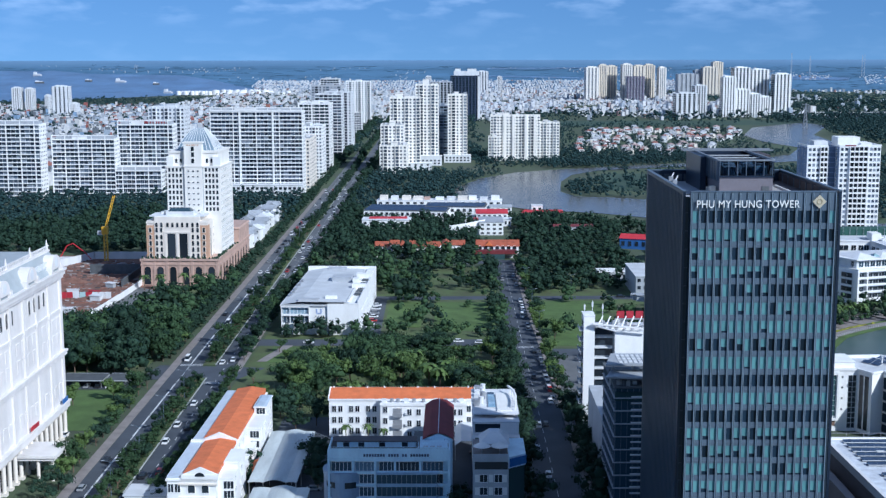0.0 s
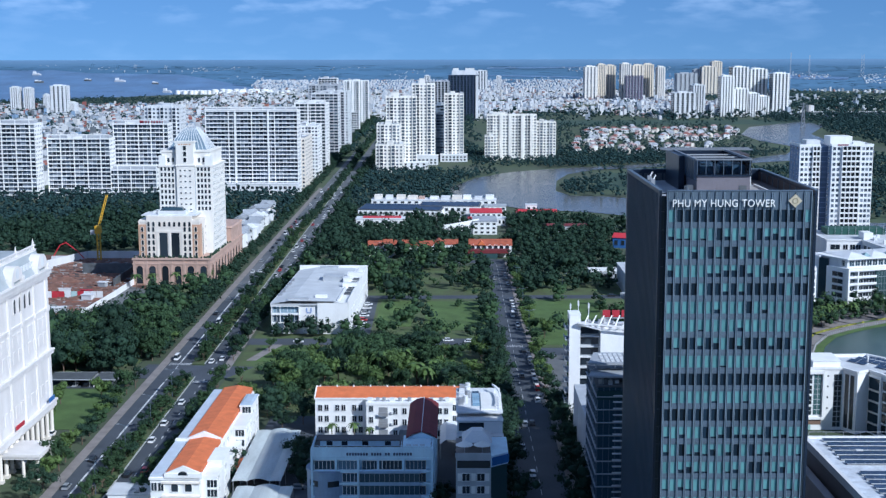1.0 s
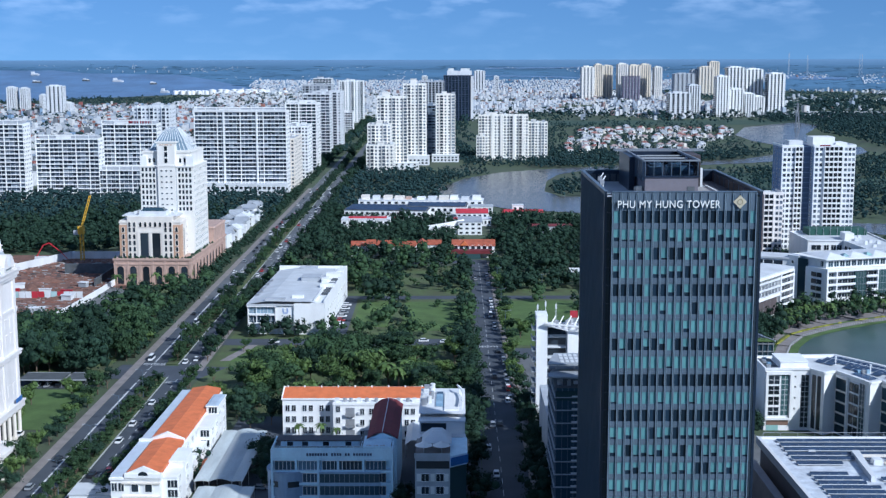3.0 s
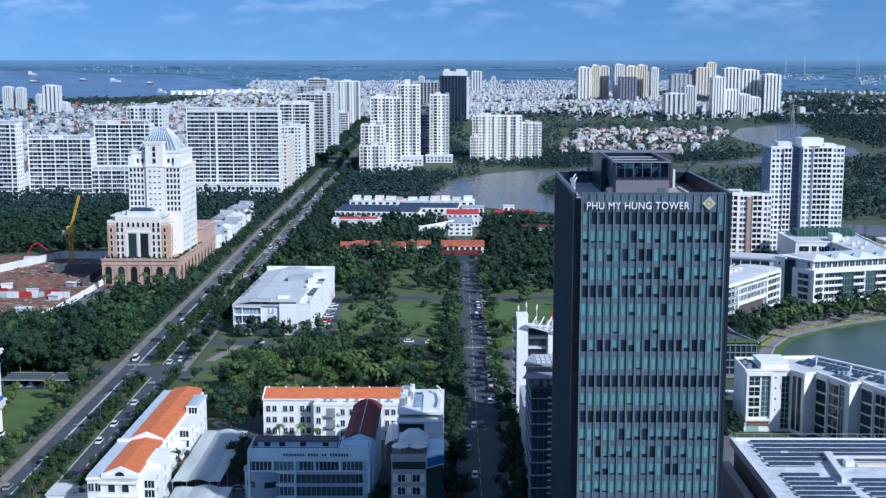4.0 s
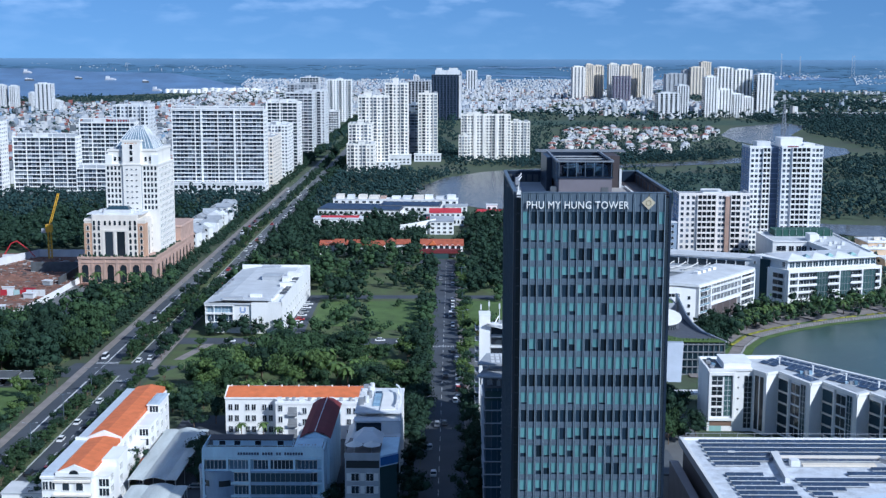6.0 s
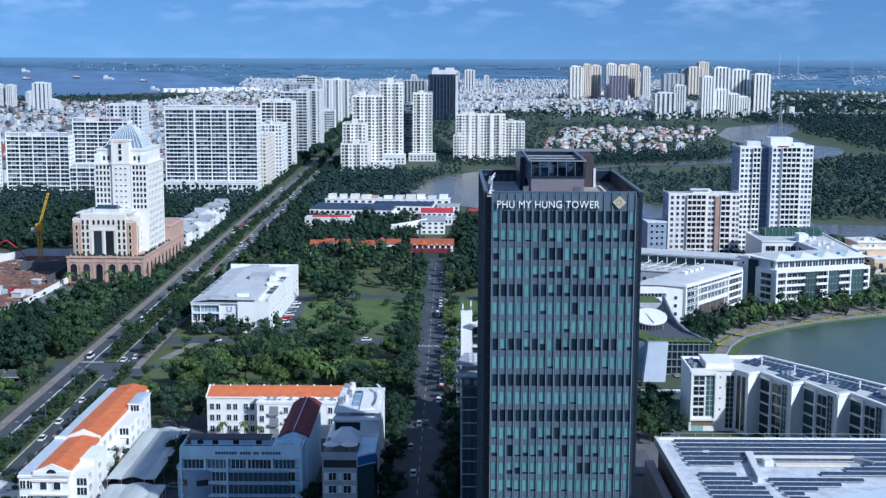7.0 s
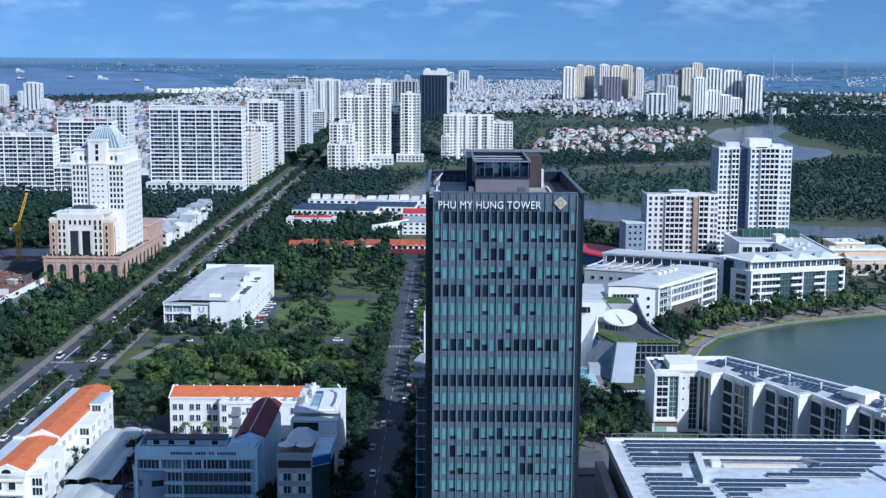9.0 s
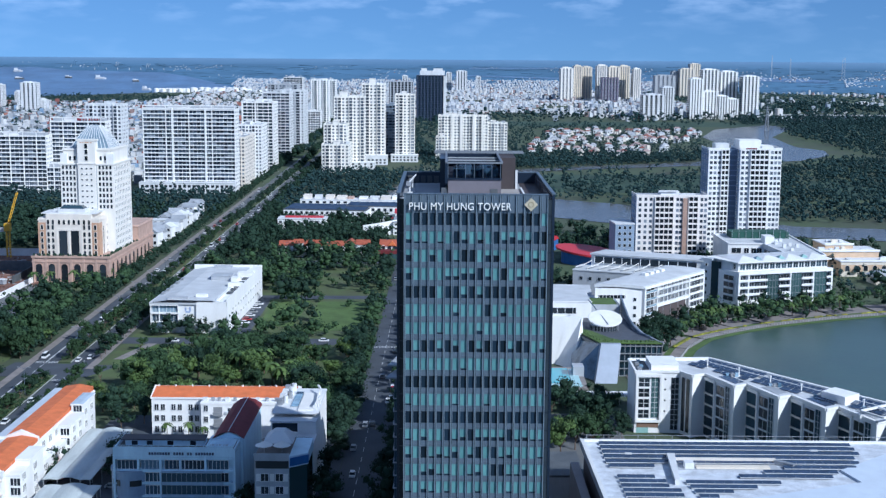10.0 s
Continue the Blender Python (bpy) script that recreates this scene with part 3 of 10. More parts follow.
sheet("road_east_street", [(24, 200), (38, 200), (37.4, 450), (35.2, 590), (34.6, 748), (24.3, 748), (24.6, 590), (24.2, 450)], 0.10, ASPHALT, "straight grey asphalt street", "road")
sheet("pavement_street", [(37.5, 200), (41, 200), (40, 450), (37.6, 590), (36.8, 740), (34.7, 740), (35.3, 590), (37.5, 450)], 0.22, PAVING, "paved footway with young trees", "pavement")
sheet("road_park_north", [(-78, 624), (140, 627), (140, 636), (-78, 633)], 0.08, ASPHALT, "street between parks", "road")
sheet("road_park_south", [(-82, 524), (24, 524), (24, 536), (-82, 536)], 0.08, ASPHALT, "street between parks", "road")
sheet("road_far_cross", [(-100, 728), (24, 735), (24, 744), (-100, 740)], 0.08, ASPHALT, "far cross street", "road")
sheet("road_lot", [(37.8, 424), (56, 424), (56, 512), (37.8, 512)], 0.14, LOT, "empty worn asphalt car park", "car park")
sheet("road_lot_east", [(36.8, 505), (110, 508), (110, 520), (36.8, 518)], 0.16, ASPHALT, "street beside the lawn", "road")
sheet("road_unit_park", [(-42, 545), (-31, 545), (-32, 630), (-42, 630)], 0.1, ASPHALT, "shaded car park", "car park")
sheet("road_yard", [(-56, 320), (24, 320), (24, 424), (-56, 424)], 0.06, ASPHALT, "yard between the low buildings", "yard")
sheet("road_yard_east", [(38, 230), (112, 230), (112, 424), (38, 424)], 0.06, LOT, "yard round the office tower", "yard")
sheet("ground_lawn", [(-150, 402), (-113, 402), (-113, 452), (-150, 452)], 0.16, GRASS, "mown lawn", "lawn")
sheet("ground_park_lawn", [(-8, 552), (19, 552), (20, 618), (-8, 618)], 0.16, GRASS, "park lawn with tree shadows", "lawn")
sheet("ground_field", [(36.5, 524), (72, 524), (74, 622), (35.6, 620)], 0.16, GRASS, "open green lawn", "lawn")
sheet("ground_clearing", [(-74, 495), (-52, 492), (-50, 520), (-74, 522)], 0.16, GRASS, "clearing with worn path", "lawn")
sheet("ground_park", [(-80, 418), (23, 418), (23, 726), (-80, 726)], 0.07, PARKGROUND, "shaded park ground", "park")
sheet("ground_park_west", [(-172, 466), (-118, 466), (-119, 656), (-172, 656)], 0.07, PARKGROUND, "shaded ground under trees", "park")
sheet("ground_park_east", [(38, 520), (112, 520), (112, 700), (38, 700)], 0.07, PARKGROUND, "park ground", "park")
sheet("ground_glade", [(-30, 560), (-14, 560), (-12, 620), (-30, 620)], 0.15, GRASS, "park glade", "lawn")
sheet("pavement_path", [(-77, 496), (-73, 496), (-66, 524), (-70, 524)], 0.2, PAVING, "worn earth path", "path")
sheet("ground_site", [(-240, 540), (-146, 540), (-140, 610), (-168, 700), (-172, 765), (-250, 765)], 0.12, SOIL, "reddish soil of the building site", "building site")
sheet("road_site_apron", [(-172, 560), (-146, 545), (-140, 640), (-165, 660)], 0.2, LOT, "pale concrete apron of the site", "building site")
sheet("ground_meadow", [(380, 1080), (620, 1090), (640, 1240), (400, 1240)], 0.14, MEADOW, "marsh meadow", "meadow")
sheet("ground_meadow_far", [(150, 2140), (760, 2180), (760, 2320), (120, 2290)], 0.14, MEADOW, "long green meadow", "meadow")
sheet("ground_meadow_east", [(130, 1130), (330, 1120), (330, 1300), (150, 1290)], 0.14, MEADOW, "marsh meadow", "meadow")

# road markings
paint = MB()
for y in np.arange(320, 1300, 9.0):
    for off in (4.4,):
        paint.prism([(bx(y, off - 0.14), y), (bx(y, off + 0.14), y), (bx(y + 5.5, off + 0.14), y + 5.5), (bx(y + 5.5, off - 0.14), y + 5.5)], 0.10, 0.125)
    paint.prism([(bx(y, 18.4), y), (bx(y, 18.62), y), (bx(y + 3, 18.62), y + 3), (bx(y + 3, 18.4), y + 3)], 0.10, 0.125)
for y0, y1 in ((340, 378), (396, 462), (496, 560), (575, 640)):
    paint.prism([(bx(y0, 4.0), y0), (bx(y0, 4.6), y0), (bx(y1, 4.6), y1), (bx(y1, 4.0), y1)], 0.10, 0.13)
for y in np.arange(300, 740, 10.0):
    paint.box(29.65, 29.8, y, y + 5, 0.10, 0.125)
for k in range(15):
    paint.box(bx(490, 0.5 + k * 0.6), bx(490, 0.72 + k * 0.6), 489, 492, 0.10, 0.135)
    paint.box(bx(464, 14.9 + k * 0.5), bx(464, 15.08 + k * 0.5), 461.5, 464.5, 0.10, 0.135)
    paint.box(25 + k * 0.62, 25.2 + k * 0.62, 520, 523, 0.10, 0.128)
structure("trim_road_markings", paint, ROADPAINT, label="white painted lane lines and crossings", category="road marking")
balus = MB()
for (xa, ya), (xb, yb) in zip(shore, shore[1:]):
    L = math.hypot(xb - xa, yb - ya)
    for k in range(int(L / 1.6)):
        f = k * 1.6 / L
        balus.box(xa + (xb - xa) * f - 2.9, xa + (xb - xa) * f - 2.6, ya + (yb - ya) * f + 2.2, ya + (yb - ya) * f + 2.5, 0.4, 1.3)
structure("trim_balustrade", balus, KERB, label="row of pale bollards along the promenade", category="bollards")

# ---- the office tower ----
tower = thing("office_tower", "dark glass and metal office tower with teal blinds behind its windows", "office tower", 46.8, 247.9, 0, 0.3)
TW, TH = 28.0, 94.05
BX0, BX1, BY0, BY1 = -1.35, 29.4, 1.2, 46.8
UMBER = mat("umber_panel", (0.060, 0.048, 0.050), 0.6, vary=0.12)
PLUM = mat("plum_grey_panel", (0.165, 0.150, 0.170), 0.6, vary=0.06)
part("core", MB().box(BX0 + 0.5, BX1 - 0.5, BY0 + 0.2, BY1 - 0.5, 0, 90.0), DARKCLAD, tower, "dark cladding behind the curtain wall")
part("roof_deck", MB().box(BX0 + 0.5, BX1 - 0.5, BY0 + 0.2, BY1 - 0.5, 90.0, 91.6), ROOFGREY, tower, "grey roof deck")
part("front_panel", MB().box(0, TW, 0.36, 1.4, 0, 90.3), DARKCLAD, tower)
part("front_parapet", MB().box(0, TW, 0.1, 1.2, 90.45, TH), GREYCLAD, tower, "grey metal band that carries the sign")
part("back_parapet", MB().box(BX0 + 0.5, BX1 - 0.5, BY1 - 0.5, BY1, 90, TH), DARKCLAD, tower)
for xa, xb in ((BX0, BX0 + 0.5), (BX1 - 0.5, BX1)):
    part("side_wall", MB().box(xa, xb, BY0, BY1, 0, TH), DARKCLAD, tower, "dark ribbed side wall")
    part("coping", MB().box(xa - 0.12, xb + 0.12, BY0 - 0.1, BY1 + 0.1, TH, TH + 0.22), GREYCLAD, tower)
part("coping", MB().box(BX0 + 0.62, BX1 - 0.62, BY1 - 0.55, BY1 + 0.1, TH, TH + 0.22), GREYCLAD, tower)
part("coping", MB().box(-0.05, TW + 0.05, 0.0, 1.2, TH, TH + 0.16), GREYCLAD, tower)
side_fin = MB().box(-0.12, 0, -0.06, 0.06, 4, TH - 0.6).mesh("side_fin", GREYCLAD)
for i in range(27):
    piece("side_fin", side_fin, tower, BX0, 3.0 + i * 1.6, 0)
for x0, x1 in ((BX0 + 0.5, 0), (TW, BX1 - 0.5)):
    part("corner_slot", MB().box(x0, x1, 1.3, 1.4, 0, TH - 1.0), GLASS, tower, "dark glazed slot at the corner")
    for k in range(26):
        part("slot_bar", MB().box(x0, x1, 1.18, 1.3, 3.4 + 3.6 * k, 3.6 + 3.6 * k), DARKCLAD, tower)
COLS, FH = 18, 3.62
pitch = TW / COLS
sill_z = [84.45 - FH * (k - 1) for k in range(1, 24)]
spandrel = MB().box(0.0, TW, 0.12, 0.36, 0, 1.22).box(0.0, TW, 0.06, 0.12, 0.5, 0.58).mesh("spandrel", GREYCLAD)
for z in sill_z:
    piece("spandrel", spandrel, tower, 0, 0, z - 1.22)
part("spandrel", MB().box(0.0, TW, 0.12, 0.36, 86.85, 88.05), GREYCLAD, tower)
strip = MB().box(0.02, 0.36, 0.14, 0.36, 2, 90.45).mesh("wall_strip", GREYCLAD)
fin = MB().box(-0.07, 0.07, -0.16, 0.14, 2, TH - 0.1).mesh("mullion", FINMETAL)
thin = MB().box(-0.04, 0.04, -0.06, 0.14, 2, TH - 0.1).mesh("mullion", FINMETAL)
for i in range(COLS):
    piece("wall_strip", strip, tower, pitch * i, 0, 0)
    piece("mullion", fin, tower, pitch * i + 0.07, 0, 0)
    piece("mullion", thin, tower, pitch * i + 0.34, 0, 0)
piece("mullion", fin, tower, TW - 0.07, 0, 0)
WW = pitch - 0.39


TOWERGLASS = glazing("tower_glass", (0.012, 0.024, 0.042), vary=0.4)


def blind_window(h, down):
    """A tower window whose blind is let down by a share of its height."""
    b, w = MB(), WW
    cut = h * (1 - down)
    if cut > 0.02:
        b.quad([(0, 0, 0), (w, 0, 0), (w, 0, cut), (0, 0, cut)], 0)
    if down > 0.02:
        b.quad([(0, 0, cut), (w, 0, cut), (w, 0, h), (0, 0, h)], 1)
    b.box(0, w, -0.08, 0, -0.05, 0, 2).box(0, w, -0.08, 0, h, h + 0.05, 2)
    if 0.02 < cut < h - 0.05:
        b.box(0.02, w - 0.02, -0.03, 0, cut - 0.03, cut + 0.03, 2)
    return b.mesh("window", TOWERGLASS, TEALBLIND, GREYCLAD)


BLINDS = [blind_window(2.4, s) for s in (0.0, 0.45, 0.68, 0.85, 1.0)]
TOPWIN = [blind_window(2.4, s) for s in (0.0, 1.0)]
rng = random.Random(5)
# what share of each storey's windows is open (0), half (1, 2), nearly down (3), down (4)
ROWS_BY_STOREY = {1: (24, 22, 26, 10, 18), 2: (14, 20, 24, 12, 30), 3: (14, 10, 22, 14, 40), 4: (76, 2, 10, 4, 8), 5: (6, 2, 4, 16, 72), 6: (3, 1, 2, 6, 88), 7: (72, 4, 12, 4, 8),
                  8: (2, 1, 4, 16, 77), 9: (95, 0, 0, 0, 5), 10: (8, 2, 4, 30, 56), 11: (96, 0, 0, 0, 4), 12: (6, 4, 30, 22, 38), 13: (10, 4, 26, 16, 44), 14: (12, 4, 22, 24, 38), 15: (5, 4, 16, 15, 60)}
for i in range(COLS):
    piece("window", TOPWIN[1 if i in (0, 17) else 0], tower, pitch * i + 0.385, 0.24, 88.05)
low = MB()
for k, z in enumerate(sill_z, 1):
    for i in range(COLS):
        x = pitch * i + 0.385
        if k <= 15:
            share = ROWS_BY_STOREY[k]
            piece("window", BLINDS[rng.choices(range(5), share)[0]], tower, x, 0.24, z)
        elif z > 2:
            low.quad([(x, 0.24, z), (x + WW, 0.24, z), (x + WW, 0.24, z + 2.4), (x, 0.24, z + 2.4)])
tagged(part("lower_windows", low, TEALBLIND, tower), kind="stuff")
# the roof house: a plum-grey plant room under an open-topped screen of smoked panels, with a taller wing behind
plinth = part("plant_room", MB().box(8.6, 19.5, 15.4, 43, 91.6, 95.75), PLUM, tower, "plum-grey plant room on the roof")
part("hatch", MB().box(17.3, 18.8, 15.28, 15.4, 92.6, 93.6), ROOFDARK, plinth)
part("cabinet", MB().box(8.9, 10.4, 14.7, 15.4, 91.6, 92.6), OFFWHITE, plinth, "small white cabinet")
part("ledge", MB().box(8.4, 19.7, 15.1, 15.4, 95.5, 95.8), DARKCLAD, plinth)
SMOKED = clear_glass("smoked_screen", (0.22, 0.26, 0.32))
part("glazed_screen", MB().box(8.5, 19.5, 15.2, 15.34, 95.8, 98.8), SMOKED, tower, "smoked glass screen round the cooling plant")
part("glazed_screen", MB().box(19.5, 19.64, 15.34, 43, 95.8, 98.8), SMOKED, tower)
part("screen_wall", MB().box(8.1, 8.5, 15.2, 43.4, 94.7, 98.8).box(6.9, 8.1, 27, 43.4, 91.6, 98.8).box(8.5, 23.4, 43.0, 43.4, 91.6, 98.8), DARKCLAD, tower, "dark panelled screen wall")
wing = part("wing", MB().box(19.7, 23.4, 33.5, 43.0, 91.6, 98.6), UMBER, tower, "dark brown rear wing")
part("pillar", MB().box(23.4, 23.9, 33.3, 33.8, 91.6, 95.8), OFFWHITE, wing, "pale pillar")
part("porch_box", MB().box(7.2, 8.3, 17.4, 19.0, 91.6, 93.4).box(7.4, 8.2, 21.5, 23.0, 91.6, 92.8), YELLOWW, tower, "pale crates in the open porch")
for k in range(7):
    part("screen_bar", MB().box(8.5 + 1.8 * k, 8.62 + 1.8 * k, 15.08, 15.2, 95.8, 98.8), GREYCLAD, tower)
for k in range(12):
    part("screen_bar", MB().box(7.98, 8.1, 15.4 + 2.5 * k, 15.55 + 2.5 * k, 94.7, 98.8), GREYCLAD, tower)
rim = MB().beam((8.2, 15.2, 98.95), (19.6, 15.2, 98.95), 0.16).beam((8.2, 15.2, 98.95), (8.2, 43.4, 98.95), 0.2).beam((19.6, 15.2, 98.95), (19.6, 43.4, 98.95), 0.2).beam((5.6, 43.2, 99.1), (25.6, 43.2, 99.1), 0.24).beam((5.6, 40.0, 99.1), (25.6, 40.0, 99.1), 0.14)
part("screen_rim", rim, mat("pale_steel_beam", (0.20, 0.22, 0.25), 0.5, vary=0.08), tower, "pale steel rim of the open roof")
for y in (20.5, 27.0, 33.5):
    part("cross_beam", MB().beam((8.4, y, 98.5), (19.4, y, 98.5), 0.12), GREYWALL, tower)
for x, y in ((9.6, 17.0), (13.4, 17.0), (16.4, 18.0), (11.0, 24.5), (15.4, 25.0)):
    cu = part("cooling_unit", MB().box(x, x + 2.6, y, y + 3.4, 95.75, 97.6), SKYGLASS, tower, "pale cooling unit")
    part("fan", MB().tube(x + 1.3, y + 1.7, 1.0, 97.6, 97.95, 14), GREYCLAD, cu)
# roof edge things
for x, y in ((0.6, 20.5), (1.0, 27.5)):
    dv = part("davit", MB().beam((x, y, 91.6), (x, y, 94.6), 0.16).beam((x, y, 94.5), (x + 0.7, y + 1.9, 95.1), 0.1).box(x - 0.5, x + 0.6, y - 0.6, y + 0.6, 91.6, 92.3), OFFWHITE, tower, "white window-cleaning davit")
    part("winch", MB().box(x - 0.7, x + 0.2, y - 0.5, y + 0.3, 93.6, 94.5), STEEL, dv)
part("terrace", MB().box(19.8, 24.4, 1.6, 33.2, 91.6, 91.7), mat("buff_paving", (0.36, 0.34, 0.33), 0.8, vary=0.1), tower, "buff terrace paving")
part("kerb", MB().box(24.4, 24.8, 1.6, 33.2, 91.6, 92.1), OFFWHITE, tower)
part("parapet_lining", MB().box(BX1 - 0.8, BX1 - 0.5, 2.0, BY1 - 0.6, 91.6, 93.6), UMBER, tower, "dark brown lining of the parapet")
part("dark_deck", MB().box(24.9, BX1 - 0.8, 1.6, BY1 - 0.6, 91.6, 91.68), UMBER, tower)
for k in range(9):
    part("lining_post", MB().box(BX1 - 0.95, BX1 - 0.8, 4 + 4.8 * k, 4.2 + 4.8 * k, 91.68, 93.6), GREYCLAD, tower)
for k in range(6):
    part("back_bay", MB().box(BX0 + 0.8 + 1.5 * k, BX0 + 1.9 + 1.5 * k, BY1 - 0.62, BY1 - 0.5, 91.7, 93.3), ROOFDARK, tower)
words = bpy.data.curves.new("sign", "FONT")
words.body, words.size, words.extrude, words.offset, words.space_character = "PHU MY HUNG TOWER", 2.06, 0.14, 0.0, 1.08
words.materials.append(LETTER)
sign = new("sign", words)
bpy.context.view_layer.update()
wide = max(v[0] for v in sign.bound_box) - min(v[0] for v in sign.bound_box)
sign.parent = tower
sign.matrix_basis = pose(0.92, -0.42, 91.1, 90, 0, 0) @ Matrix.Diagonal((19.8 / wide, 1, 1, 1))
tagged(sign, "white raised letters of the building's name")
EX, EZ = 24.66, 92.25
emb = part("emblem", MB().add([(EX + a * s, y, EZ + b * s) for y in (-0.45, -0.2) for a, b in ((0, -1), (1, 0), (0, 1), (-1, 0)) for s in (1.32,)],
     [(0, 1, 2, 3), (7, 6, 5, 4), (0, 4, 5, 1), (1, 5, 6, 2), (2, 6, 7, 3), (3, 7, 4, 0)]), GOLD, tower, "gold diamond emblem")
ring = MB()
for k in range(10):
    t0, t1 = 2 * math.pi * k / 10, 2 * math.pi * (k + 1) / 10
    ring.beam((EX + 0.5 * math.cos(t0), -0.48, EZ + 0.5 * math.sin(t0)), (EX + 0.5 * math.cos(t1), -0.48, EZ + 0.5 * math.sin(t1)), 0.06)
part("ring", ring, mat("dull_gold", (0.36, 0.29, 0.16), 0.5, vary=0.06), emb)

# ---- the cream bank tower with its arcaded base ----
bank = thing("bank_tower", "cream classical tower on a pink arcade, with glass pyramid top", "office tower", -142.7, 664, 0, -1.2)
base = MB().box(-20.3, 20.3, 0.4, 92, 0, 13.2).box(-20.8, 20.8, -0.2, 92.4, 13.2, 14.3).box(-20.6, 20.6, 0, 92.2, 10.8, 11.5)
part("arcade_wall", base, PINK, bank, "pink stone arcade storey")
windows(bank, arch_mesh(3.7, 9.6, PINK), [(-16.9 + 6.75 * i, 0.36, 0.6, 0) for i in range(6)] + [(20.32, 7 + 8.2 * i, 0.6, 90) for i in range(10)], "arch")
pil = MB().box(-0.6, 0.6, -0.3, 0.4, 0, 13).mesh("pilaster", PINK)
for i in range(7):
    piece("pilaster", pil, bank, -19.7 + 6.58 * i, 0.35, 0)
part("middle_block", MB().box(-17.3, 14.7, 3, 60, 13.2, 34).box(-17.6, 15.0, 2.7, 60, 32.6, 33.3).box(-13.2, 10.8, 2.6, 60, 13.2, 36), CREAM, bank)
part("corner_bay", MB().box(-17.5, -13.4, 2.7, 8, 13.2, 31.6), BEIGE, bank, "tan corner bay")
part("corner_bay", MB().box(10.9, 14.9, 2.7, 8, 13.2, 31.6), BEIGE, bank, "tan corner bay")
for x in (-4.3, 2.0):
    part("tall_window", MB().box(x - 2.1, x + 2.1, 2.52, 2.6, 14.4, 27.2), GLASS, bank, "tall dark stair window")
part("portal_frame", MB().box(-8.2, 5.9, 2.3, 2.6, 27.4, 28.3).box(-8.2, -7.2, 2.3, 2.6, 13.2, 27.4).box(4.8, 5.9, 2.3, 2.6, 13.2, 27.4).box(-1.7, -0.6, 2.3, 2.6, 13.2, 27.4), CREAM, bank)
small_arch = arch_mesh(1.45, 2.6, CREAM)
mid_rows = [14.3, 17.6, 20.9, 24.2, 27.9]
windows(bank, small_arch, [(x, 2.58, z, 0) for z in mid_rows for x in (-12.0, -9.6, 7.0, 9.6)] + [(x, 2.68, z, 0) for z in mid_rows for x in (-15.4, 12.8)] + [(x, 2.58, 30.6, 0) for x in (-12, -9.4, -6.2, -3.6, -1, 1.6, 4.2, 7, 9.6)]
        )
windows(bank, window_mesh(1.0, 1.5, CREAM), [(14.72, y, z, 90) for z in mid_rows for y in (6.2, 17.4)])
part("side_recess", MB().box(14.7, 14.76, 10.6, 11.6, 14, 29), GLASS, bank)
part("block_terrace", MB().box(-16, 13, 4, 18, 36, 36.6).box(-7.5, 7.2, 5, 12, 36.6, 38.6), OFFWHITE, bank)
part("skylight", MB().hip(-6.5, 6.2, 5.4, 11.5, 38.6, 40.3, 1.6), GLASSBLUE, bank, "dark glass skylight")
part("tower_shaft", MB().box(-9.5, 19.0, 18, 52, 0, 61.5), IVORY, bank, "ivory upper shaft")
part("cornice", MB().box(-9.9, 19.4, 17.6, 52.4, 60.6, 61.4), IVORY, bank)
part("upper_stage", MB().box(-8.2, 17.6, 19.3, 51, 61.5, 68.8), IVORY, bank)
part("cornice", MB().box(-8.6, 18.0, 18.9, 51.4, 68.2, 69.2), IVORY, bank)
part("gable_bay", MB().box(0.2, 9.6, 17.0, 22, 34, 73.4).box(-0.4, 10.2, 16.8, 22.4, 73.4, 74.2).box(-0.4, 10.2, 16.7, 18, 61, 61.8), IVORY, bank)
part("corner_turret", MB().box(-9.4, -5.6, 18, 22, 61.5, 66.5), WHITE, bank)
part("corner_turret", MB().box(15.2, 18.9, 18, 22, 61.5, 66.5), WHITE, bank)
rows = [37.4 + 3.0 * k for k in range(8)]
upper = window_mesh(1.15, 1.9, WHITE)
for x in (-0.05, 9.85):
    # Flat grey strip that stands for shadow in the joint.
    part("joint_shade", MB().box(x - 0.22, x + 0.22, 17.9, 17.98, 36.6, 60.4), GREYWALL, bank, "grey strip painted as the shadowed joint beside the middle bay")
for k, wd in enumerate((1.0, 0.8, 1.3, 0.7, 1.0)):
    part("sign_bar", MB().box(1.6 + 1.4 * k, 1.6 + 1.4 * k + wd, 16.9, 17.0, 72.3, 72.8), BEIGE, bank, "small tan sign bar")
windows(bank, upper, [(x, 17.98, z, 0) for z in rows for x in (-8.0, -6.0, -4.0, -2.0, 11.6, 13.5, 15.4, 17.4)] + [(19.02, 20.5 + 3.1 * i, z, 90) for z in [14 + 3.35 * k for k in range(14)] for i in range(10)])
windows(bank, window_mesh(1.0, 0.7, WHITE), [(x, 16.98, z, 0) for z in rows for x in (2.4, 4.9, 7.4)])
windows(bank, window_mesh(1.6, 2.4, WHITE), [(4.9, 16.98, z, 0) for z in (63, 66.3, 69.4)])
windows(bank, window_mesh(1.2, 2.2, WHITE), [(x, 19.28, 63, 0) for x in (-6.8, -4.4, -2, 12, 14.4, 16.6)])
pyr = MB()
cx, cy = 4.9, 35
lo, mid_, hi = 12.2, 8.4, 3.4
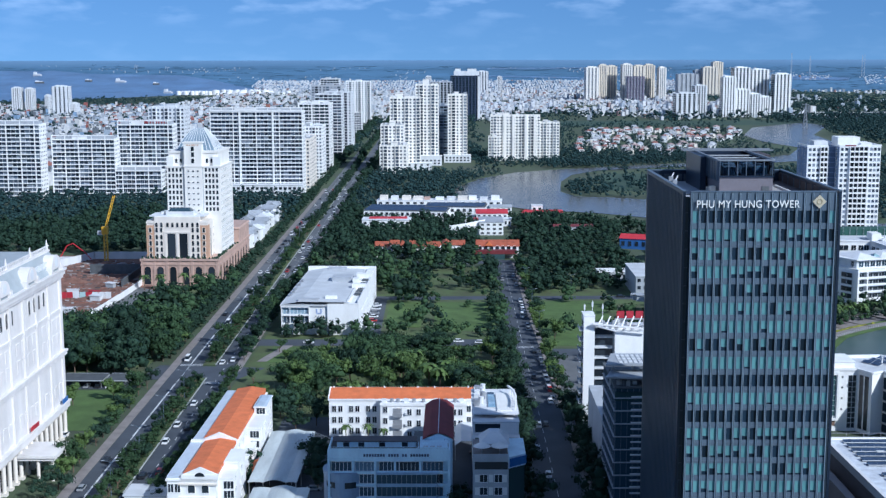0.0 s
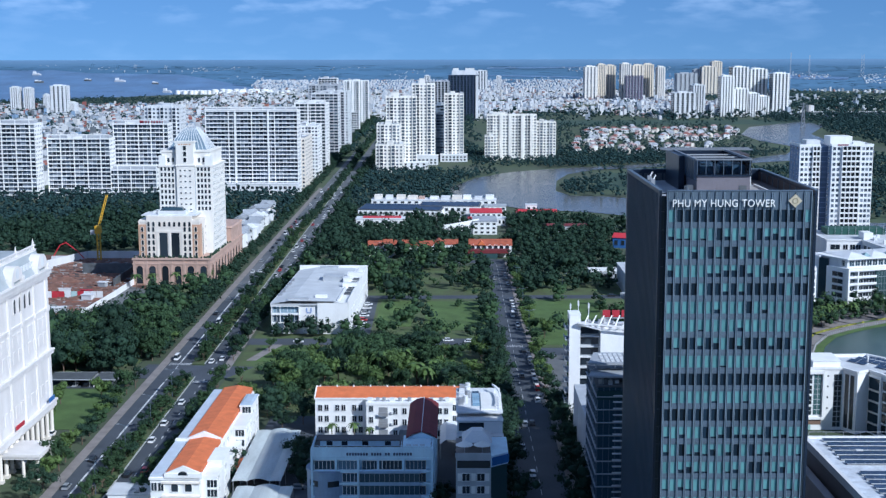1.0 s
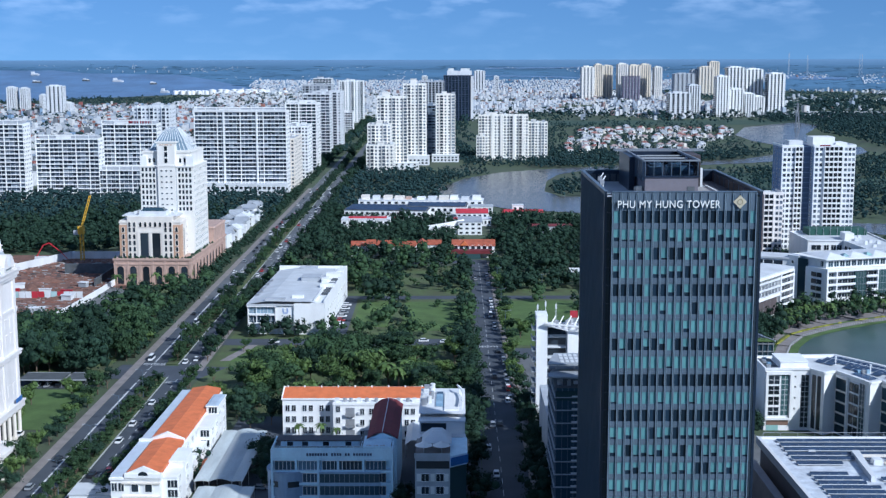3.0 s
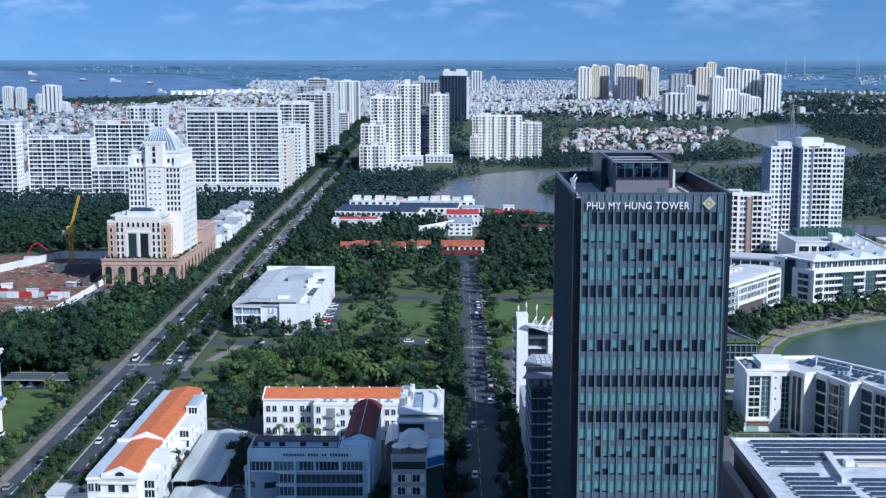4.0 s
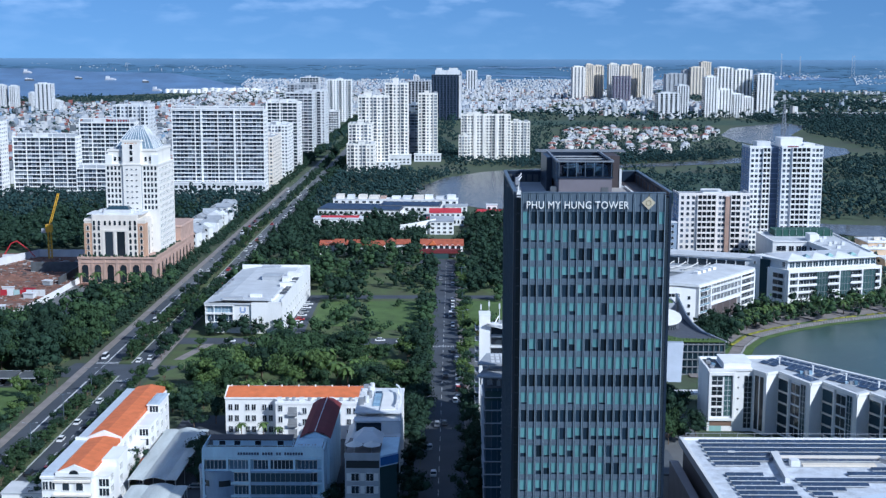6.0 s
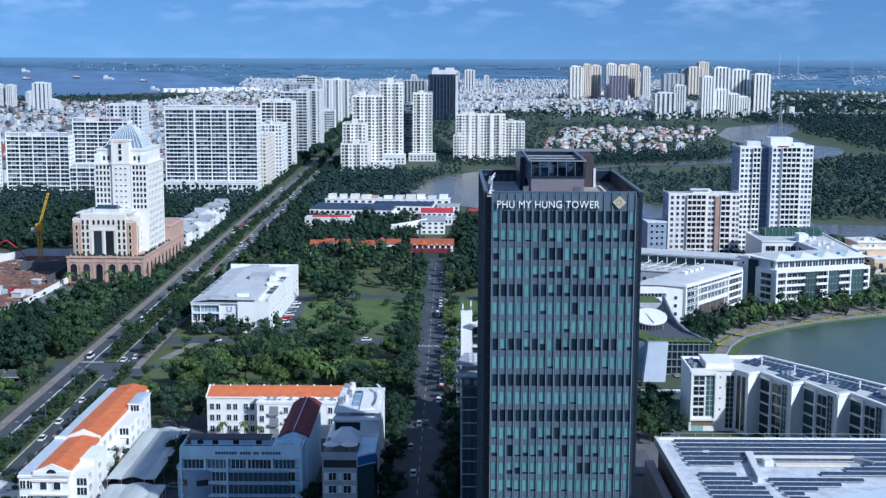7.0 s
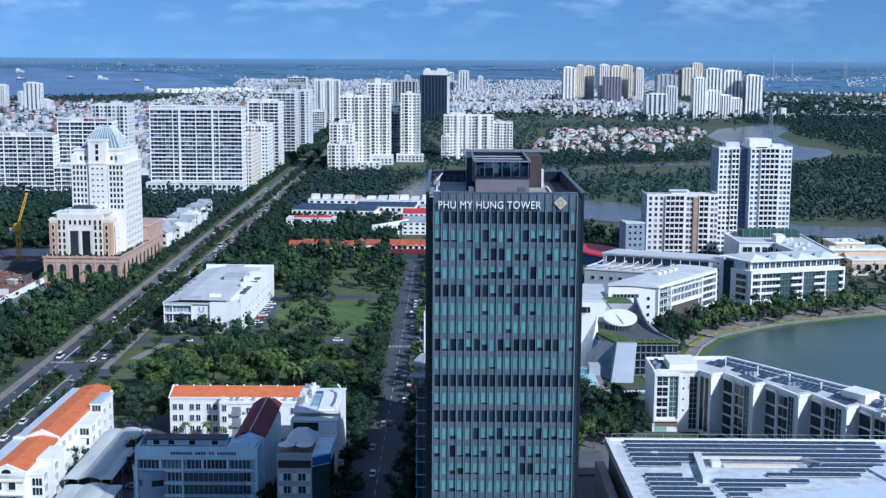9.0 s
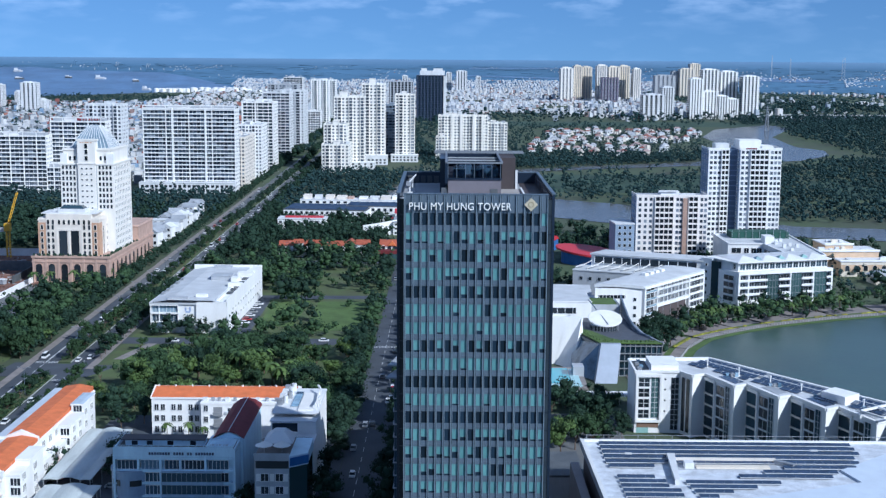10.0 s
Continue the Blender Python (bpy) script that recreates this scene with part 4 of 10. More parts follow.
for k in range(4):
    a, b2 = math.pi / 4 + k * math.pi / 2, math.pi / 4 + (k + 1) * math.pi / 2
    q = lambda r, t, z: (cx + r * 1.2 * math.cos(t), cy + r * 1.2 * math.sin(t), z)
    pyr.quad([q(lo, a, 69.2), q(lo, b2, 69.2), q(mid_, b2, 75), q(mid_, a, 75)])
    pyr.quad([q(mid_, a, 75), q(mid_, b2, 75), q(hi, b2, 80.6), q(hi, a, 80.6)])
pyr.quad([q(hi, math.pi / 4 + k * math.pi / 2, 80.6) for k in range(4)])
part("glass_pyramid", pyr, mat("pyramid_glass", (0.21, 0.28, 0.34), 0.2, vary=0.1), bank, "pale glass pyramid top")
ribs = MB()
for i in range(11):
    f = i / 10
    for sgn in (-1, 1):
        xa, xb, xc = [cx + (2 * f - 1) * r * 0.85 for r in (lo, mid_, hi)]
        ya, yb, yc = [cy + sgn * r * 0.86 for r in (lo, mid_, hi)]
        ribs.beam((xa, ya, 69.3), (xb, yb, 75.1), 0.13).beam((xb, yb, 75.1), (xc, yc, 80.7), 0.13)
        xa, xb, xc = [cx + sgn * r * 0.86 for r in (lo, mid_, hi)]
        ya, yb, yc = [cy + (2 * f - 1) * r * 0.85 for r in (lo, mid_, hi)]
        ribs.beam((xa, ya, 69.3), (xb, yb, 75.1), 0.13).beam((xb, yb, 75.1), (xc, yc, 80.7), 0.13)
part("pyramid_ribs", ribs, OFFWHITE, bank, "white ribs of the pyramid")
plant = MB()
gp = random.Random(5)
for i in range(90):
    x, y = (gp.uniform(-20, 20), gp.uniform(0.3, 1.6)) if i < 45 else (gp.uniform(18.4, 20), gp.uniform(2, 58))
    plant.tube(x, y, gp.uniform(0.4, 0.9), 14.3, 14.9 + gp.uniform(0, 0.9), 6, r1=0.2)
part("terrace_planting", plant, LEAFDARK, bank, "shrubs along the terrace edge")
for i in range(12):
    x, y = gp.uniform(-15, 12), gp.uniform(6, 16)
    part("roof_unit", MB().box(x, x + 1.6, y, y + 1.2, 36.6, 37.6 + gp.random()), OFFWHITE if i % 2 else STEEL, bank)
part("low_wing", MB().box(6, 20.2, 60, 92, 13.2, 22).hip(5.5, 20.7, 59.5, 92.5, 22, 23, 0.5), PINK, bank)

# ---- the white box office ----
box_office = thing("office_building", "white box-like office building with a pale flat roof among trees", "office building", -57.5, 545, 0, -1.6)
part("wall", MB().box(-16.3, 17.3, 8.0, 88, 0, 12.6).box(3.9, 17.3, 0, 8, 0, 13.6).box(-16.3, 3.9, 0.6, 8, 0, 4.2), WHITE, box_office)
part("roof", MB().add([(-16.6, 0.2, 13.2), (-16.6, 88, 13.2), (-8, 88, 14.6), (-8, 0.2, 14.6), (11, 0.2, 14.4), (11, 88, 14.4), (17.3, 0.2, 13.2), (17.3, 88, 13.2)],
     [(0, 3, 2, 1), (3, 4, 5, 2), (4, 6, 7, 5)]).box(-16.6, 17.3, 0.2, 0.5, 12.6, 13.3).box(-16.6, -16.2, 0.4, 88, 12.6, 13.4), ROOFLIGHT, box_office, "pale curved metal roof")
part("roof_edge", MB().box(11.2, 17.3, 0, 88, 13.4, 14.0).box(12.2, 13.2, 3, 84, 14.0, 14.9).box(11, 17.3, 34, 37, 14, 16.2).box(10.4, 17.3, 60, 64, 14, 16.6).box(14, 17.3, 70, 84, 14, 15.9), WHITE, box_office)
part("parapet_wall", MB().box(17.0, 17.35, 0, 88.4, 12, 15.2).box(-16.6, 17.3, 88, 88.4, 12, 15.6), WHITE, box_office)
for z in (5.0, 9.0):
    part("strip_window", MB().box(-15.9, -4, 1.6, 8.0, z, z + 3.0), SKYGLASS, box_office, "recessed window band")
    for k in range(8):
        part("mullion", MB().box(-15.6 + 1.55 * k, -15.48 + 1.55 * k, 1.45, 1.6, z, z + 3.0), WHITE, box_office)
    part("rail", MB().box(-16, -4, 0.7, 0.76, z + 0.9, z + 1.0), STEEL, box_office)
    part("balcony_slab", MB().box(-16.3, -4, 0.6, 8, z - 0.8, z).box(-16.3, -16.0, 0.6, 8, z, z + 3).box(-12.6, -12.3, 0.6, 1, z, z + 3).box(-4.3, -4.0, 0.6, 1, z, z + 3), WHITE, box_office)
part("upper_fascia", MB().box(-16.5, -4, 0.3, 1.2, 12, 13.2), WHITE, box_office)
part("logo_wall", MB().box(-4.0, 3.9, 0.9, 8, 5, 13.0), WHITE, box_office)
part("emblem", MB().box(-1.2, -0.5, 0.8, 0.9, 9.6, 11.4).box(0.7, 1.4, 0.8, 0.9, 9.6, 11.4).box(-0.9, 1.1, 0.8, 0.9, 9.0, 9.6), mat("pale_blue_emblem", (0.34, 0.42, 0.64), 0.6), box_office, "pale blue emblem on the wall")
for a in ((-9, 2, 12), (2, 8, 3.2), (-6, 84, 11)):
    part("roof_hatch", MB().box(a[0], a[0] + (9 if a[1] != 8 else 5), a[1], a[1] + 2.6, 14.4, 15.6), GREYWALL if a[1] != 8 else WHITE, box_office)
part("roof_plant", MB().box(0, 9, 50, 58, 14.3, 16.4).box(-0.2, 9.2, 49.8, 58.2, 16.4, 16.7), GREYWALL, box_office, "grey roof plant room")
part("roof_plant", MB().box(10, 13, 46, 52, 14.3, 16.5), WHITE, box_office)
for y in (18, 26, 34, 44, 54):
    part("roof_louvre", MB().box(13.6, 16.2, y, y + 4, 14.0, 14.7), ROOFDARK, box_office)
    part("roof_unit", MB().box(-15.6, -14.2, y, y + 2.4, 13.4, 14.5), STEEL, box_office)
windows(box_office, window_mesh(1.6, 1.2, WHITE), side_grid(10, 84, 12, (3.5, 8.0), 17.32))

# ---- the white department store at the boulevard ----
store = thing("department_store", "large white department store with columns, cornices and a grey mansard", "department store", -122.0, 398, 0, 0)
SL = 130.0
STOREWHITE = mat("warm_white_render", (0.745, 0.71, 0.68), 0.65, vary=0.08, scale=0.2, axis=(1, 1, 0.2))
part("wall", MB().box(-70, -0.6, -SL, 0, 9.6, 53).box(-70, -2.6, -SL, -1, 0, 9.6), STOREWHITE, store)
part("cornice", MB().box(-70, 0.7, -SL, 0.5, 52.2, 53.6).box(-70, 0.2, -SL, 0.3, 51.2, 52.2).box(-70, 1.2, -SL, 0.8, 53.6, 54.2), STOREWHITE, store, "deep white cornice")
part("cornice", MB().box(-70, 0.5, -SL, 0.4, 9.6, 11.2).box(-70, 0.9, -SL, 0.6, 11.2, 11.8), STOREWHITE, store)
part("cornice", MB().box(-70, 0.3, -SL, 0.3, 26.6, 27.6).box(-70, 0.6, -SL, 0.5, 27.6, 28.2), STOREWHITE, store)
part("cornice", MB().box(-70, -0.2, -SL, 0.1, 41.0, 41.8), STOREWHITE, store)
mans = MB().add([(0, -SL, 54.2), (0, -0.4, 54.2), (-3.2, -2.0, 59.6), (-3.2, -SL, 59.6), (-70, -2, 59.6), (-70, -SL, 59.6), (-70, -0.4, 54.2)], [(0, 1, 2, 3), (3, 2, 4, 5), (1, 6, 4, 2)])
part("mansard", mans, mat("slate_grey_roof", (0.38, 0.41, 0.42), 0.6, vary=0.08), store, "grey mansard roof")
rail = MB().box(-3.9, -3.2, -SL, -1.4, 59.6, 60.3)
for k in range(90):
    rail.box(-3.7, -3.45, -SL + 1.42 * k, -SL + 1.42 * k + 0.35, 60.3, 61.3)
rail.box(-3.9, -3.3, -SL, -1.4, 61.3, 61.6)
part("balustrade", rail, STOREWHITE, store)
for y in (-3, -19, -40, -66):
    part("finial", MB().tube(-3.6, y, 0.42, 60, 62.0, 8).tube(-3.6, y, 0.36, 62.0, 63.6, 8, r1=0.05), STOREWHITE, store)
for y in (-7.5, -30.5, -53.5):
    d = MB()
    arc = [(4.6 * math.cos(t), 55.2 + 4.3 * math.sin(t) * (1 if math.sin(t) > 0 else 0)) for t in [math.pi * i / 10 for i in range(11)]]
    d.add([(0.6, y + a, z) for a, z in arc] + [(-2.6, y + a, z) for a, z in arc], [tuple(range(10, -1, -1)), tuple(range(11, 22))] + [(i, i + 1, i + 12, i + 11) for i in range(10)])
    dormer = part("dormer", d, STOREWHITE, store, "round white dormer")
    part("oculus", MB().tube(0, 0, 1.5, 0, 0.06, 18), OFFWHITE, dormer, "pale round panel").matrix_basis = Matrix.Translation((0.62, y, 57.2)) @ Matrix.Rotation(radians(90), 4, "Y")
    for s in (-4.8, 4.8):
        part("dormer_base", MB().box(-1.5, 0.9, y + s - 0.7, y + s + 0.7, 53.6, 56), STOREWHITE, store)
lettering = MB()
for k in range(5):
    lettering.box(-1.4, -1.1, -22.6 + 2.7 * k, -20.9 + 2.7 * k, 55.6, 57.9)
part("sign", lettering, OFFWHITE, store, "pale raised sign letters")
windows(store, arch_mesh(2.1, 4.4, STOREWHITE), [(-0.6, -13.5 - 4.4 * i - (6 if i > 5 else 0), 45.4, 90) for i in range(18)])
plain = MB().box(-1.1, 1.1, -0.14, 0, 0, 3.2).box(-1.3, 1.3, -0.22, 0, 3.2, 3.5).mesh("blind_panel", STOREWHITE)
for zz in (15, 31, 36):
    for i in range(22):
        piece("blind_panel", plain, store, -0.6, -5.5 - 4.6 * i, zz, 90)
pil = MB().box(-0.9, 0.9, -0.5, 0, 11.6, 51.2).box(-1.1, 1.1, -0.7, 0, 40.5, 42).mesh("pilaster", STOREWHITE)
for i in range(9):
    piece("pilaster", pil, store, -0.6, -2.2 - 11.5 * i, 0, 90)
col = MB().tube(0, 0, 0.62, 0.9, 8.8, 14).box(-0.85, 0.85, -0.85, 0.85, 0, 0.9).box(-0.85, 0.85, -0.85, 0.85, 8.8, 9.6).mesh("column", CREAM)
shopglass = MB().box(-1.8, 1.8, -0.05, 0, 0.4, 9.0).mesh("shop_window", GLASS)
for i in range(22):
    piece("column", col, store, -0.9, -1.4 - 4.7 * i, 0)
    piece("shop_window", shopglass, store, -2.58, -3.7 - 4.7 * i, 0, 90)
part("entrance_canopy", MB().box(-1, 9.5, -46, -33, 6.2, 7.0).box(-1, 9.9, -46.4, -32.6, 7.0, 7.8), STOREWHITE, store, "white entrance canopy")
for x, y in ((8.6, -45), (8.6, -34), (4.5, -45), (4.5, -34)):
    part("canopy_post", MB().tube(x, y, 0.5, 0, 6.3, 10), CREAM, store)
part("sign_panel", MB().box(0.5, 0.75, -7.5, -2.5, 12.2, 13.6), BLUESIGN, store, "small blue sign panel")
part("sign_panel", MB().box(0.5, 0.75, -38, -31, 12.4, 13.6), REDSIGN, store, "small red sign panel")

# ---- the white villa-like block with orange roofs ----
villa = thing("school_building", "white building with two orange gabled roofs and arched windows", "building", -66.8, 322, 0, -0.6)
part("wall", MB().box(-7.0, 5.9, 0, 86, 0, 11.4).box(-7.3, 6.1, -0.3, 86.2, 10.6, 11.2), WHITE, villa)
part("terrace_roof", MB().box(-7.0, -3.7, 0, 86, 11.4, 11.9), mat("blue_grey_sheet", (0.50, 0.55, 0.62), 0.5, vary=0.08), villa, "blue-grey sheet roof strip")
part("gable_wall", MB().gable(-3.0, 6.4, -0.1, 0.7, 12.3, 14.3).box(-3.2, 6.6, -0.3, 0.8, 10.8, 12.4), WHITE, villa)
part("roof", MB().gable(-2.9, 5.9, 0.7, 29.6, 12.4, 13.2).box(-2.9, 5.9, 0.7, 29.6, 11.4, 12.4), ORANGE, villa, "orange tiled gable roof")
part("gable_wall", MB().gable(-4.0, 6.0, 29.6, 30.8, 12.5, 14.6).box(-7.0, 6.0, 29.6, 30.8, 10, 12.5), WHITE, villa)
part("roof", MB().gable(-3.7, 5.6, 30.8, 86.3, 12.5, 13.3).box(-3.7, 5.6, 30.8, 86, 11.4, 12.5), ORANGE, villa, "long orange tiled gable roof")
part("fan_light", MB().add([(1.7 + 1.3 * math.cos(t), -0.34, 11.9 + 1.1 * math.sin(t)) for t in [math.pi * i / 8 for i in range(9)]], [tuple(range(8, -1, -1))]), GLASS, villa)
windows(villa, arch_mesh(2.0, 2.6, WHITE), [(x, -0.02, z, 0) for x in (-0.6, 3.0) for z in (7.4,)])
windows(villa, framed_mesh(1.4, 2.2, WHITE, None, 0.1, True, 1), [(x, -0.02, z, 0) for x in (-6.0, -4.2) for z in (3.4, 7.6)] + [(x, -0.02, 3.2, 0) for x in (-0.6, 3.0)])
part("front_cornice", MB().box(-4.0, 6.2, -0.5, 0, 9.6, 10.1).box(-4, 6.2, -0.9, 0, 6.0, 6.4), CREAM, villa)
part("stair_block", MB().box(5.9, 9.8, 3, 11, 0, 10.2).box(5.9, 10.0, 2.8, 11, 10.2, 10.6).box(5.9, 9.8, 11, 22, 0, 12.0).box(5.8, 10.1, 10.8, 22.3, 12.0, 12.4), WHITE, villa)
part("stair_block", MB().box(5.9, 9.4, 61, 74, 0, 13.2).box(5.7, 9.7, 60.7, 74.3, 13.2, 13.6).box(5.9, 9.9, 47, 61, 0, 10.6).box(5.9, 10.1, 46.8, 61, 10.6, 11.1), WHITE, villa)
part("stair_roof", MB().hip(5.8, 9.6, 60.8, 74.2, 13.6, 13.9, 0.8), mat("pale_blue_sheet", (0.45, 0.52, 0.60), 0.5), villa)
part("terrace_block", MB().box(5.9, 8.6, 22, 47, 0, 6.2).box(5.9, 8.8, 22, 47, 6.2, 6.8), WHITE, villa)
part("link_roof", MB().gable(8.7, 12.6, 30, 42, 2.6, 3.6).box(9, 12.3, 30.2, 41.8, 0, 2.6), ORANGE, villa)
windows(villa, framed_mesh(2.6, 2.0, WHITE, None, 0.1, True, 2), [(9.82, y, z, 90) for y in (6, 15) for z in (1.6, 5.0, 8.2)] + [(9.92, y, z, 90) for y in (50, 56) for z in (1.6, 4.8, 8.0)] + [(9.42, y, z, 90) for y in (64, 70) for z in (2, 5.6, 9.4)] + [(8.62, y, z, 90) for y in (27, 35, 43) for z in (1.2, 3.8)]
        + [(7.9, 60.98, z, 0) for z in (11.2,)] + [(8.2, 46.98, z, 0) for z in (2.0, 5.0, 8.0)] + [(8.6, 2.98, z, 0) for z in (2.0, 5.0, 7.6)] + [(5.92, y, 8.2, 90) for y in (28, 34, 40, 46, 75, 80)])
lowa = thing("shed", "low white flat-roofed annex", "shed", -82, 329)
part("wall", MB().box(-5, 6, 0, 9, 0, 4), WHITE, lowa)
part("roof", MB().box(-5.3, 6.3, -0.3, 9.3, 4, 4.3), ROOFLIGHT, lowa)

# ---- the white canopies ----
# White canvas greyed for the shade that covers most of the canopies.
SHADECANVAS = mat("shaded_canvas", (0.50, 0.535, 0.53), 0.6, vary=0.12, scale=0.4, axis=(1, 0.2, 1))
for nm, y0, y1, xw in (("canopy", 337, 384.5, (-55.2, -41.8)), ("canopy", 318, 332.5, (-53.0, -37.6))):
    can = thing(nm, "white curved canopy roof over the yard", "canopy", (xw[0] + xw[1]) / 2, y0)
    hw, L = (xw[1] - xw[0]) / 2, y1 - y0
    for k, (a, b2, rise) in enumerate(((-hw, -hw * 0.38, 0.2), (-hw * 0.38, hw * 0.55, 0.75), (hw * 0.55, hw, 0.12))):
        arc = [(a + (b2 - a) * i / 8, 5.2 + rise * math.sin(math.pi * i / 8)) for i in range(9)]
        s = MB().sheet([[(x, y, z) for x, z in arc] for y in np.linspace(0, L, 7)])
        part("roof_sheet", s, SHADECANVAS, can)
    for x in (-hw + 0.3, -hw * 0.38, hw * 0.55, hw - 0.3):
        for y in np.linspace(0.4, L - 0.4, 5):
            part("post", MB().tube(x, y, 0.12, 0, 5.2, 6), STEEL, can)

# ---- the long white hospital block with the orange roof ----
hosp = thing("clinic_building", "long white three-storey building with an orange tiled roof", "building", -38.6, 396, 0, 0.2)
HL = 46.0
part("wall", MB().box(0, HL, 0, 14, 0, 12.4).box(-0.3, HL + 0.2, -0.3, 14.3, 11.9, 12.5), WHITE, hosp)
part("roof", MB().gable(0.1, HL, -0.3, 14.2, 12.5, 14.2, "x"), ORANGE, hosp, "orange tiled roof")
part("gable_coping", MB().gable(-0.35, 0.1, -0.4, 14.3, 12.3, 14.6, "x").gable(HL, HL + 0.4, -0.4, 14.3, 12.3, 14.6, "x"), WHITE, hosp)
for i in range(9):
    part("roof_vent", MB().tube(1 + i * 5.4, 7, 0.25, 14.0, 14.7, 8), WHITE, hosp)
part("middle_wing", MB().box(16.5, 43.5, -4.0, 0, 0, 11.2).box(16.3, 43.7, -4.2, 0.2, 11.2, 11.9), WHITE, hosp)
wz = (1.0, 4.6, 8.2)
sq = framed_mesh(1.25, 1.9, OFFWHITE, None, 0.1, True, 1)
windows(hosp, sq, [(x, -0.02, z, 0) for z in wz for x in (1.6, 3.6, 7.0, 9.0, 12.4, 14.4, 44.3)] + [(x, -4.02, z, 0) for z in wz for x in (25.6, 28.5, 32.5, 39.6, 41.6)] + [(18.0, -4.02, z + 0.8, 0) for z in wz])
for z in wz:
    part("balcony", MB().box(20.3, 23.3, -5.0, -4.0, z - 0.5, z - 0.2).box(20.3, 23.3, -5.0, -4.9, z - 0.2, z + 0.7).box(20.4, 23.2, -4.06, -4.0, z, z + 2.2), [STEEL], hosp, "steel balcony")
    part("air_unit", MB().box(24.2, 25.0, -4.6, -4.0, z + 0.2, z + 0.9), OFFWHITE, hosp)
for i, x in enumerate((17.5, 20, 22, 24.5, 27, 30, 34, 37, 40, 42)):
    part("roof_tank", MB().tube(x, -2.0, 0.6, 11.9, 13.0, 10) if i % 3 else MB().box(x - 0.7, x + 0.7, -2.6, -1.4, 11.9, 13.0), STEEL if i % 3 else OFFWHITE, hosp)

# ---- the pale blue office building in front of it ----
blue = thing("office_building", "pale blue office building with framed window bands, in shade", "office building", -32.0, 324, 0, 0.3)
part("wall", MB().box(0, 32, 1.6, 12, 0, 17.2), BLUEWALL, blue)
part("roof_terrace", MB().box(0, 32, 0.4, 12, 17.2, 17.5), ROOFDARK, blue)
part("parapet", MB().box(0, 32, 0, 0.4, 16.0, 18.3).box(0, 0.4, 0.4, 12, 16, 18.3).box(31.6, 32, 0.4, 12, 16, 18.3), BLUEWALL, blue)
part("penthouse", MB().box(2, 23, 5.5, 9.4, 17.5, 19.0), BLUEWALL, blue)
part("penthouse_roof", MB().box(0.9, 23.2, 5.0, 9.8, 19.0, 19.25), UMBER, blue, "dark sheet roof")
for x in range(9):
    part("terrace_beam", MB().box(23.6 + 0.9 * x, 23.75 + 0.9 * x, 0.6, 6, 18.6, 18.8), BLUEWALL, blue)
for z in (2.2, 5.5, 9.0, 12.4, 15.8):
    part("floor_band", MB().box(0, 32, -0.1, 1.6, z - 0.45, z + 0.15), BLUEWALL, blue)
for z in (2.4, 5.7, 9.2, 12.6):
    for i, x in enumerate((0.7, 6.9, 13.2, 18.4, 24.6)):
        windows(blue, framed_mesh(5.2, 2.4, WHITE, OFFICEGLASS, 0.1, True, 4), [(x + 2.9, 0.62, z, 0)], "window_band")
for x in (0.3, 6.6, 12.4, 17.6, 24.2, 31.7):
    part("pier", MB().box(x - 0.3, x + 0.3, -0.15, 1.6, 0, 16.5), BLUEWALL, blue)
part("curtain_wall", MB().box(12.8, 28.6, -0.9, -0.12, 0, 12.0), GLASSBLUE, blue, "dark glass curtain wall")
for z in (1.9, 5.3, 8.7, 12.0):
    # The rails wear a shaded copy of the pale blue wall colour.
    part("curtain_rail", MB().box(12.7, 28.8, -1.05, -0.1, z, z + (0.9 if z < 12 else 0.35)), mat("shaded_blue_panel", (0.34, 0.44, 0.56), 0.4), blue)
for k in range(13):
    part("mullion", MB().box(12.8 + 1.3 * k, 12.88 + 1.3 * k, -1.0, -0.9, 0, 12), STEEL, blue)
part("upper_rail", MB().box(0.4, 31.6, 0.1, 0.16, 18.3, 18.8).box(24, 31.4, 1.5, 11.6, 18.4, 18.5), BLUEWALL, blue)
# The wing's shade is put into a darker blue than the walls.
rw = part("round_wing", MB().tube(4.2, 4.6, 5.7, 0, 11.6, 32).tube(4.2, 4.6, 5.9, 11.6, 12.3, 32), mat("shaded_blue_render", (0.26, 0.33, 0.44), 0.6), blue, "rounded lower wing, its blue darkened for shade")
for t_ in (-2.25, -1.25):
    wx_ = [(4.2 + 5.74 * math.cos(t_ + 0.09 * k), 4.6 + 5.74 * math.sin(t_ + 0.09 * k)) for k in range(-3, 4)]
    part("curved_window", MB().add([(x, y, z) for z in (8.2, 9.8) for x, y in wx_], [(k, k + 1, k + 8, k + 7) for k in range(6)]), GLASS, rw)
nm = MB()
for k in range(24):
    if k not in (8, 13, 16):
        nm.box(9.4 + k * 0.72, 9.9 + k * 0.72, -0.12, 0, 16.6, 17.3)
part("sign", nm, mat("dark_sign_letter", (0.03, 0.05, 0.12), 0.5), blue, "row of small dark sign letters")
windows(blue, framed_mesh(1.6, 1.2, BLUEWALL), [(x, 5.48, 17.6, 0) for x in (4.5, 8.5, 14, 20)])
for k in range(17):
    part("rail_post", MB().box(0.3 + 1.95 * k, 0.4 + 1.95 * k, 0.1, 0.2, 18.3, 19.2), BLUEWALL, blue)
part("handrail", MB().box(0.3, 31.7, 0.08, 0.2, 19.1, 19.2), BLUEWALL, blue)
for i, x in enumerate((25, 26.8, 28.6)):
    part("roof_unit", MB().box(x, x + 1.2, 2, 3, 17.5, 18.6), STEEL, blue)

hall = thing("hall_building", "pale building with a maroon ridged metal roof", "building", -7.0, 333.0)
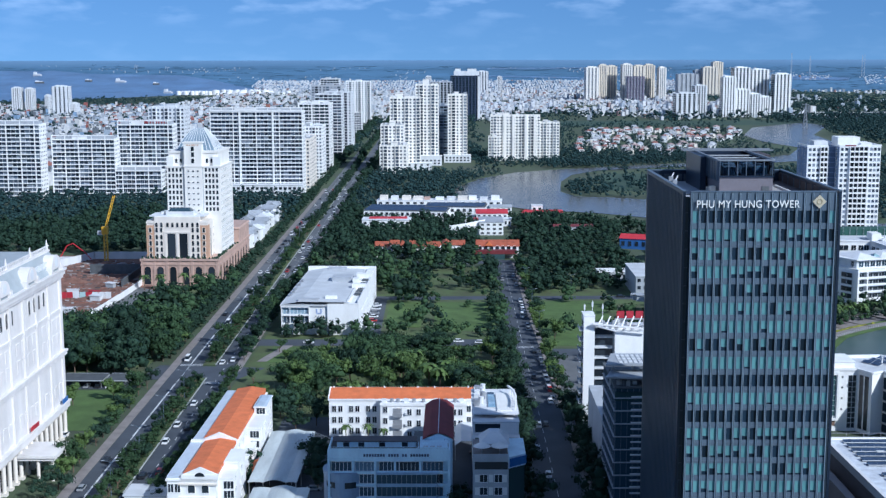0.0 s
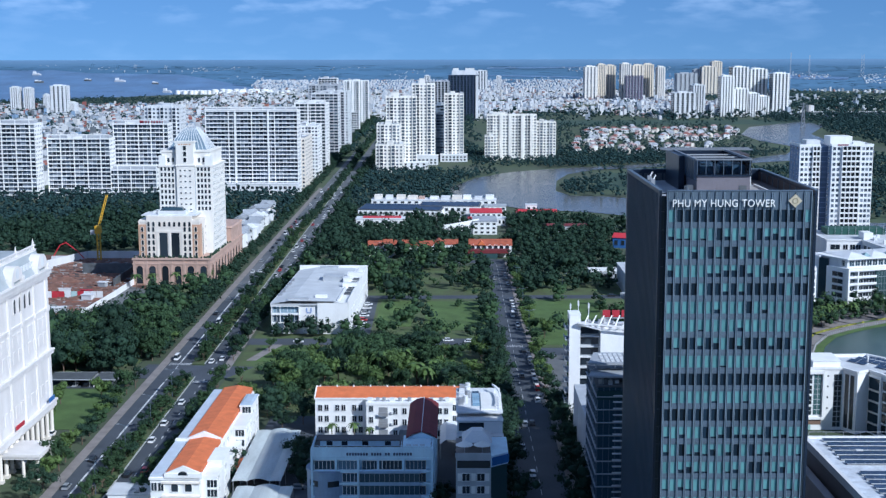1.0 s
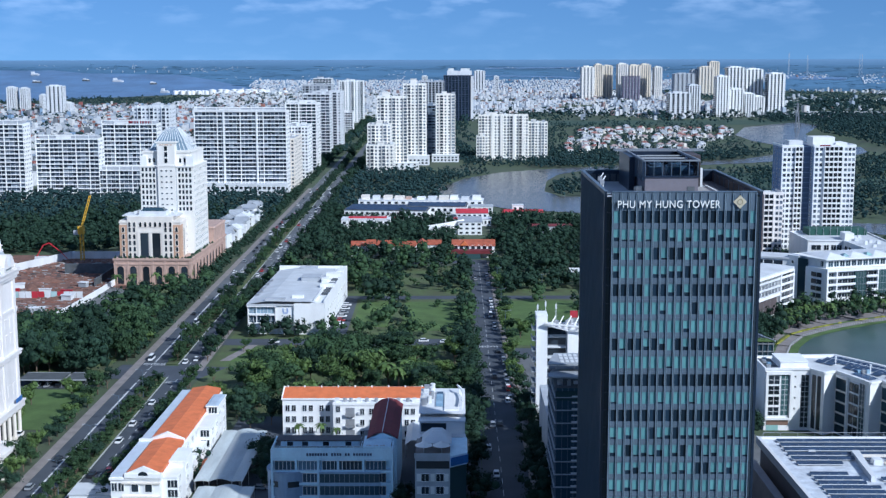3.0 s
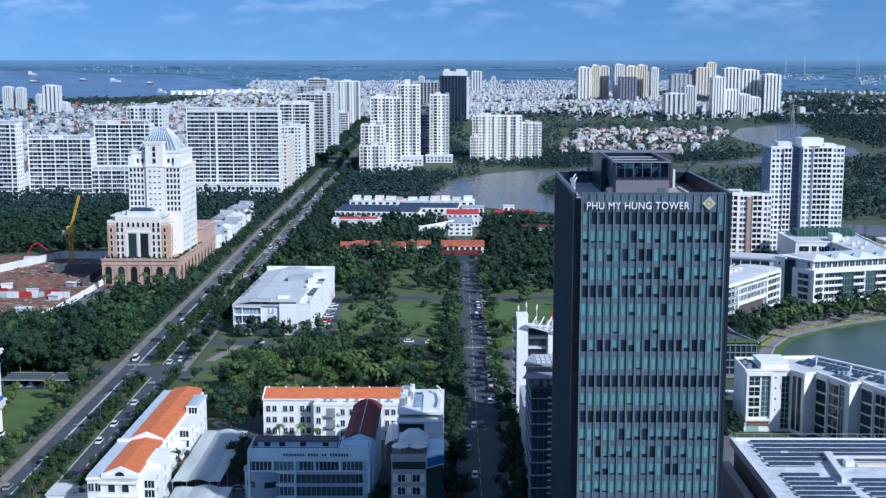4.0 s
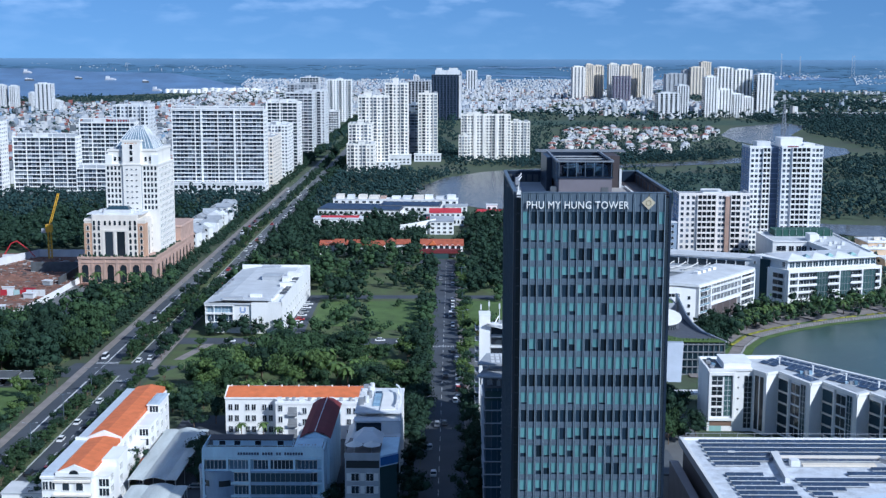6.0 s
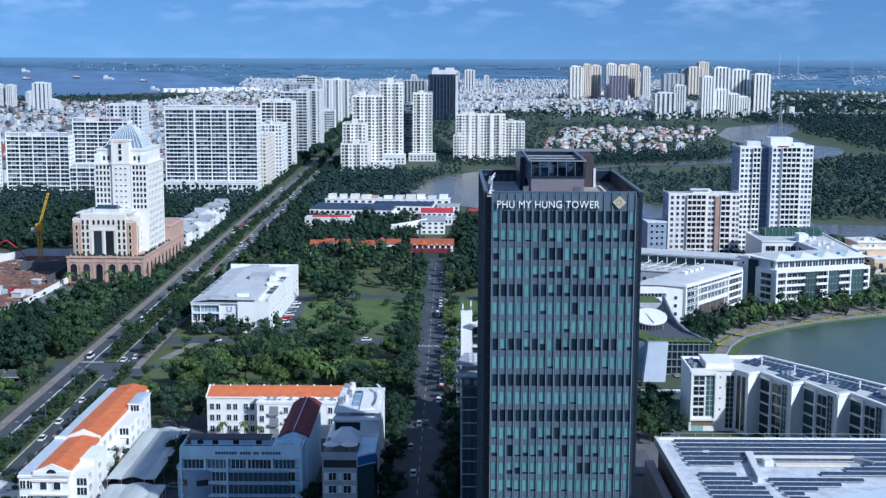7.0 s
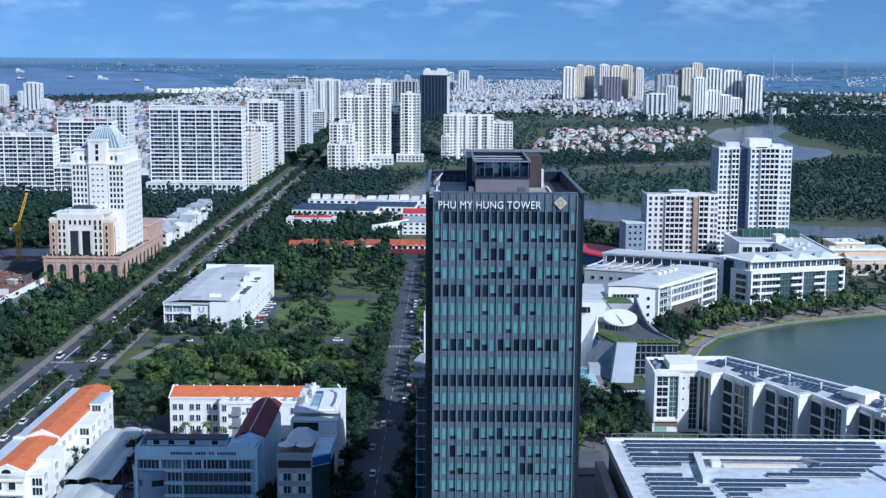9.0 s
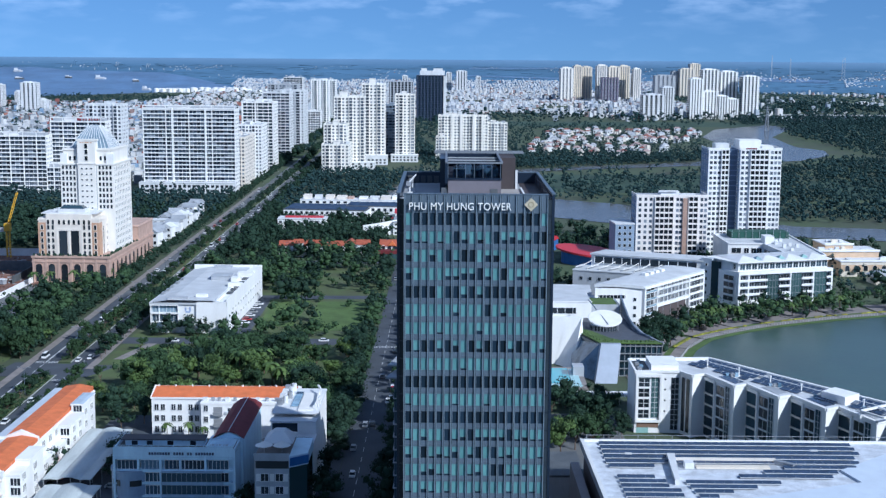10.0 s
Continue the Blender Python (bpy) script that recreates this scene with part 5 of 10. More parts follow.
part("wall", MB().box(0, 7.6, 0, 34, 0, 18.6).gable(0, 7.6, 0, 0.4, 18.6, 20.2), BLUEWALL, hall)
part("roof", MB().sheet([[(-0.4, y, 18.6), (1.6, y, 20.0), (3.8, y, 20.5), (6.0, y, 20.0), (8.0, y, 18.6)] for y in (-0.4, 34.2)], 0.12), MAROON, hall, "maroon metal roof")
part("ridge", MB().box(3.7, 3.9, -0.4, 34.2, 20.5, 20.62), OFFWHITE, hall)
windows(hall, arch_mesh(1.3, 1.5, BLUEWALL), [(2.0, -0.02, 17.2, 0), (5.5, -0.02, 17.2, 0)])
annex = thing("annex_building", "brown-grey annex wall between the buildings", "building", -10.5, 352)
part("wall", MB().box(0, 4.0, 0, 16, 0, 10), mat("taupe_render", (0.20, 0.17, 0.16), 0.8), annex)
part("roof", MB().box(-0.2, 4.2, -0.2, 16.2, 10, 10.3), ROOFDARK, annex)
shelter = thing("canopy", "grey arched sheet canopy beside the hall", "canopy", 4.6, 372)
part("roof_sheet", MB().add([(-3.4, 0, 4.6), (-1.5, 0, 6.0), (1.5, 0, 6.0), (3.4, 0, 4.6), (-3.4, 20, 4.6), (-1.5, 20, 6.0), (1.5, 20, 6.0), (3.4, 20, 4.6)], [(0, 1, 5, 4), (1, 2, 6, 5), (2, 3, 7, 6)]), OFFWHITE, shelter)
for x in (-3.2, 3.2):
    for y in (0.3, 10, 19.7):
        part("post", MB().tube(x, y, 0.12, 0, 4.7, 6), STEEL, shelter)

# ---- the terraced block with sunshades ----
terr = thing("terraced_building", "grey-blue block with a roof terrace and white sunshades, in shade", "building", 6.0, 318, 0, 0)
part("wall", MB().box(0, 9.0, 0, 16, 0, 18.0).box(-0.2, 9.0, -0.2, 0.2, 18, 19.2), GREYWALL, terr)
part("glass_wing", MB().prism([(9, -0.4), (13.2, 3), (13.2, 16), (9, 16)], 0, 15.6), GLASSTEAL, terr, "green glass corner")
part("wing_top", MB().prism([(9, -0.6), (13.5, 2.8), (13.5, 16), (9, 16)], 15.6, 18.6), BLUEWALL, terr)
part("sign_panel", MB().prism([(9.2, -0.75), (13.6, 2.6), (13.7, 2.75), (9.3, -0.6)], 16.0, 18.2), BLUESIGN, terr, "blue fascia panel")
# A flat dark strip takes the place of the gallery's shade.
part("gallery", MB().box(0.3, 8.8, -0.06, 0, 15.2, 17.2), GLASS, terr, "dark strip put in for the shade of an open gallery")
for z in (1.5, 5, 8.4, 11.8):
    windows(terr, framed_mesh(1.9, 2.0, WHITE, None, 0.1, True, 1), [(x, -0.02, z, 0) for x in (2.6, 6.4)])
    for x in (0.95, 4.5, 8.05):
        part("shutter", MB().box(x - 0.55, x + 0.55, -0.16, 0, z, z + 2.0), CANVAS, terr, "white shutter")
part("terrace_floor", MB().box(0, 9, 0.2, 16, 18.0, 18.3), PAVING, terr)
part("terrace_tent", MB().hip(1.6, 9.4, 4.5, 13, 20.6, 23.0, 2.6).box(1.6, 9.4, 4.5, 13, 20.4, 20.6), OFFWHITE, terr, "pale tent roof")
for x in (2.2, 6.8):
    sh = part("sunshade", MB().tube(x, 2.6, 2.3, 20.6, 21.7, 16, r1=0.12), CANVAS, terr, "white round sunshade")
    part("pole", MB().tube(x, 2.6, 0.08, 18.3, 20.6, 6), STEEL, sh)
backb = thing("stepped_building", "white stepped building with roof plant and a curved screen", "building", 6.4, 338)
part("wall", MB().box(0, 12.6, 0, 8, 0, 15.6).box(0, 12.6, 8, 18, 0, 19.4).box(0, 12.6, 18, 38, 0, 20.6), WHITE, backb)
part("roof_slab", MB().box(-0.3, 12.8, -0.3, 8, 15.6, 16.0).box(-0.3, 12.8, 11.6, 38.3, 20.6, 20.9).box(-0.3, 12.8, 7.6, 11.6, 19.4, 19.7), OFFWHITE, backb)
# The opening's shade is drawn as a flat dark band.
part("shade_band", MB().box(0.4, 7.4, 7.94, 8, 16.6, 19.0), GLASS, backb, "dark strip put in for the shade of an open gallery")
part("skylight", MB().box(6.8, 11.0, 14, 32, 20.9, 21.3), CANVAS, backb, "white roof panels")
scr = MB()
for i in range(7):
    t0, t1 = -0.5 + i * 0.22, -0.5 + (i + 1) * 0.22
    scr.beam((8.6 + 3.8 * math.cos(t0), 22 + 14 * math.sin(t0), 23), (8.6 + 3.8 * math.cos(t1), 22 + 14 * math.sin(t1), 23), 0.22).beam((8.6 + 3.8 * math.cos(t0), 22 + 14 * math.sin(t0), 20.8), (8.6 + 3.8 * math.cos(t0), 22 + 14 * math.sin(t0), 23), 0.16)
for k in range(6):
    part("glass_roof", MB().box(4.4, 6.4, 18 + 2.6 * k, 20.2 + 2.6 * k, 21.0, 21.3), SKYGLASS, backb, "pale glass roof pane")
part("planter", MB().box(0.4, 12, 0.4, 2.2, 16.0, 16.8), LEAFDARK, backb, "planted terrace edge")
part("parapet", MB().box(0, 12.6, -0.1, 0.2, 16.0, 16.9), OFFWHITE, backb)
part("curved_screen", scr, WHITE, backb, "white curved roof screen")
for i, (x, y) in enumerate(((1, 20), (2.4, 22), (1.2, 25), (3, 27), (1.4, 30), (3, 32), (1.5, 35), (3.2, 36))):
    part("roof_unit", MB().tube(x, y, 0.75, 20.9, 23.0, 10) if i % 2 else MB().box(x - 0.8, x + 0.8, y - 0.8, y + 0.8, 20.9, 22.8), OFFWHITE if i % 3 else STEEL, backb)

# ---- the white slab and the glass office beside the street ----
slabw = thing("office_building", "white office slab with side balconies and a raked roof pergola", "office building", 42.0, 399, 0, 0)
part("end_wall", MB().box(0, 3.5, 0, 7, 0, 38.4).box(-0.1, 3.6, -0.1, 7.1, 38.4, 38.7), WHITE, slabw)
part("recess_wall", MB().box(3.5, 10, 3.4, 7, 0, 34.2), GREYWALL, slabw)
part("front_block", MB().box(10, 21, 0.8, 9, 0, 33.7).box(9.8, 21.2, 0.6, 9.2, 33.7, 34.1), WHITE, slabw)
part("link_roof", MB().box(3.5, 21, 3.4, 9, 34.2, 34.6), OFFWHITE, slabw)
for k in range(10):
    z = 3.4 * k
    part("balcony", MB().box(-1.3, 0, 0.6, 6.6, z + 3.0, z + 3.25).box(-1.3, -1.15, 0.6, 6.6, z + 3.25, z + 4.1), GREYWALL, slabw)
    part("side_glass", MB().box(-0.05, 0, 1.0, 6.2, z + 3.9, z + 5.9), GLASS, slabw)
    part("strip_window", MB().box(3.9, 9.6, 3.3, 3.4, z + 1.2, z + 3.4), GLASS, slabw, "dark strip window")
    part("floor_ledge", MB().box(3.5, 10, 2.6, 3.4, z + 0.3, z + 0.7), OFFWHITE, slabw)
for k in range(7):
    part("side_slot", MB().box(3.5, 3.56, 0.8, 3.2, 3 + 4.6 * k, 5.4 + 4.6 * k), GLASS, slabw)
part("fascia", MB().beam((2.6, -1.6, 36.4), (21, -1.6, 34.6), 0.22).beam((2.6, -1.6, 36.4), (5.4, 4.0, 34.6), 0.2).beam((5.4, 4.0, 34.6), (21, 4.0, 34.6), 0.2), WHITE, slabw, "white raked roof frame")
part("soffit", MB().add([(2.8, -1.5, 36.1), (10, -1.5, 34.0), (10, 3.4, 34.0), (5.4, 3.4, 34.2), (2.8, -1.5, 35.8), (10, -1.5, 33.75), (10, 3.4, 33.75), (5.4, 3.4, 33.9)], [(0, 1, 2, 3), (7, 6, 5, 4), (0, 4, 5, 1), (3, 2, 6, 7), (0, 3, 7, 4)]), OFFWHITE, slabw)
for i in range(7):
    x = 4.2 + 2.5 * i
    part("raked_fin", MB().add([(x, -1.4, 35.6), (x + 2.0, 3.6, 37.8), (x + 0.3, 3.6, 34.6), (x + 0.3, -1.4, 35.4), (x + 2.3, 3.6, 37.7), (x + 0.6, 3.6, 34.6)], [(0, 2, 1), (3, 4, 5), (0, 1, 4, 3), (1, 2, 5, 4)]), WHITE, slabw)
for i in range(3):
    part("sign_block", MB().box(11.2 + 3.0 * i, 13.6 + 3.0 * i, 6.4, 6.8, 36.6, 38.8), REDSIGN, slabw, "red rooftop sign block")
part("sign_rail", MB().box(10.6, 20.4, 6.6, 6.9, 36.0, 36.4).box(11, 11.3, 6.6, 6.9, 34.1, 36).box(19.6, 19.9, 6.6, 6.9, 34.1, 36), STEEL, slabw)
for x, y, z in ((0.6, 4, 41.6), (3.2, 5, 42.4), (6.6, 6, 41.4)):
    part("roof_mast", MB().beam((x, y, 34.6), (x, y, z), 0.09).box(x - 0.25, x + 0.25, y - 0.2, y + 0.2, z - 1.8, z - 0.4), OFFWHITE, slabw)
rg = random.Random(44)
for i in range(9):
    x, y = rg.uniform(5, 19), rg.uniform(4.5, 8)
    part("roof_unit", MB().box(x, x + 1.3, y, y + 0.9, 34.6, 35.2 + rg.random()), (OFFWHITE, STEEL, GREYWALL)[i % 3], slabw)
glassb = thing("office_building", "dark glass office block with pale floor edges and a louvred roof", "office building", 41.4, 318, 0, 0)
part("wall", MB().box(0.6, 21, 0.4, 26, 0, 36.5), GLASSBLUE, glassb)
# Unseen block, added to close the gap in the street's shadow.
part("shade_block", MB().box(0.8, 21, 26, 66, 0, 20), GREYWALL, glassb)
edge = MB().box(0.2, 21.2, 0.0, 26, -0.12, 0.12).mesh("floor_edge", GREYWALL)
for k in range(1, 11):
    piece("floor_edge", edge, glassb, 0, 0, 3.4 * k)
post = MB().box(-0.07, 0.07, -0.1, 0.1, 0, 36.5).mesh("mullion", GREYCLAD)
for i in range(9):
    piece("mullion", post, glassb, 0.5, 0.6 + 3.1 * i, 0)
for i in range(10):
    piece("mullion", post, glassb, 0.7 + 1.5 * i, 0.3, 0)
bright = MB().box(0, 3.4, -0.25, 0.3, 0, 0.3).mesh("light_shelf", OFFWHITE)
for k in range(1, 11):
    piece("light_shelf", bright, glassb, 4.6, 0.1, 3.4 * k + 0.2)
    piece("light_shelf", bright, glassb, 4.6, 0.1, 3.4 * k - 1.5)
part("top_glass", MB().box(0.5, 20, 0.1, 0.4, 33.2, 35.6), GLASSTEAL, glassb, "green glass top storey")
part("roof_slab", MB().box(0.3, 21.3, 0.0, 26.2, 36.5, 36.9), ROOFDARK, glassb)
part("lower_canopy", MB().prism([(-1.8, 1.0), (14, -0.6), (14, 9), (0.4, 9)], 38.9, 39.3), ROOFGREY, glassb, "grey roof canopy")
upper = part("upper_canopy", MB().prism([(-1.4, 5.0), (14, 4.4), (14, 17), (1.2, 17)], 41.2, 41.6), ROOFGREY, glassb, "grey roof canopy with open louvres")
for r_ in range(3):
    for i in range(9):
        part("louvre", MB().box(2.2 + 1.3 * i, 3.1 + 1.3 * i, 6.4 + 3.3 * r_, 8.8 + 3.3 * r_, 41.62, 41.72), OFFWHITE, upper, "white louvre")
for x, y in ((-0.6, 2.0), (12, 1.0), (1.8, 15.8), (12, 15.8), (6, 8.5)):
    part("post", MB().tube(x, y, 0.2, 36.9, 41.2 if y > 5 else 38.9, 8), STEEL, glassb)
for i in range(14):
    x, y = rg.uniform(1, 12), rg.uniform(0.8, 4)
    part("roof_unit", MB().box(x, x + rg.uniform(0.5, 1.1), y, y + 0.7, 36.9, 37.5 + rg.random()), (OFFWHITE, STEEL, ROOFDARK)[i % 3], glassb)

# ---- the saw-toothed crescent block ----
cres = thing("crescent_building", "white saw-toothed building with tall dark window bays and rooftop solar panels", "office building", 0, 0)
EH = 20.0
part("end_block", MB().box(115.8, 130.2, 402.8, 419.6, 0.0, EH).box(115.5, 130.2, 402.5, 403.1, EH, EH + 0.7).box(115.5, 116.1, 403.1, 419.6, EH, EH + 0.7).box(115.5, 130.2, 419.2, 419.8, EH, EH + 0.7), WHITE, cres)
part("roof_house", MB().box(121.2, 130.0, 405.5, 416.5, EH, EH + 2.0).box(121.0, 130.2, 405.3, 416.7, EH + 2.0, EH + 2.25), WHITE, cres)
part("roof_well", MB().box(116.4, 120.8, 404.5, 418.5, EH + 0.02, EH + 0.12), ROOFDARK, cres)
for k in range(4):
    part("roof_unit", MB().box(117.0 + 0.9 * (k % 2), 118.2 + 0.9 * (k % 2), 405.5 + 3.2 * k, 407.3 + 3.2 * k, EH + 0.12, EH + 0.9), SKYGLASS if k % 2 else STEEL, cres)
corner = [Vector((130.2, 402.9)), Vector((133.2, 397.6))]
for k in range(5):
    corner.append(corner[-1] + Vector((4.45, 2.75)))
    corner.append(corner[-1] + Vector((6.0, -15.4)))
back = [Vector((130.2, 419.8)), Vector((143.1, 420.5)), Vector((158.9, 399.0)), Vector((173.0, 380.0)), Vector((186.0, 363.5)), Vector((197.0, 346.0)), Vector((206.0, 326.0))]
body = [tuple(c) for c in corner] + [tuple(b2) for b2 in reversed(back)]
part("body", MB().prism(body, 0, EH), WHITE, cres)
FACE = (corner[3] - corner[2]).normalized()
ang = math.degrees(math.atan2(FACE.y, FACE.x))
# one bay of the saw-tooth front, along x from the inner corner, facing -y
panes = MB()
for k in range(5):
    panes.box(6.9, 11.4, -0.06, 0, 1.6 + 3.5 * k, 4.5 + 3.5 * k)
strip_g = MB().box(11.8, 14.3, -0.06, 0, 1.2, 19.2)
frame_b = MB().box(6.6, 6.9, -0.2, 0, 1.0, 19.3).box(14.3, 14.6, -0.2, 0, 1.0, 19.3).box(11.4, 11.8, -0.16, 0, 1.0, 19.3).box(9.1, 9.2, -0.14, -0.06, 1.2, 19.2)
for k in range(6):
    frame_b.box(6.9, 11.4, -0.2, 0, 1.0 + 3.5 * k, 1.6 + 3.5 * k)
for k in range(10):
    frame_b.box(11.8, 14.3, -0.12, -0.06, 1.2 + 1.8 * k, 1.3 + 1.8 * k)
frame_b.box(13.0, 13.1, -0.12, -0.06, 1.2, 19.2)
recess = MB().box(0.3, 5.7, -0.06, 0, 0.6, 18.6)
bands = MB().box(0.3, 5.7, -0.5, 0, 0, 0.5)
hood = MB().box(0.0, 6.4, -0.5, 0, 18.6, 19.6).box(5.7, 6.4, -0.5, 0, 0, 18.6)
pane_me, strip_me, frame_me = panes.mesh("window_bay", GLASS), strip_g.mesh("tall_window", GLASSBLUE), frame_b.mesh("bay_frame", OFFWHITE)
recess_me, band_me, hood_me = recess.mesh("recess_glass", GLASSBLUE), bands.mesh("gallery_floor", CREAM), hood.mesh("recess_frame", WHITE)
for i in range(5):
    c = corner[2 + 2 * i]
    for nm_, me_ in (("window_bay", pane_me), ("tall_window", strip_me), ("bay_frame", frame_me), ("recess_glass", recess_me), ("recess_frame", hood_me)):
        piece(nm_, me_, cres, c.x, c.y, 0, ang)
    for k in range(4):
        piece("gallery_floor", band_me, cres, c.x, c.y, 3.4 + 3.6 * k, ang)
c = corner[0]
first_a = math.degrees(math.atan2(corner[1].y - c.y, corner[1].x - c.x))
piece("tall_window", MB().box(1.0, 2.6, -0.06, 0, 1.2, 18.8).box(3.2, 4.8, -0.06, 0, 1.2, 18.8).mesh("tall_window", GLASS), cres, c.x, c.y, 0, first_a)
# parapets along the saw-teeth, roof plates and pipes
for a, b2 in zip(corner, corner[1:]):
    part("parapet", MB().beam((a.x, a.y, EH + 0.3), (b2.x, b2.y, EH + 0.3), 0.36), WHITE, cres)
for a, b2 in zip(back, back[1:]):
    part("rear_parapet", MB().beam((a.x, a.y, EH + 0.45), (b2.x, b2.y, EH + 0.45), 0.5), WHITE, cres)
inner = [tuple(q + Vector((0.7, 0.5))) for q in corner[2:]]
part("roof_deck", MB().prism([(131, 404.5), (134, 400)] + inner + [tuple(q - Vector((1.0, 0.9))) for q in reversed(back)], EH + 0.01, EH + 0.08), ROOFLIGHT, cres, "pale grey roof deck")
for a, b2 in zip(back[1:], back[2:]):
    d = (b2 - a).normalized()
    n = Vector((d.y, -d.x))
    n = n if n.x < 0 else -n
    L = (b2 - a).length
    for off, wd in ((1.5, 2.3), (5.0, 2.6), (9.2, 2.2)):
        cells = int((L - 1.5) / (2.2 if off < 9 else 3.4))
        for k in range(cells):
            s0 = a + d * (0.8 + (L - 1.6) * k / cells) + n * off
            s1 = a + d * (0.8 + (L - 1.6) * (k + 0.93) / cells) + n * off
            if off > 9 and k % 3 == 2:
                continue
            p0, p1, p2, p3 = s0, s1, s1 + n * wd, s0 + n * wd
            part("solar_panel", MB().add([(*p0, EH + 0.85), (*p1, EH + 0.85), (*p2, EH + 0.4), (*p3, EH + 0.4)], [(0, 3, 2, 1)]), PVDARK, cres, "dark rooftop solar panel")
    part("duct", MB().beam((*(a + n * 4.4), EH + 0.5), (*(b2 + n * 4.4), EH + 0.5), 0.25), OFFWHITE, cres)
    for f in (0.25, 0.75):
        q = a + (b2 - a) * f + n * 8.4
        part("vent_pipe", MB().tube(q.x, q.y, 0.22, EH, EH + 2.4, 8).tube(q.x, q.y, 0.4, EH + 2.4, EH + 2.7, 8), WHITE, cres)
for i in range(4):
    q = corner[3 + 2 * i] + Vector((1.0, 4.2))
    part("roof_plate", MB().prism([tuple(q), tuple(q + Vector((3.4, 2.1))), tuple(q + Vector((0.2, 10.5))), tuple(q + Vector((-3.2, 8.4)))], EH + 0.08, EH + 0.2), ROOFGREY if i % 2 else PVDARK, cres)
    for k in range(3):
        w_ = q + Vector((-0.6 + 1.3 * k, 9.6 - 0.5 * k))
        part("roof_unit", MB().box(w_.x, w_.x + 1.0, w_.y, w_.y + 1.0, EH + 0.1, EH + 0.9 + 0.2 * k), STEEL if k % 2 else SKYGLASS, cres)
part("stair_house", MB().prism([(166.5, 372), (171.5, 365), (177, 369.5), (172, 376.5)], EH, EH + 2.6), WHITE, cres)
part("pergola", MB().beam((172, 352, EH + 2.2), (184, 360, EH + 2.2), 0.3).beam((176, 345, EH + 2.2), (188, 353, EH + 2.2), 0.3).beam((172, 352, EH + 2.2), (176, 345, EH + 2.2), 0.25).beam((178, 356, EH + 2.2), (182, 349, EH + 2.2), 0.25).beam((184, 360, EH + 2.2), (188, 353, EH + 2.2), 0.25).beam((172, 352, EH), (172, 352, EH + 2.2), 0.2).beam((188, 353, EH), (188, 353, EH + 2.2), 0.2), WHITE, cres, "white roof pergola")
# the end block's window frames
part("white_frame", MB().box(116.0, 124.4, 402.1, 402.8, 18.6, 19.6).box(116, 116.7, 402.1, 402.8, 4.4, 18.6).box(123.7, 124.4, 402.1, 402.8, 4.4, 18.6).box(116, 124.4, 402.1, 402.8, 3.6, 4.4), WHITE, cres)
for z in (5.0, 8.5, 12.0, 15.4):
    part("window", MB().box(117.0, 120.4, 402.72, 402.8, z, z + 2.7), GLASS, cres)
    part("window_bar", MB().box(118.6, 118.75, 402.6, 402.72, z, z + 2.7).box(117, 120.4, 402.6, 402.72, z + 1.3, z + 1.42), OFFWHITE, cres)
for x0, x1, z0 in ((121.0, 123.4, 5.0), (127.4, 129.8, 1.0)):
    part("tall_window", MB().box(x0, x1, 402.72, 402.8, z0, 18.4), GLASSTEAL if z0 > 2 else GLASS, cres)
    for k in range(int((18.6 - z0) / 1.7)):
        part("window_bar", MB().box(x0, x1, 402.6, 402.72, z0 + 1.7 * k, z0 + 0.12 + 1.7 * k), OFFWHITE, cres)
    part("window_bar", MB().box((x0 + x1) / 2 - 0.06, (x0 + x1) / 2 + 0.06, 402.58, 402.72, z0, 18.4), OFFWHITE, cres)
for z in (7, 10.6, 14.2, 17.6):
    part("small_window", MB().box(125.2, 125.7, 402.72, 402.8, z, z + 0.5), GLASS, cres)
part("undercroft", MB().box(116.6, 123.6, 402.7, 402.8, 1.8, 3.6), BROWN, cres)
part("base_panel", MB().box(116.6, 120.4, 402.7, 402.8, 0.0, 1.8), mat("pale_green_glass", (0.30, 0.48, 0.46), 0.3), cres, "pale green glass panel")

# ---- the low building with solar rows on its roof ----
mall = thing("mall_building", "low broad building with a white roof striped with solar rows", "shopping centre", 0, 0)
RZ = 31.6
part("wall", MB().prism([(87.4, 289.5), (89.2, 205), (330, 205), (330, 289.5)], 0, RZ), mat("taupe_panel", (0.19, 0.175, 0.18), 0.7, vary=0.08), mall, "taupe panel walls")
MEMBRANE = mat("white_membrane", (0.66, 0.69, 0.74), 0.5, vary=0.22, scale=0.35, fine=2.2)
part("roof", MB().prism([(87.2, 290.0), (89.0, 204.6), (330, 204.6), (330, 290)], RZ, RZ + 0.25), MEMBRANE, mall, "white roof membrane")
part("parapet", MB().prism([(86.5, 290.6), (88.3, 204.6), (89.1, 204.6), (87.4, 290.0)], RZ - 1.0, RZ + 0.8), OFFWHITE, mall, "pale roof edge")
part("parapet", MB().box(87.4, 330, 289.6, 290.4, RZ + 0.25, RZ + 0.7), WHITE, mall)
part("side_screen", MB().prism([(84.2, 289.0), (84.6, 240), (86.4, 240), (86.2, 289.0)], 12, RZ - 4.5), mat("pale_taupe_screen", (0.40, 0.38, 0.39), 0.7, vary=0.08), mall, "pale taupe screen wall")
for i in range(34):
    part("rail_post", MB().box(88 + 4 * i, 88.1 + 4 * i, 290.1, 290.2, RZ + 0.7, RZ + 1.7), STEEL, mall)
part("handrail", MB().box(88, 224, 290.1, 290.2, RZ + 1.65, RZ + 1.75), STEEL, mall)
PVW = 2.0
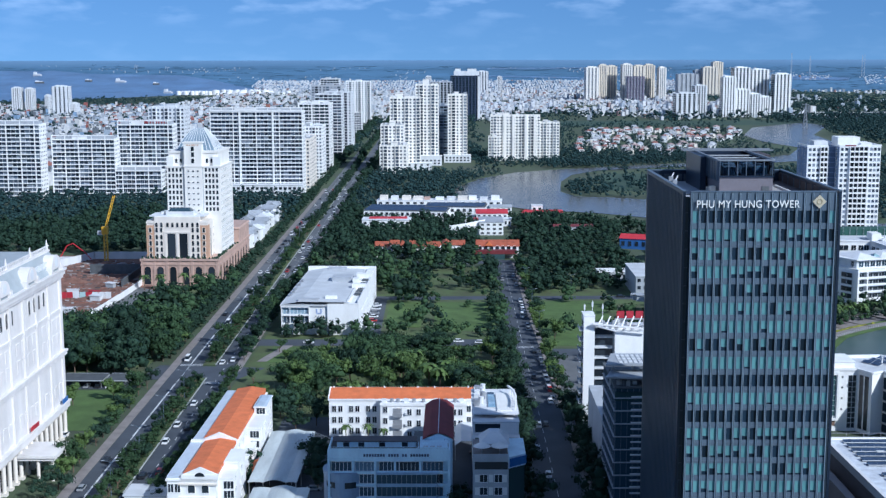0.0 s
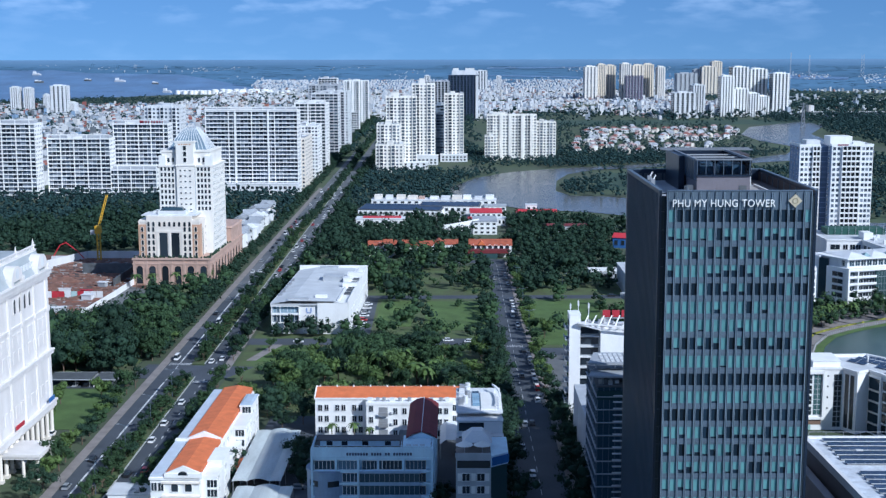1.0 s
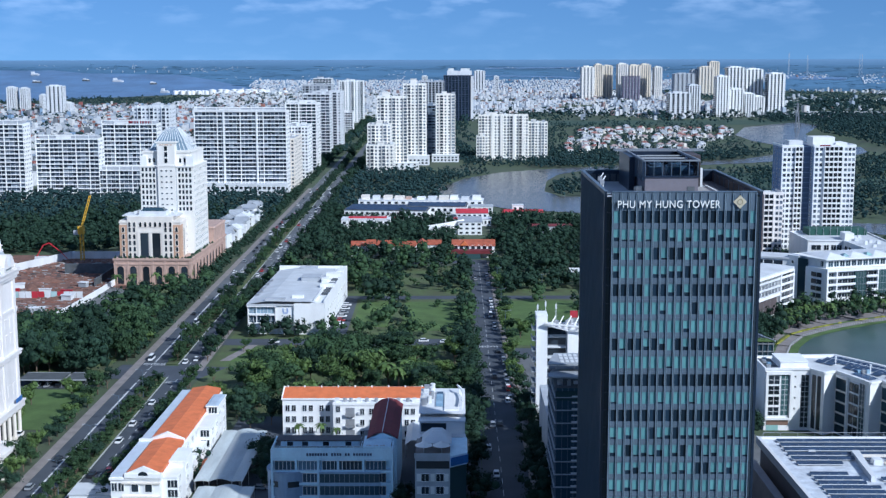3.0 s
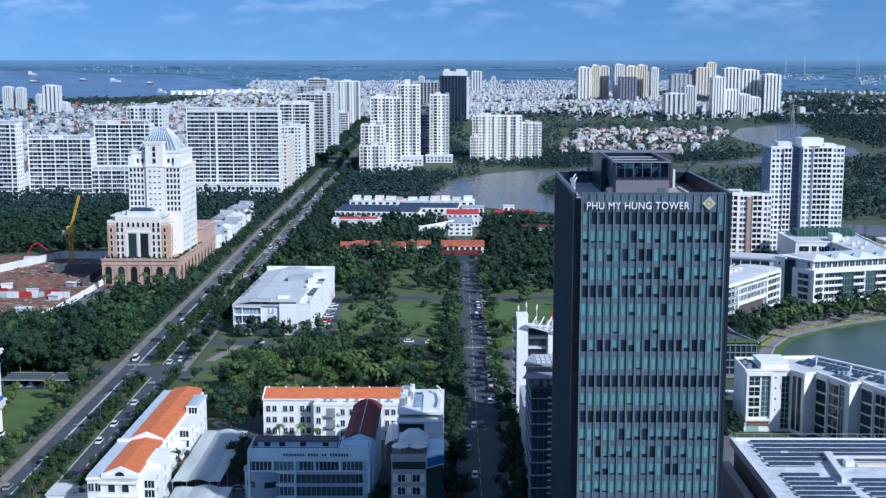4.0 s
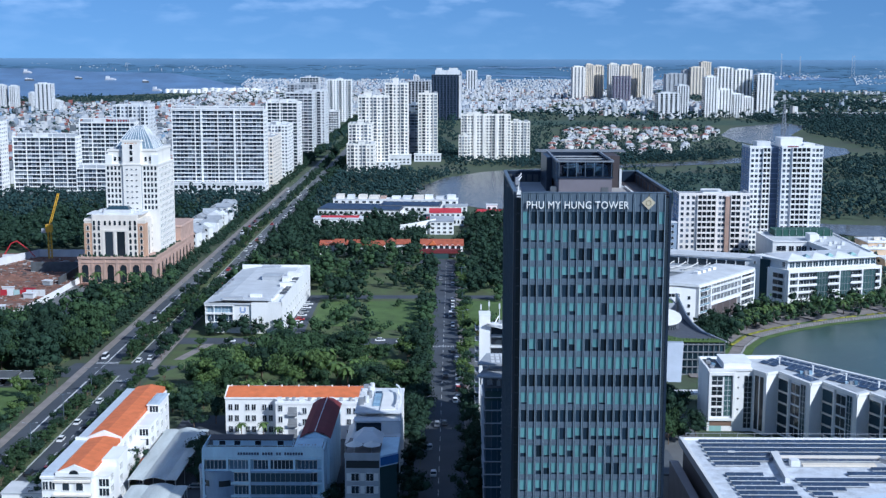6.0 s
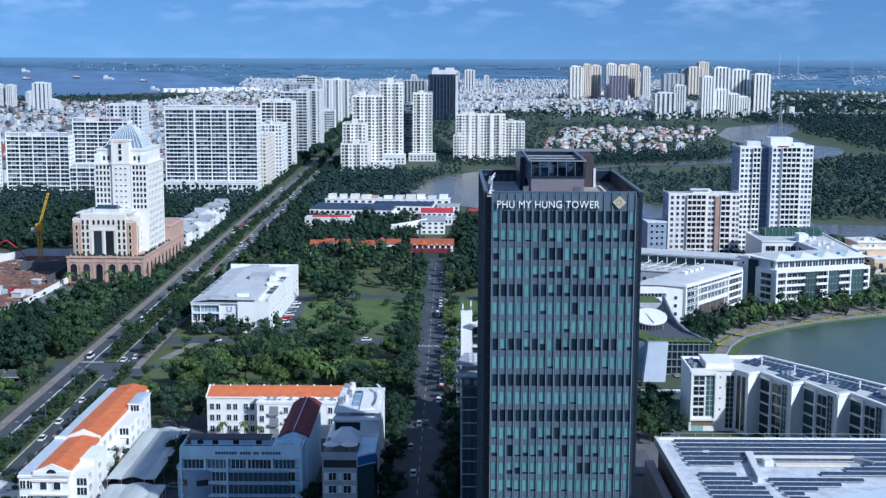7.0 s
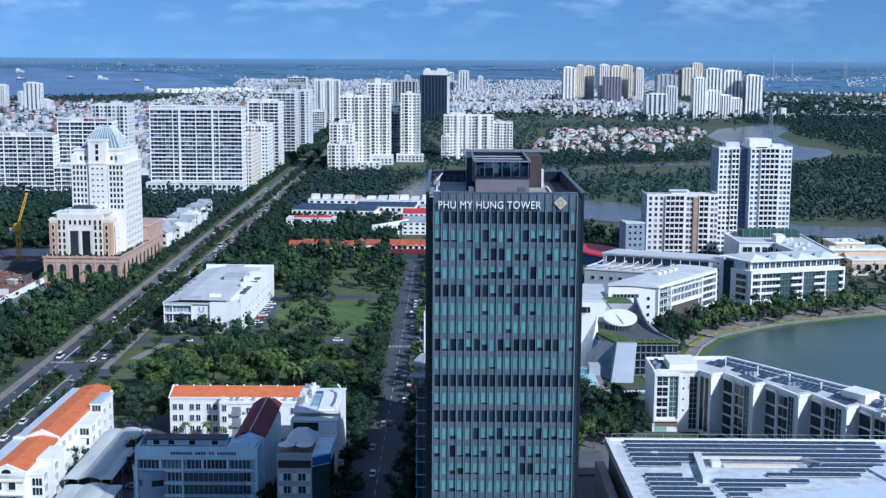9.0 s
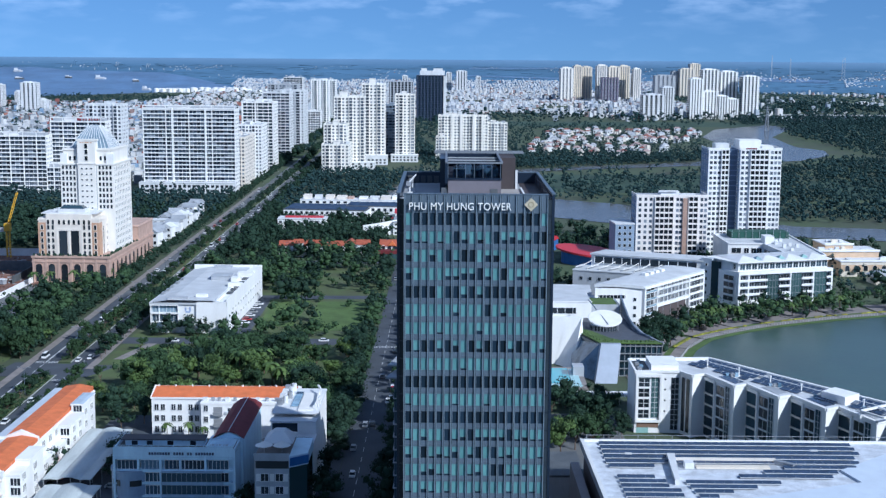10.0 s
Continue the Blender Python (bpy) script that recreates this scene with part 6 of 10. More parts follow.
PV_CELL = MB().add([(0.03, 0, 0.40), (PVW - 0.03, 0, 0.40), (PVW - 0.03, 1.35, 0.72), (0.03, 1.35, 0.72), (0.03, 1.4, 0.35), (PVW - 0.03, 1.4, 0.35)], [(0, 1, 2, 3), (3, 2, 5, 4)]).mesh("solar_panel", PVDARK)


def pv_row(x0, x1, y):
    """A row of tilted panels with its pale rails."""
    n = max(1, int((x1 - x0) / PVW))
    for k in range(n):
        piece("solar_panel", PV_CELL, mall, x0 + PVW * k, y, RZ + 0.2)
    part("row_rail", MB().box(x0, x0 + n * PVW, y + 1.42, y + 1.75, RZ + 0.5, RZ + 0.66).box(x0, x0 + n * PVW, y - 0.12, y, RZ + 0.5, RZ + 0.6), OFFWHITE, mall)


edge_x = lambda y: 88.3 + (289 - y) * 0.021
for k in range(5):
    pv_row(edge_x(286) + 2.2, 150 - k * 0.6, 286.6 - 3.3 * k)
pv_row(edge_x(270) + 2.2, 102, 270.2)
pv_row(129, 146, 270.0)
pv_row(124, 140, 266.9)
pv_row(118, 138, 263.8)
for k in range(9):
    y = 263.0 - 2.9 * k
    pv_row(edge_x(y) + 3.0, 101.5 + 1.2 * min(k, 3), y)
    if k > 0:
        pv_row(105.5 + 0.4 * k, 134 - 6.4 * k if k < 4 else 112, y - 0.4)
well = part("roof_well", MB().box(106.2, 128, 269.6, 274.6, RZ + 0.25, RZ + 0.3), GREYWALL, mall, "sunken roof well")
part("well_rim", MB().box(106, 128.2, 274.4, 275.2, RZ + 0.2, RZ + 1.3), CREAM, well)
part("well_wall", MB().prism([(103.4, 259.5), (104.4, 259.5), (106.4, 277.5), (104.6, 277.5)], RZ + 0.2, RZ + 1.5), OFFWHITE, well)
part("well_unit", MB().box(107.4, 109.4, 270.2, 272.4, RZ + 0.3, RZ + 1.6), OFFWHITE, well)
part("well_floor", MB().box(110, 126, 270.2, 271.8, RZ + 0.3, RZ + 0.7), YELLOWW, well)
part("roof_edge", MB().prism([(127.6, 273.5), (131, 270.6), (131.8, 271.4), (128.4, 274.4)], RZ + 0.25, RZ + 1.3), STEEL, mall)
part("smooth_roof", MB().prism([(155, 281), (141, 269), (143, 261), (116, 250), (116, 206), (328, 206), (328, 281)], RZ + 0.25, RZ + 0.75), mat("smooth_pale_sheet", (0.60, 0.66, 0.74), 0.45, vary=0.05), mall, "smooth pale roof sheet")
for x, y in ((95.5, 278.6), (138, 281.8)):
    part("roof_unit", MB().box(x, x + 1.6, y, y + 0.7, RZ + 0.3, RZ + 1.0), OFFWHITE, mall)
side_b = thing("annex_building", "dark flat-roofed annex beside the office tower", "annex", 79.5, 296, 0, 2)
part("wall", MB().box(0, 9.0, 0, 18, 0, 21), GREYWALL, side_b)
part("roof", MB().box(-0.3, 9.3, -0.3, 18.3, 21, 21.5), ROOFDARK, side_b)

# ---- the cultural building with the leaning wall, green roof and disc canopy ----
SLATE = mat("slate_paving", (0.085, 0.092, 0.11), 0.6, vary=0.15, scale=0.5)
cult = thing("gallery_building", "glass and metal building with a leaning grey wall and planted roof", "building", 0, 0)
part("wall", MB().prism([(112.6, 477.5), (136.6, 476.4), (131.4, 491), (128, 530), (106, 530), (104.4, 500)], 0, 12.2), GLASSBLUE, cult)
part("leaning_wall", MB().add([(110.2, 465, 0), (118.4, 465, 0), (120.7, 474.2, 12.9), (113.2, 474.2, 12.9), (110.2, 469.5, 0), (118.4, 469.5, 0), (120.7, 477.4, 12.9), (113.2, 477.4, 12.9)],
     [(0, 1, 2, 3), (7, 6, 5, 4), (1, 5, 6, 2), (0, 3, 7, 4), (3, 2, 6, 7)]), mat("brushed_panel", (0.36, 0.40, 0.47), 0.5, 0.2, vary=0.06), cult, "leaning grey metal wall")
part("sloping_glass", MB().add([(102.0, 480, 0), (110.4, 469.6, 0), (113.0, 477, 12.6), (106.4, 503, 12.6)], [(0, 1, 2, 3)]), mat("pale_blue_glass", (0.20, 0.27, 0.34), 0.12, vary=0.3, scale=0.25), cult, "sloping glass wall")
for k in range(6):
    f = k / 5
    part("glass_bar", MB().beam((102 + 4.4 * f, 480 + 23 * f, 12.6 * f), (110.4 + 2.6 * f, 469.6 + 7.4 * f, 12.6 * f), 0.09), STEEL, cult)
    part("glass_bar", MB().beam((102 + 8.4 * f, 480 - 10.4 * f, 0), (106.4 + 6.6 * f, 503 - 26 * f, 12.6), 0.09), STEEL, cult)
for k in range(5):
    part("front_rail", MB().box(120.4, 136.8, 475.9, 476.4, 2.9 * k, 2.9 * k + 0.3), STEEL, cult)
for k in range(9):
    part("front_post", MB().box(120.4 + 2.0 * k, 120.58 + 2.0 * k, 475.9, 476.4, 0, 12.4), STEEL, cult)
part("roof_floor", MB().prism([(113, 478.6), (136.4, 477.4), (131.2, 491), (127.8, 529.6), (106.4, 529.6), (105.0, 500)], 12.2, 12.6), SLATE, cult, "dark slate roof floor")
part("planted_edge", MB().prism([(112.8, 476.6), (137, 475.9), (135.4, 480.4), (121, 481.6), (117.4, 485.5), (112.2, 497), (107.4, 503), (105.2, 500)], 12.6, 12.95), GRASS, cult, "planted green roof edge")
shrub = MB()
gs = random.Random(62)
for i in range(60):
    f = gs.random()
    x, y = (113 + 21 * f, 477.6 + gs.uniform(0, 2.2)) if i % 2 else (112.4 - 6 * f + gs.uniform(0, 2), 480 + 20 * f)
    shrub.tube(x, y, gs.uniform(0.3, 0.7), 12.9, 13.2 + gs.uniform(0.1, 0.6), 6, r1=0.15)
part("roof_shrubs", shrub, LEAFLIGHT, cult, "low shrubs on the planted roof")
part("roof_rim", MB().beam((137, 475.6, 12.9), (131.6, 491.4, 12.9), 0.3).beam((131.6, 491.4, 12.9), (128.2, 530, 12.9), 0.45), STEEL, cult)
pav = part("pavilion", MB().tube(117.4, 502.6, 5.3, 12.6, 14.5, 24), GLASS, cult, "dark round glass pavilion")
for k in range(14):
    t_ = math.pi * (1.0 + k / 13)
    part("pavilion_post", MB().tube(117.4 + 5.4 * math.cos(t_), 502.6 + 5.4 * math.sin(t_), 0.09, 12.6, 14.6, 6), STEEL, pav)
disc = part("disc_canopy", MB().tube(0, 0, 6.6, 0, 0.3, 40).tube(0, 0, 6.75, -0.12, 0.18, 40), CANVAS, cult, "white tilted disc canopy")
disc.matrix_basis = pose(118.0, 503.2, 16.7, 18, 0, 0)
for k in range(4):
    part("canopy_post", MB().tube(112.9 + 3.3 * k, 498.6 + 0.5 * abs(k - 1.5), 0.12, 12.6, 15.0, 6), STEEL, cult)
part("roof_beam", MB().beam((112.8, 519, 21.4), (118.6, 498.0, 15.5), 0.16), GREYCLAD, cult)
part("rear_terrace", MB().prism([(115.4, 531), (127.6, 531), (127.4, 546), (115.4, 546)], 0, 16.6), GREYWALL, cult, "grey rear terrace")
part("rear_planting", MB().prism([(115.5, 533), (126.4, 533), (126.2, 545.8), (115.5, 545.8)], 16.6, 16.95), GRASS, cult, "planted rear terrace")
curve = [(134.0, 485.0, 13.2), (130.4, 492.5, 13.6), (129.0, 502, 14.2), (128.6, 514, 15.2), (128.4, 526, 17.4), (128.6, 540, 19.4)]
for p, q in zip(curve, curve[1:]):
    part("curved_wall", MB().add([(p[0], p[1], 11.6), (q[0], q[1], 11.6), (q[0], q[1], q[2]), (p[0], p[1], p[2]), (p[0] + 0.6, p[1], 11.6), (q[0] + 0.6, q[1], 11.6), (q[0] + 0.6, q[1], q[2]), (p[0] + 0.6, p[1], p[2])],
         [(0, 3, 2, 1), (4, 5, 6, 7), (3, 7, 6, 2), (0, 4, 7, 3), (1, 2, 6, 5)]), mat("blue_grey_panel", (0.13, 0.17, 0.23), 0.4, vary=0.1) if p == curve[0] else bpy.data.materials["blue_grey_panel"], cult, "blue-grey curved roof wall")
wb = thing("pool_building", "white blank-walled block beside the pool deck", "building", 0, 0)
part("front_wall", MB().add([(86, 495, 0), (104.0, 495, 0), (108.2, 495, 18.8), (86, 495, 18.8), (86, 496.5, 0), (104.6, 496.5, 0), (108.8, 496.5, 18.8), (86, 496.5, 18.8)],
     [(0, 1, 2, 3), (1, 5, 6, 2), (3, 2, 6, 7), (0, 3, 7, 4), (4, 7, 6, 5)]), WHITE, wb, "blank white leaning screen wall")
# Assumed fold, shaped to give the wall its diagonal shade.
part("folded_wall", MB().add([(107.9, 494.9, 18.9), (100.6, 494.9, 12.6), (97.6, 494.9, 0), (103.8, 486.0, 0), (108.3, 493.4, 12.6)], [(0, 1, 2), (0, 2, 3), (0, 3, 4)]), WHITE, wb, "white fold beside the glass slope, turned from the sun for shade")
part("low_roof", MB().box(86, 104.2, 496.5, 524, 0, 12.6), ROOFLIGHT, wb)
part("rear_block", MB().box(86, 114.8, 524, 548, 0, 19.2).box(85.8, 115, 523.8, 524.2, 19.2, 19.6), WHITE, wb)
part("roof", MB().box(86.2, 114.6, 524.2, 547.8, 19.2, 19.4), ROOFLIGHT, wb)
part("window_band", MB().box(88, 108.4, 523.9, 524, 14.4, 16.8), GLASS, wb)
for k in range(6):
    part("band_post", MB().box(91 + 3.2 * k, 91.2 + 3.2 * k, 523.78, 523.9, 14.4, 16.8), OFFWHITE, wb)
deck = thing("pool_deck", "raised pool deck with white edges beside a dark undercroft", "terrace", 0, 0)
part("deck", MB().box(84, 105, 440, 470, 4.0, 5.0), PAVING, deck)
part("pool_edge", MB().box(84, 103, 441, 444, 5.0, 5.5).box(99.8, 103, 444, 466, 5.0, 5.3), mat("pale_aqua_tile", (0.42, 0.62, 0.64), 0.4), deck)
part("water", MB().box(86, 99.8, 444, 467.6, 4.95, 5.15), POOL, deck, "turquoise pool water")
part("fascia", MB().box(84, 121, 434.6, 439, 3.3, 4.1), WHITE, deck)
part("undercroft", MB().box(84, 104, 440.5, 470, 0, 3.9), ROOFDARK, deck)
for i in range(9):
    part("post", MB().tube(86 + 4.2 * i, 437, 0.2, 0, 3.3, 8), WHITE, deck)
part("stair_house", MB().box(101, 105, 456, 462, 5, 8.5), GREYWALL, deck)

# ---- the balconied block by the lake ----
def turned(name, label, category, x, y, rot, group=""):
    return thing(name, label, category, x, y, 0, rot, group)


hosp2 = turned("lakeside_building", "white building with rows of balconies and a pale curved roof", "building", 141.6, 556.2, 51.9)
L2, H2 = 56.5, 20.2
foot = [(0, 1.4), (L2, 1.4), (50, 18), (-13.2, 17.3)]
part("wall", MB().prism(foot, 0, H2 - 1), WHITE, hosp2)
n = 8
rows_r = []
for i in range(n + 1):
    f = i / n
    zz = H2 - 0.6 + 1.5 * math.sin(math.pi * (0.12 + 0.5 * f))
    rows_r.append([(-0.3 - 13.2 * f, 0.2 + 17.3 * f, zz), (L2 + 0.3 - 6.5 * f, 0.2 + 17.3 * f, zz + 0.4)])
rf = MB().sheet(rows_r, 1.2)
part("roof", rf, ROOFLIGHT, hosp2, "pale curved roof")
k_ = L2 / 65.0
for k in range(6):
    z = 3.25 * k + 0.3
    for a, b2 in ((1.0, 12.5 * k_), (49 * k_, 63.6 * k_)):
        part("balcony", MB().box(a, b2, 0.0, 1.4, z - 0.15, z + 0.15).box(a, b2, -0.1, 0.04, z + 0.15, z + 1.0), WHITE, hosp2)
    xs_ = ((3, 6.8, 10.6) if k < 3 else (3, 6.8, 10.6, 16, 20, 24, 28, 32, 36, 40, 44)) + (51, 54.5, 58, 61.5)
    windows(hosp2, framed_mesh(2.75, 2.45, OFFWHITE, None, 0.1, False, 1), [(x * k_, 1.38, z + 0.3, 0) for x in xs_])
    if k >= 3:
        part("gallery", MB().box(14 * k_, 47.5 * k_, 0.2, 1.4, z - 0.15, z + 0.15).box(14 * k_, 47.5 * k_, 0.1, 0.25, z + 0.15, z + 0.85), OFFWHITE, hosp2)
part("portal", MB().box(14 * k_, 47.5 * k_, 0.0, 1.4, 9.0, 10.2).box(13 * k_, 14 * k_, -0.2, 1.4, 0, 19.4).box(47.5 * k_, 48.6 * k_, -0.2, 1.4, 0, 19.4).box(63.6 * k_, 65 * k_, -0.2, 1.4, 0, 19.4).box(0, 1, -0.2, 1.4, 0, 19.4).box(0, L2, -0.2, 1.4, 18.6, 19.6), WHITE, hosp2)
part("dark_recess", MB().box(15 * k_, 47 * k_, 1.3, 1.38, 0.5, 9.0), mat("umber_panel", (0.105, 0.085, 0.085), 0.6, vary=0.1), hosp2, "dark umber recessed wall")
for k in range(3):
    part("recess_joint", MB().box((22.5 + 8 * k) * k_, (22.6 + 8 * k) * k_, 1.2, 1.3, 0.5, 9.0), GREYWALL, hosp2)
for k in range(8):
    x = (18 + 4 * k - 1.9) * k_
    part("pier", MB().box(x, x + 0.45, 0.1, 1.4, 10.2, 18.6), WHITE, hosp2)
for k in range(6):
    # Dark panel put in for the shade of the balcony recess.
    part("balcony_shade", MB().box(49.6 * k_, 63.2 * k_, 1.30, 1.37, 3.25 * k + 0.6, 3.25 * k + 3.0), GLASS, hosp2)
    part("balcony_glass", MB().box(1.2, 12.2 * k_, -0.16, -0.11, 3.25 * k + 0.5, 3.25 * k + 1.25), mat("balcony_glass", (0.24, 0.34, 0.40), 0.15) if k == 0 else bpy.data.materials["balcony_glass"], hosp2, "pale blue balcony glass")
# the end wall runs from (0, 1.4) to (-13.2, 17.3)
end_d = Vector((-13.2, 15.9)).normalized()
end_rot = math.degrees(math.atan2(-end_d.y, -end_d.x))
sp = lambda s: (end_d.x * s, 1.4 + end_d.y * s)
windows(hosp2, framed_mesh(1.3, 1.5, WHITE), [(*sp(3.0), z, end_rot) for z in (2.6, 6.2, 9.8, 13.4)])
bandw = MB().box(-6.0, 6.0, -0.06, 0, 0, 1.5)
piece("strip_window", bandw.mesh("strip_window", GLASS), hosp2, *sp(13.2), 14.6, end_rot)
for i in range(8):
    piece("strip_post", MB().box(-0.08, 0.08, -0.14, -0.05, 0, 1.5).mesh("strip_post", WHITE) if i == 0 else bpy.data.meshes["strip_post"], hosp2, *sp(7.6 + 1.6 * i), 14.6, end_rot)
for i in range(4):
    part("roof_unit", MB().box(18 + 5 * i, 21 + 5 * i, 10, 12.5, H2 + 0.6, H2 + 2.2), WHITE, hosp2)

# ---- the broad white complex behind it ----
cx2 = turned("lakeside_complex", "broad white complex with green glass bays and a folded pale roof", "building", 195.6, 612.8, 17.5)
part("wall", MB().prism([(0, 1.6), (52, 1.6), (52, 24), (-6, 24), (-3.3, 12.7)], 0, 17), WHITE, cx2)
part("upper_storey", MB().prism([(1.2, 3.2), (51, 3.2), (51, 24), (-4, 24), (-2, 13)], 17, 21.2), OFFWHITE, cx2)
part("frame", MB().box(0, 52.4, 0, 1.6, 15.6, 17.1).box(0, 0.9, 0, 1.6, 0, 15.6).box(51.5, 52.4, 0, 1.6, 0, 15.6).box(0, 52.4, 0.2, 1.6, 1.2, 1.8), WHITE, cx2, "white facade frame")
fold = MB()
for i in range(4):
    a = 0.6 + 12.9 * i
    fold.add([(a, 2.0, 21.7), (a + 12.9, 2.0, 21.7), (a + 6.4, 9, 23.9), (a, 24, 22.0), (a + 12.9, 24, 22.0)], [(0, 1, 2), (1, 4, 2), (4, 3, 2), (3, 0, 2)])
part("folded_roof", fold, OFFWHITE, cx2, "folded pale metal roof")
for i in range(3):
    a = 13.5 + 12.9 * i
    part("roof_gable_glass", MB().add([(a - 2.2, 4.4, 22.0), (a + 2.2, 4.4, 22.0), (a, 6.4, 23.6), (a, 10.4, 22.4)], [(0, 1, 2), (1, 3, 2), (0, 2, 3)]), mat("pale_green_glass", (0.30, 0.42, 0.44), 0.2) if i == 0 else bpy.data.materials["pale_green_glass"], cx2, "pale green glass roof light")
part("roof_ledge", MB().prism([(-0.2, 1.2), (52.2, 1.2), (52.2, 24.2), (-5.4, 24.2), (-3.2, 13)], 21.2, 21.7), WHITE, cx2)
side_r = math.degrees(math.atan2(-12.7, 3.3))
NARROW = framed_mesh(1.9, 2.3, OFFWHITE, None, 0.1, False, 0)
SIDEWIN = framed_mesh(6.6, 2.2, OFFWHITE, None, 0.12, False, 1)
BALW = framed_mesh(2.9, 2.3, OFFWHITE, None, 0.1, False, 1)
for k in range(4):
    z = 2.2 + 3.4 * k
    for a, b2 in ((0.9, 5.2), (5.9, 16), (22.4, 28.4), (35.2, 41.2), (49.2, 51.5)):
        part("balcony", MB().box(a, b2, 0.1, 1.6, z - 0.25, z).box(a, b2, 0.05, 0.2, z, z + 0.95), WHITE, cx2)
    windows(cx2, BALW, [(x, 1.58, z + 0.15, 0) for x in (3, 7.8, 11, 14.2, 24, 27, 36.8, 39.8)])
    windows(cx2, NARROW, [(50.3, 1.58, z + 0.15, 0)])
    windows(cx2, SIDEWIN, [(-1.75, 6.5, z + 0.2, side_r)])
part("fascia_post", MB().box(5.2, 5.9, 0, 1.6, 0, 15.6), WHITE, cx2)
part("fascia_post", MB().box(28.4, 29, 0, 1.6, 0, 15.6), WHITE, cx2)
part("fascia_post", MB().box(41.2, 41.9, 0, 1.6, 0, 15.6), WHITE, cx2)
for a, b2 in ((16, 22.4), (29, 35.2), (41.9, 49.2)):
    gb = part("glass_bay", MB().box(a, b2, 0.8, 1.56, 1.8, 15.6), GLASSTEAL, cx2, "green glass bay")
    for k in range(4):
        part("floor_edge", MB().box(a, b2, 0.68, 0.8, 2.0 + 3.4 * k, 2.14 + 3.4 * k), STEEL, gb)
    for k in range(3):
        part("mullion", MB().box(a + (b2 - a) * (k + 1) / 4 - 0.04, a + (b2 - a) * (k + 1) / 4 + 0.04, 0.68, 0.8, 1.8, 15.6), STEEL, gb)
windows(cx2, framed_mesh(2.6, 2.7, WHITE, GLASSBLUE, 0.1, False, 1), grid(2, 51, 15, (17.7,), 3.18))
windows(cx2, framed_mesh(2.6, 2.7, WHITE, GLASSBLUE, 0.1, False, 1), [(0.35, 5.8, 17.7, side_r), (-0.6, 9.2, 17.7, side_r)])
part("recess_glass", MB().prism([(-3.2, 12.9), (-5.4, 17.4), (-4.6, 17.8), (-2.4, 13.3)], 0.5, 20.4), GLASSBLUE, cx2, "dark blue glass recess")
part("stair_wall", MB().prism([(-5.2, 17.2), (-8.4, 22.2), (-4, 26), (-1, 19)], 0, 21.4), OFFWHITE, cx2)
STAIRWIN = framed_mesh(1.1, 1.3, OFFWHITE)
windows(cx2, STAIRWIN, [(-6.9, 19.75, z, math.degrees(math.atan2(-5.0, 3.2))) for z in (3.5, 7, 10.5, 14, 17.5)])
part("left_wing", MB().prism([(-8, 22), (-52, 58), (-40, 66), (4, 30)], 0, 19.2), OFFWHITE, cx2)
part("wing_roof", MB().prism([(-7.8, 21.2), (-53, 57.6), (-40, 67), (4.4, 31)], 19.2, 20.0), ROOFLIGHT, cx2, "long pale blue-grey roof")
part("wing_glass", MB().prism([(-10, 23.3), (-50.6, 56.5), (-50.8, 56.3), (-10.2, 23.1)], 15.2, 18.4), GLASS, cx2)
for k in range(12):
    f = k / 11
    part("wing_post", MB().beam((-10.3 - 40.6 * f, 23.1 + 33.2 * f, 15.2), (-10.3 - 40.6 * f, 23.1 + 33.2 * f, 18.4), 0.14), OFFWHITE, cx2)
c3 = thing("lakeside_complex", "white rear block with a pale terrace roof and green netting", "building", 0, 0)
REAR = [(205.7, 686), (224.4, 685), (229, 642), (247, 647), (247, 722), (205, 722)]
part("wall", MB().prism(REAR, 0, 20), WHITE, c3)
part("roof", MB().prism([(206.2, 686.5), (224.9, 685.5), (229.5, 642.5), (246.5, 647.5), (246.5, 721.5), (205.5, 721.5)], 20, 20.2), ROOFLIGHT, c3)
for p, q in zip(REAR, REAR[1:] + REAR[:1]):
    part("parapet", MB().beam((p[0], p[1], 20.5), (q[0], q[1], 20.5), 0.35), WHITE, c3)
part("netting", MB().box(212, 244, 708, 720, 20.2, 23.6), GREENNET, c3, "green construction netting")
ng = random.Random(8)
for i in range(9):
    part("scaffold_pole", MB().tube(212.5 + 3.8 * i, 707.6, 0.12, 20.2, 24.4 + ng.random(), 6), STEEL, c3)
part("roof_house", MB().box(226, 231, 688, 697, 20.2, 24), WHITE, c3)
for i in range(7):
    x, y = ng.uniform(230, 244), ng.uniform(662, 700)
    part("roof_unit", MB().box(x, x + 1.8, y, y + 1.6, 20.2, 21.4 + ng.random()), OFFWHITE, c3)
windows(c3, framed_mesh(5.0, 2.7, WHITE, None, 0.12, False, 1), [(210.2, 685.7, z, -3) for z in (2, 6.5, 11, 15.4)])
windows(c3, framed_mesh(2.5, 2.7, WHITE, None, 0.12, False, 1), [(x, 685.98 - (x - 205.7) * 0.0535, z, -3) for x in (215.6, 219.4, 222.4) for z in (2, 6.5, 11, 15.4)])
rr = math.degrees(math.atan2(-43, 4.6))
windows(c3, framed_mesh(3.4, 2.7, WHITE, None, 0.12, False, 1), [(224.35 + 4.6 * f, 685 - 43 * f, z, rr) for f in (0.1, 0.22, 0.34, 0.46, 0.58, 0.7, 0.82, 0.94) for z in (11, 15.4)])
canb = turned("school_building", "low grey building with white tensile roof frames", "building", 118, 640, -20)
part("wall", MB().box(0, 46, 0, 16, 0, 13), GREYWALL, canb)
part("roof", MB().box(-0.3, 46.3, -0.3, 16.3, 13, 13.5), ROOFLIGHT, canb)
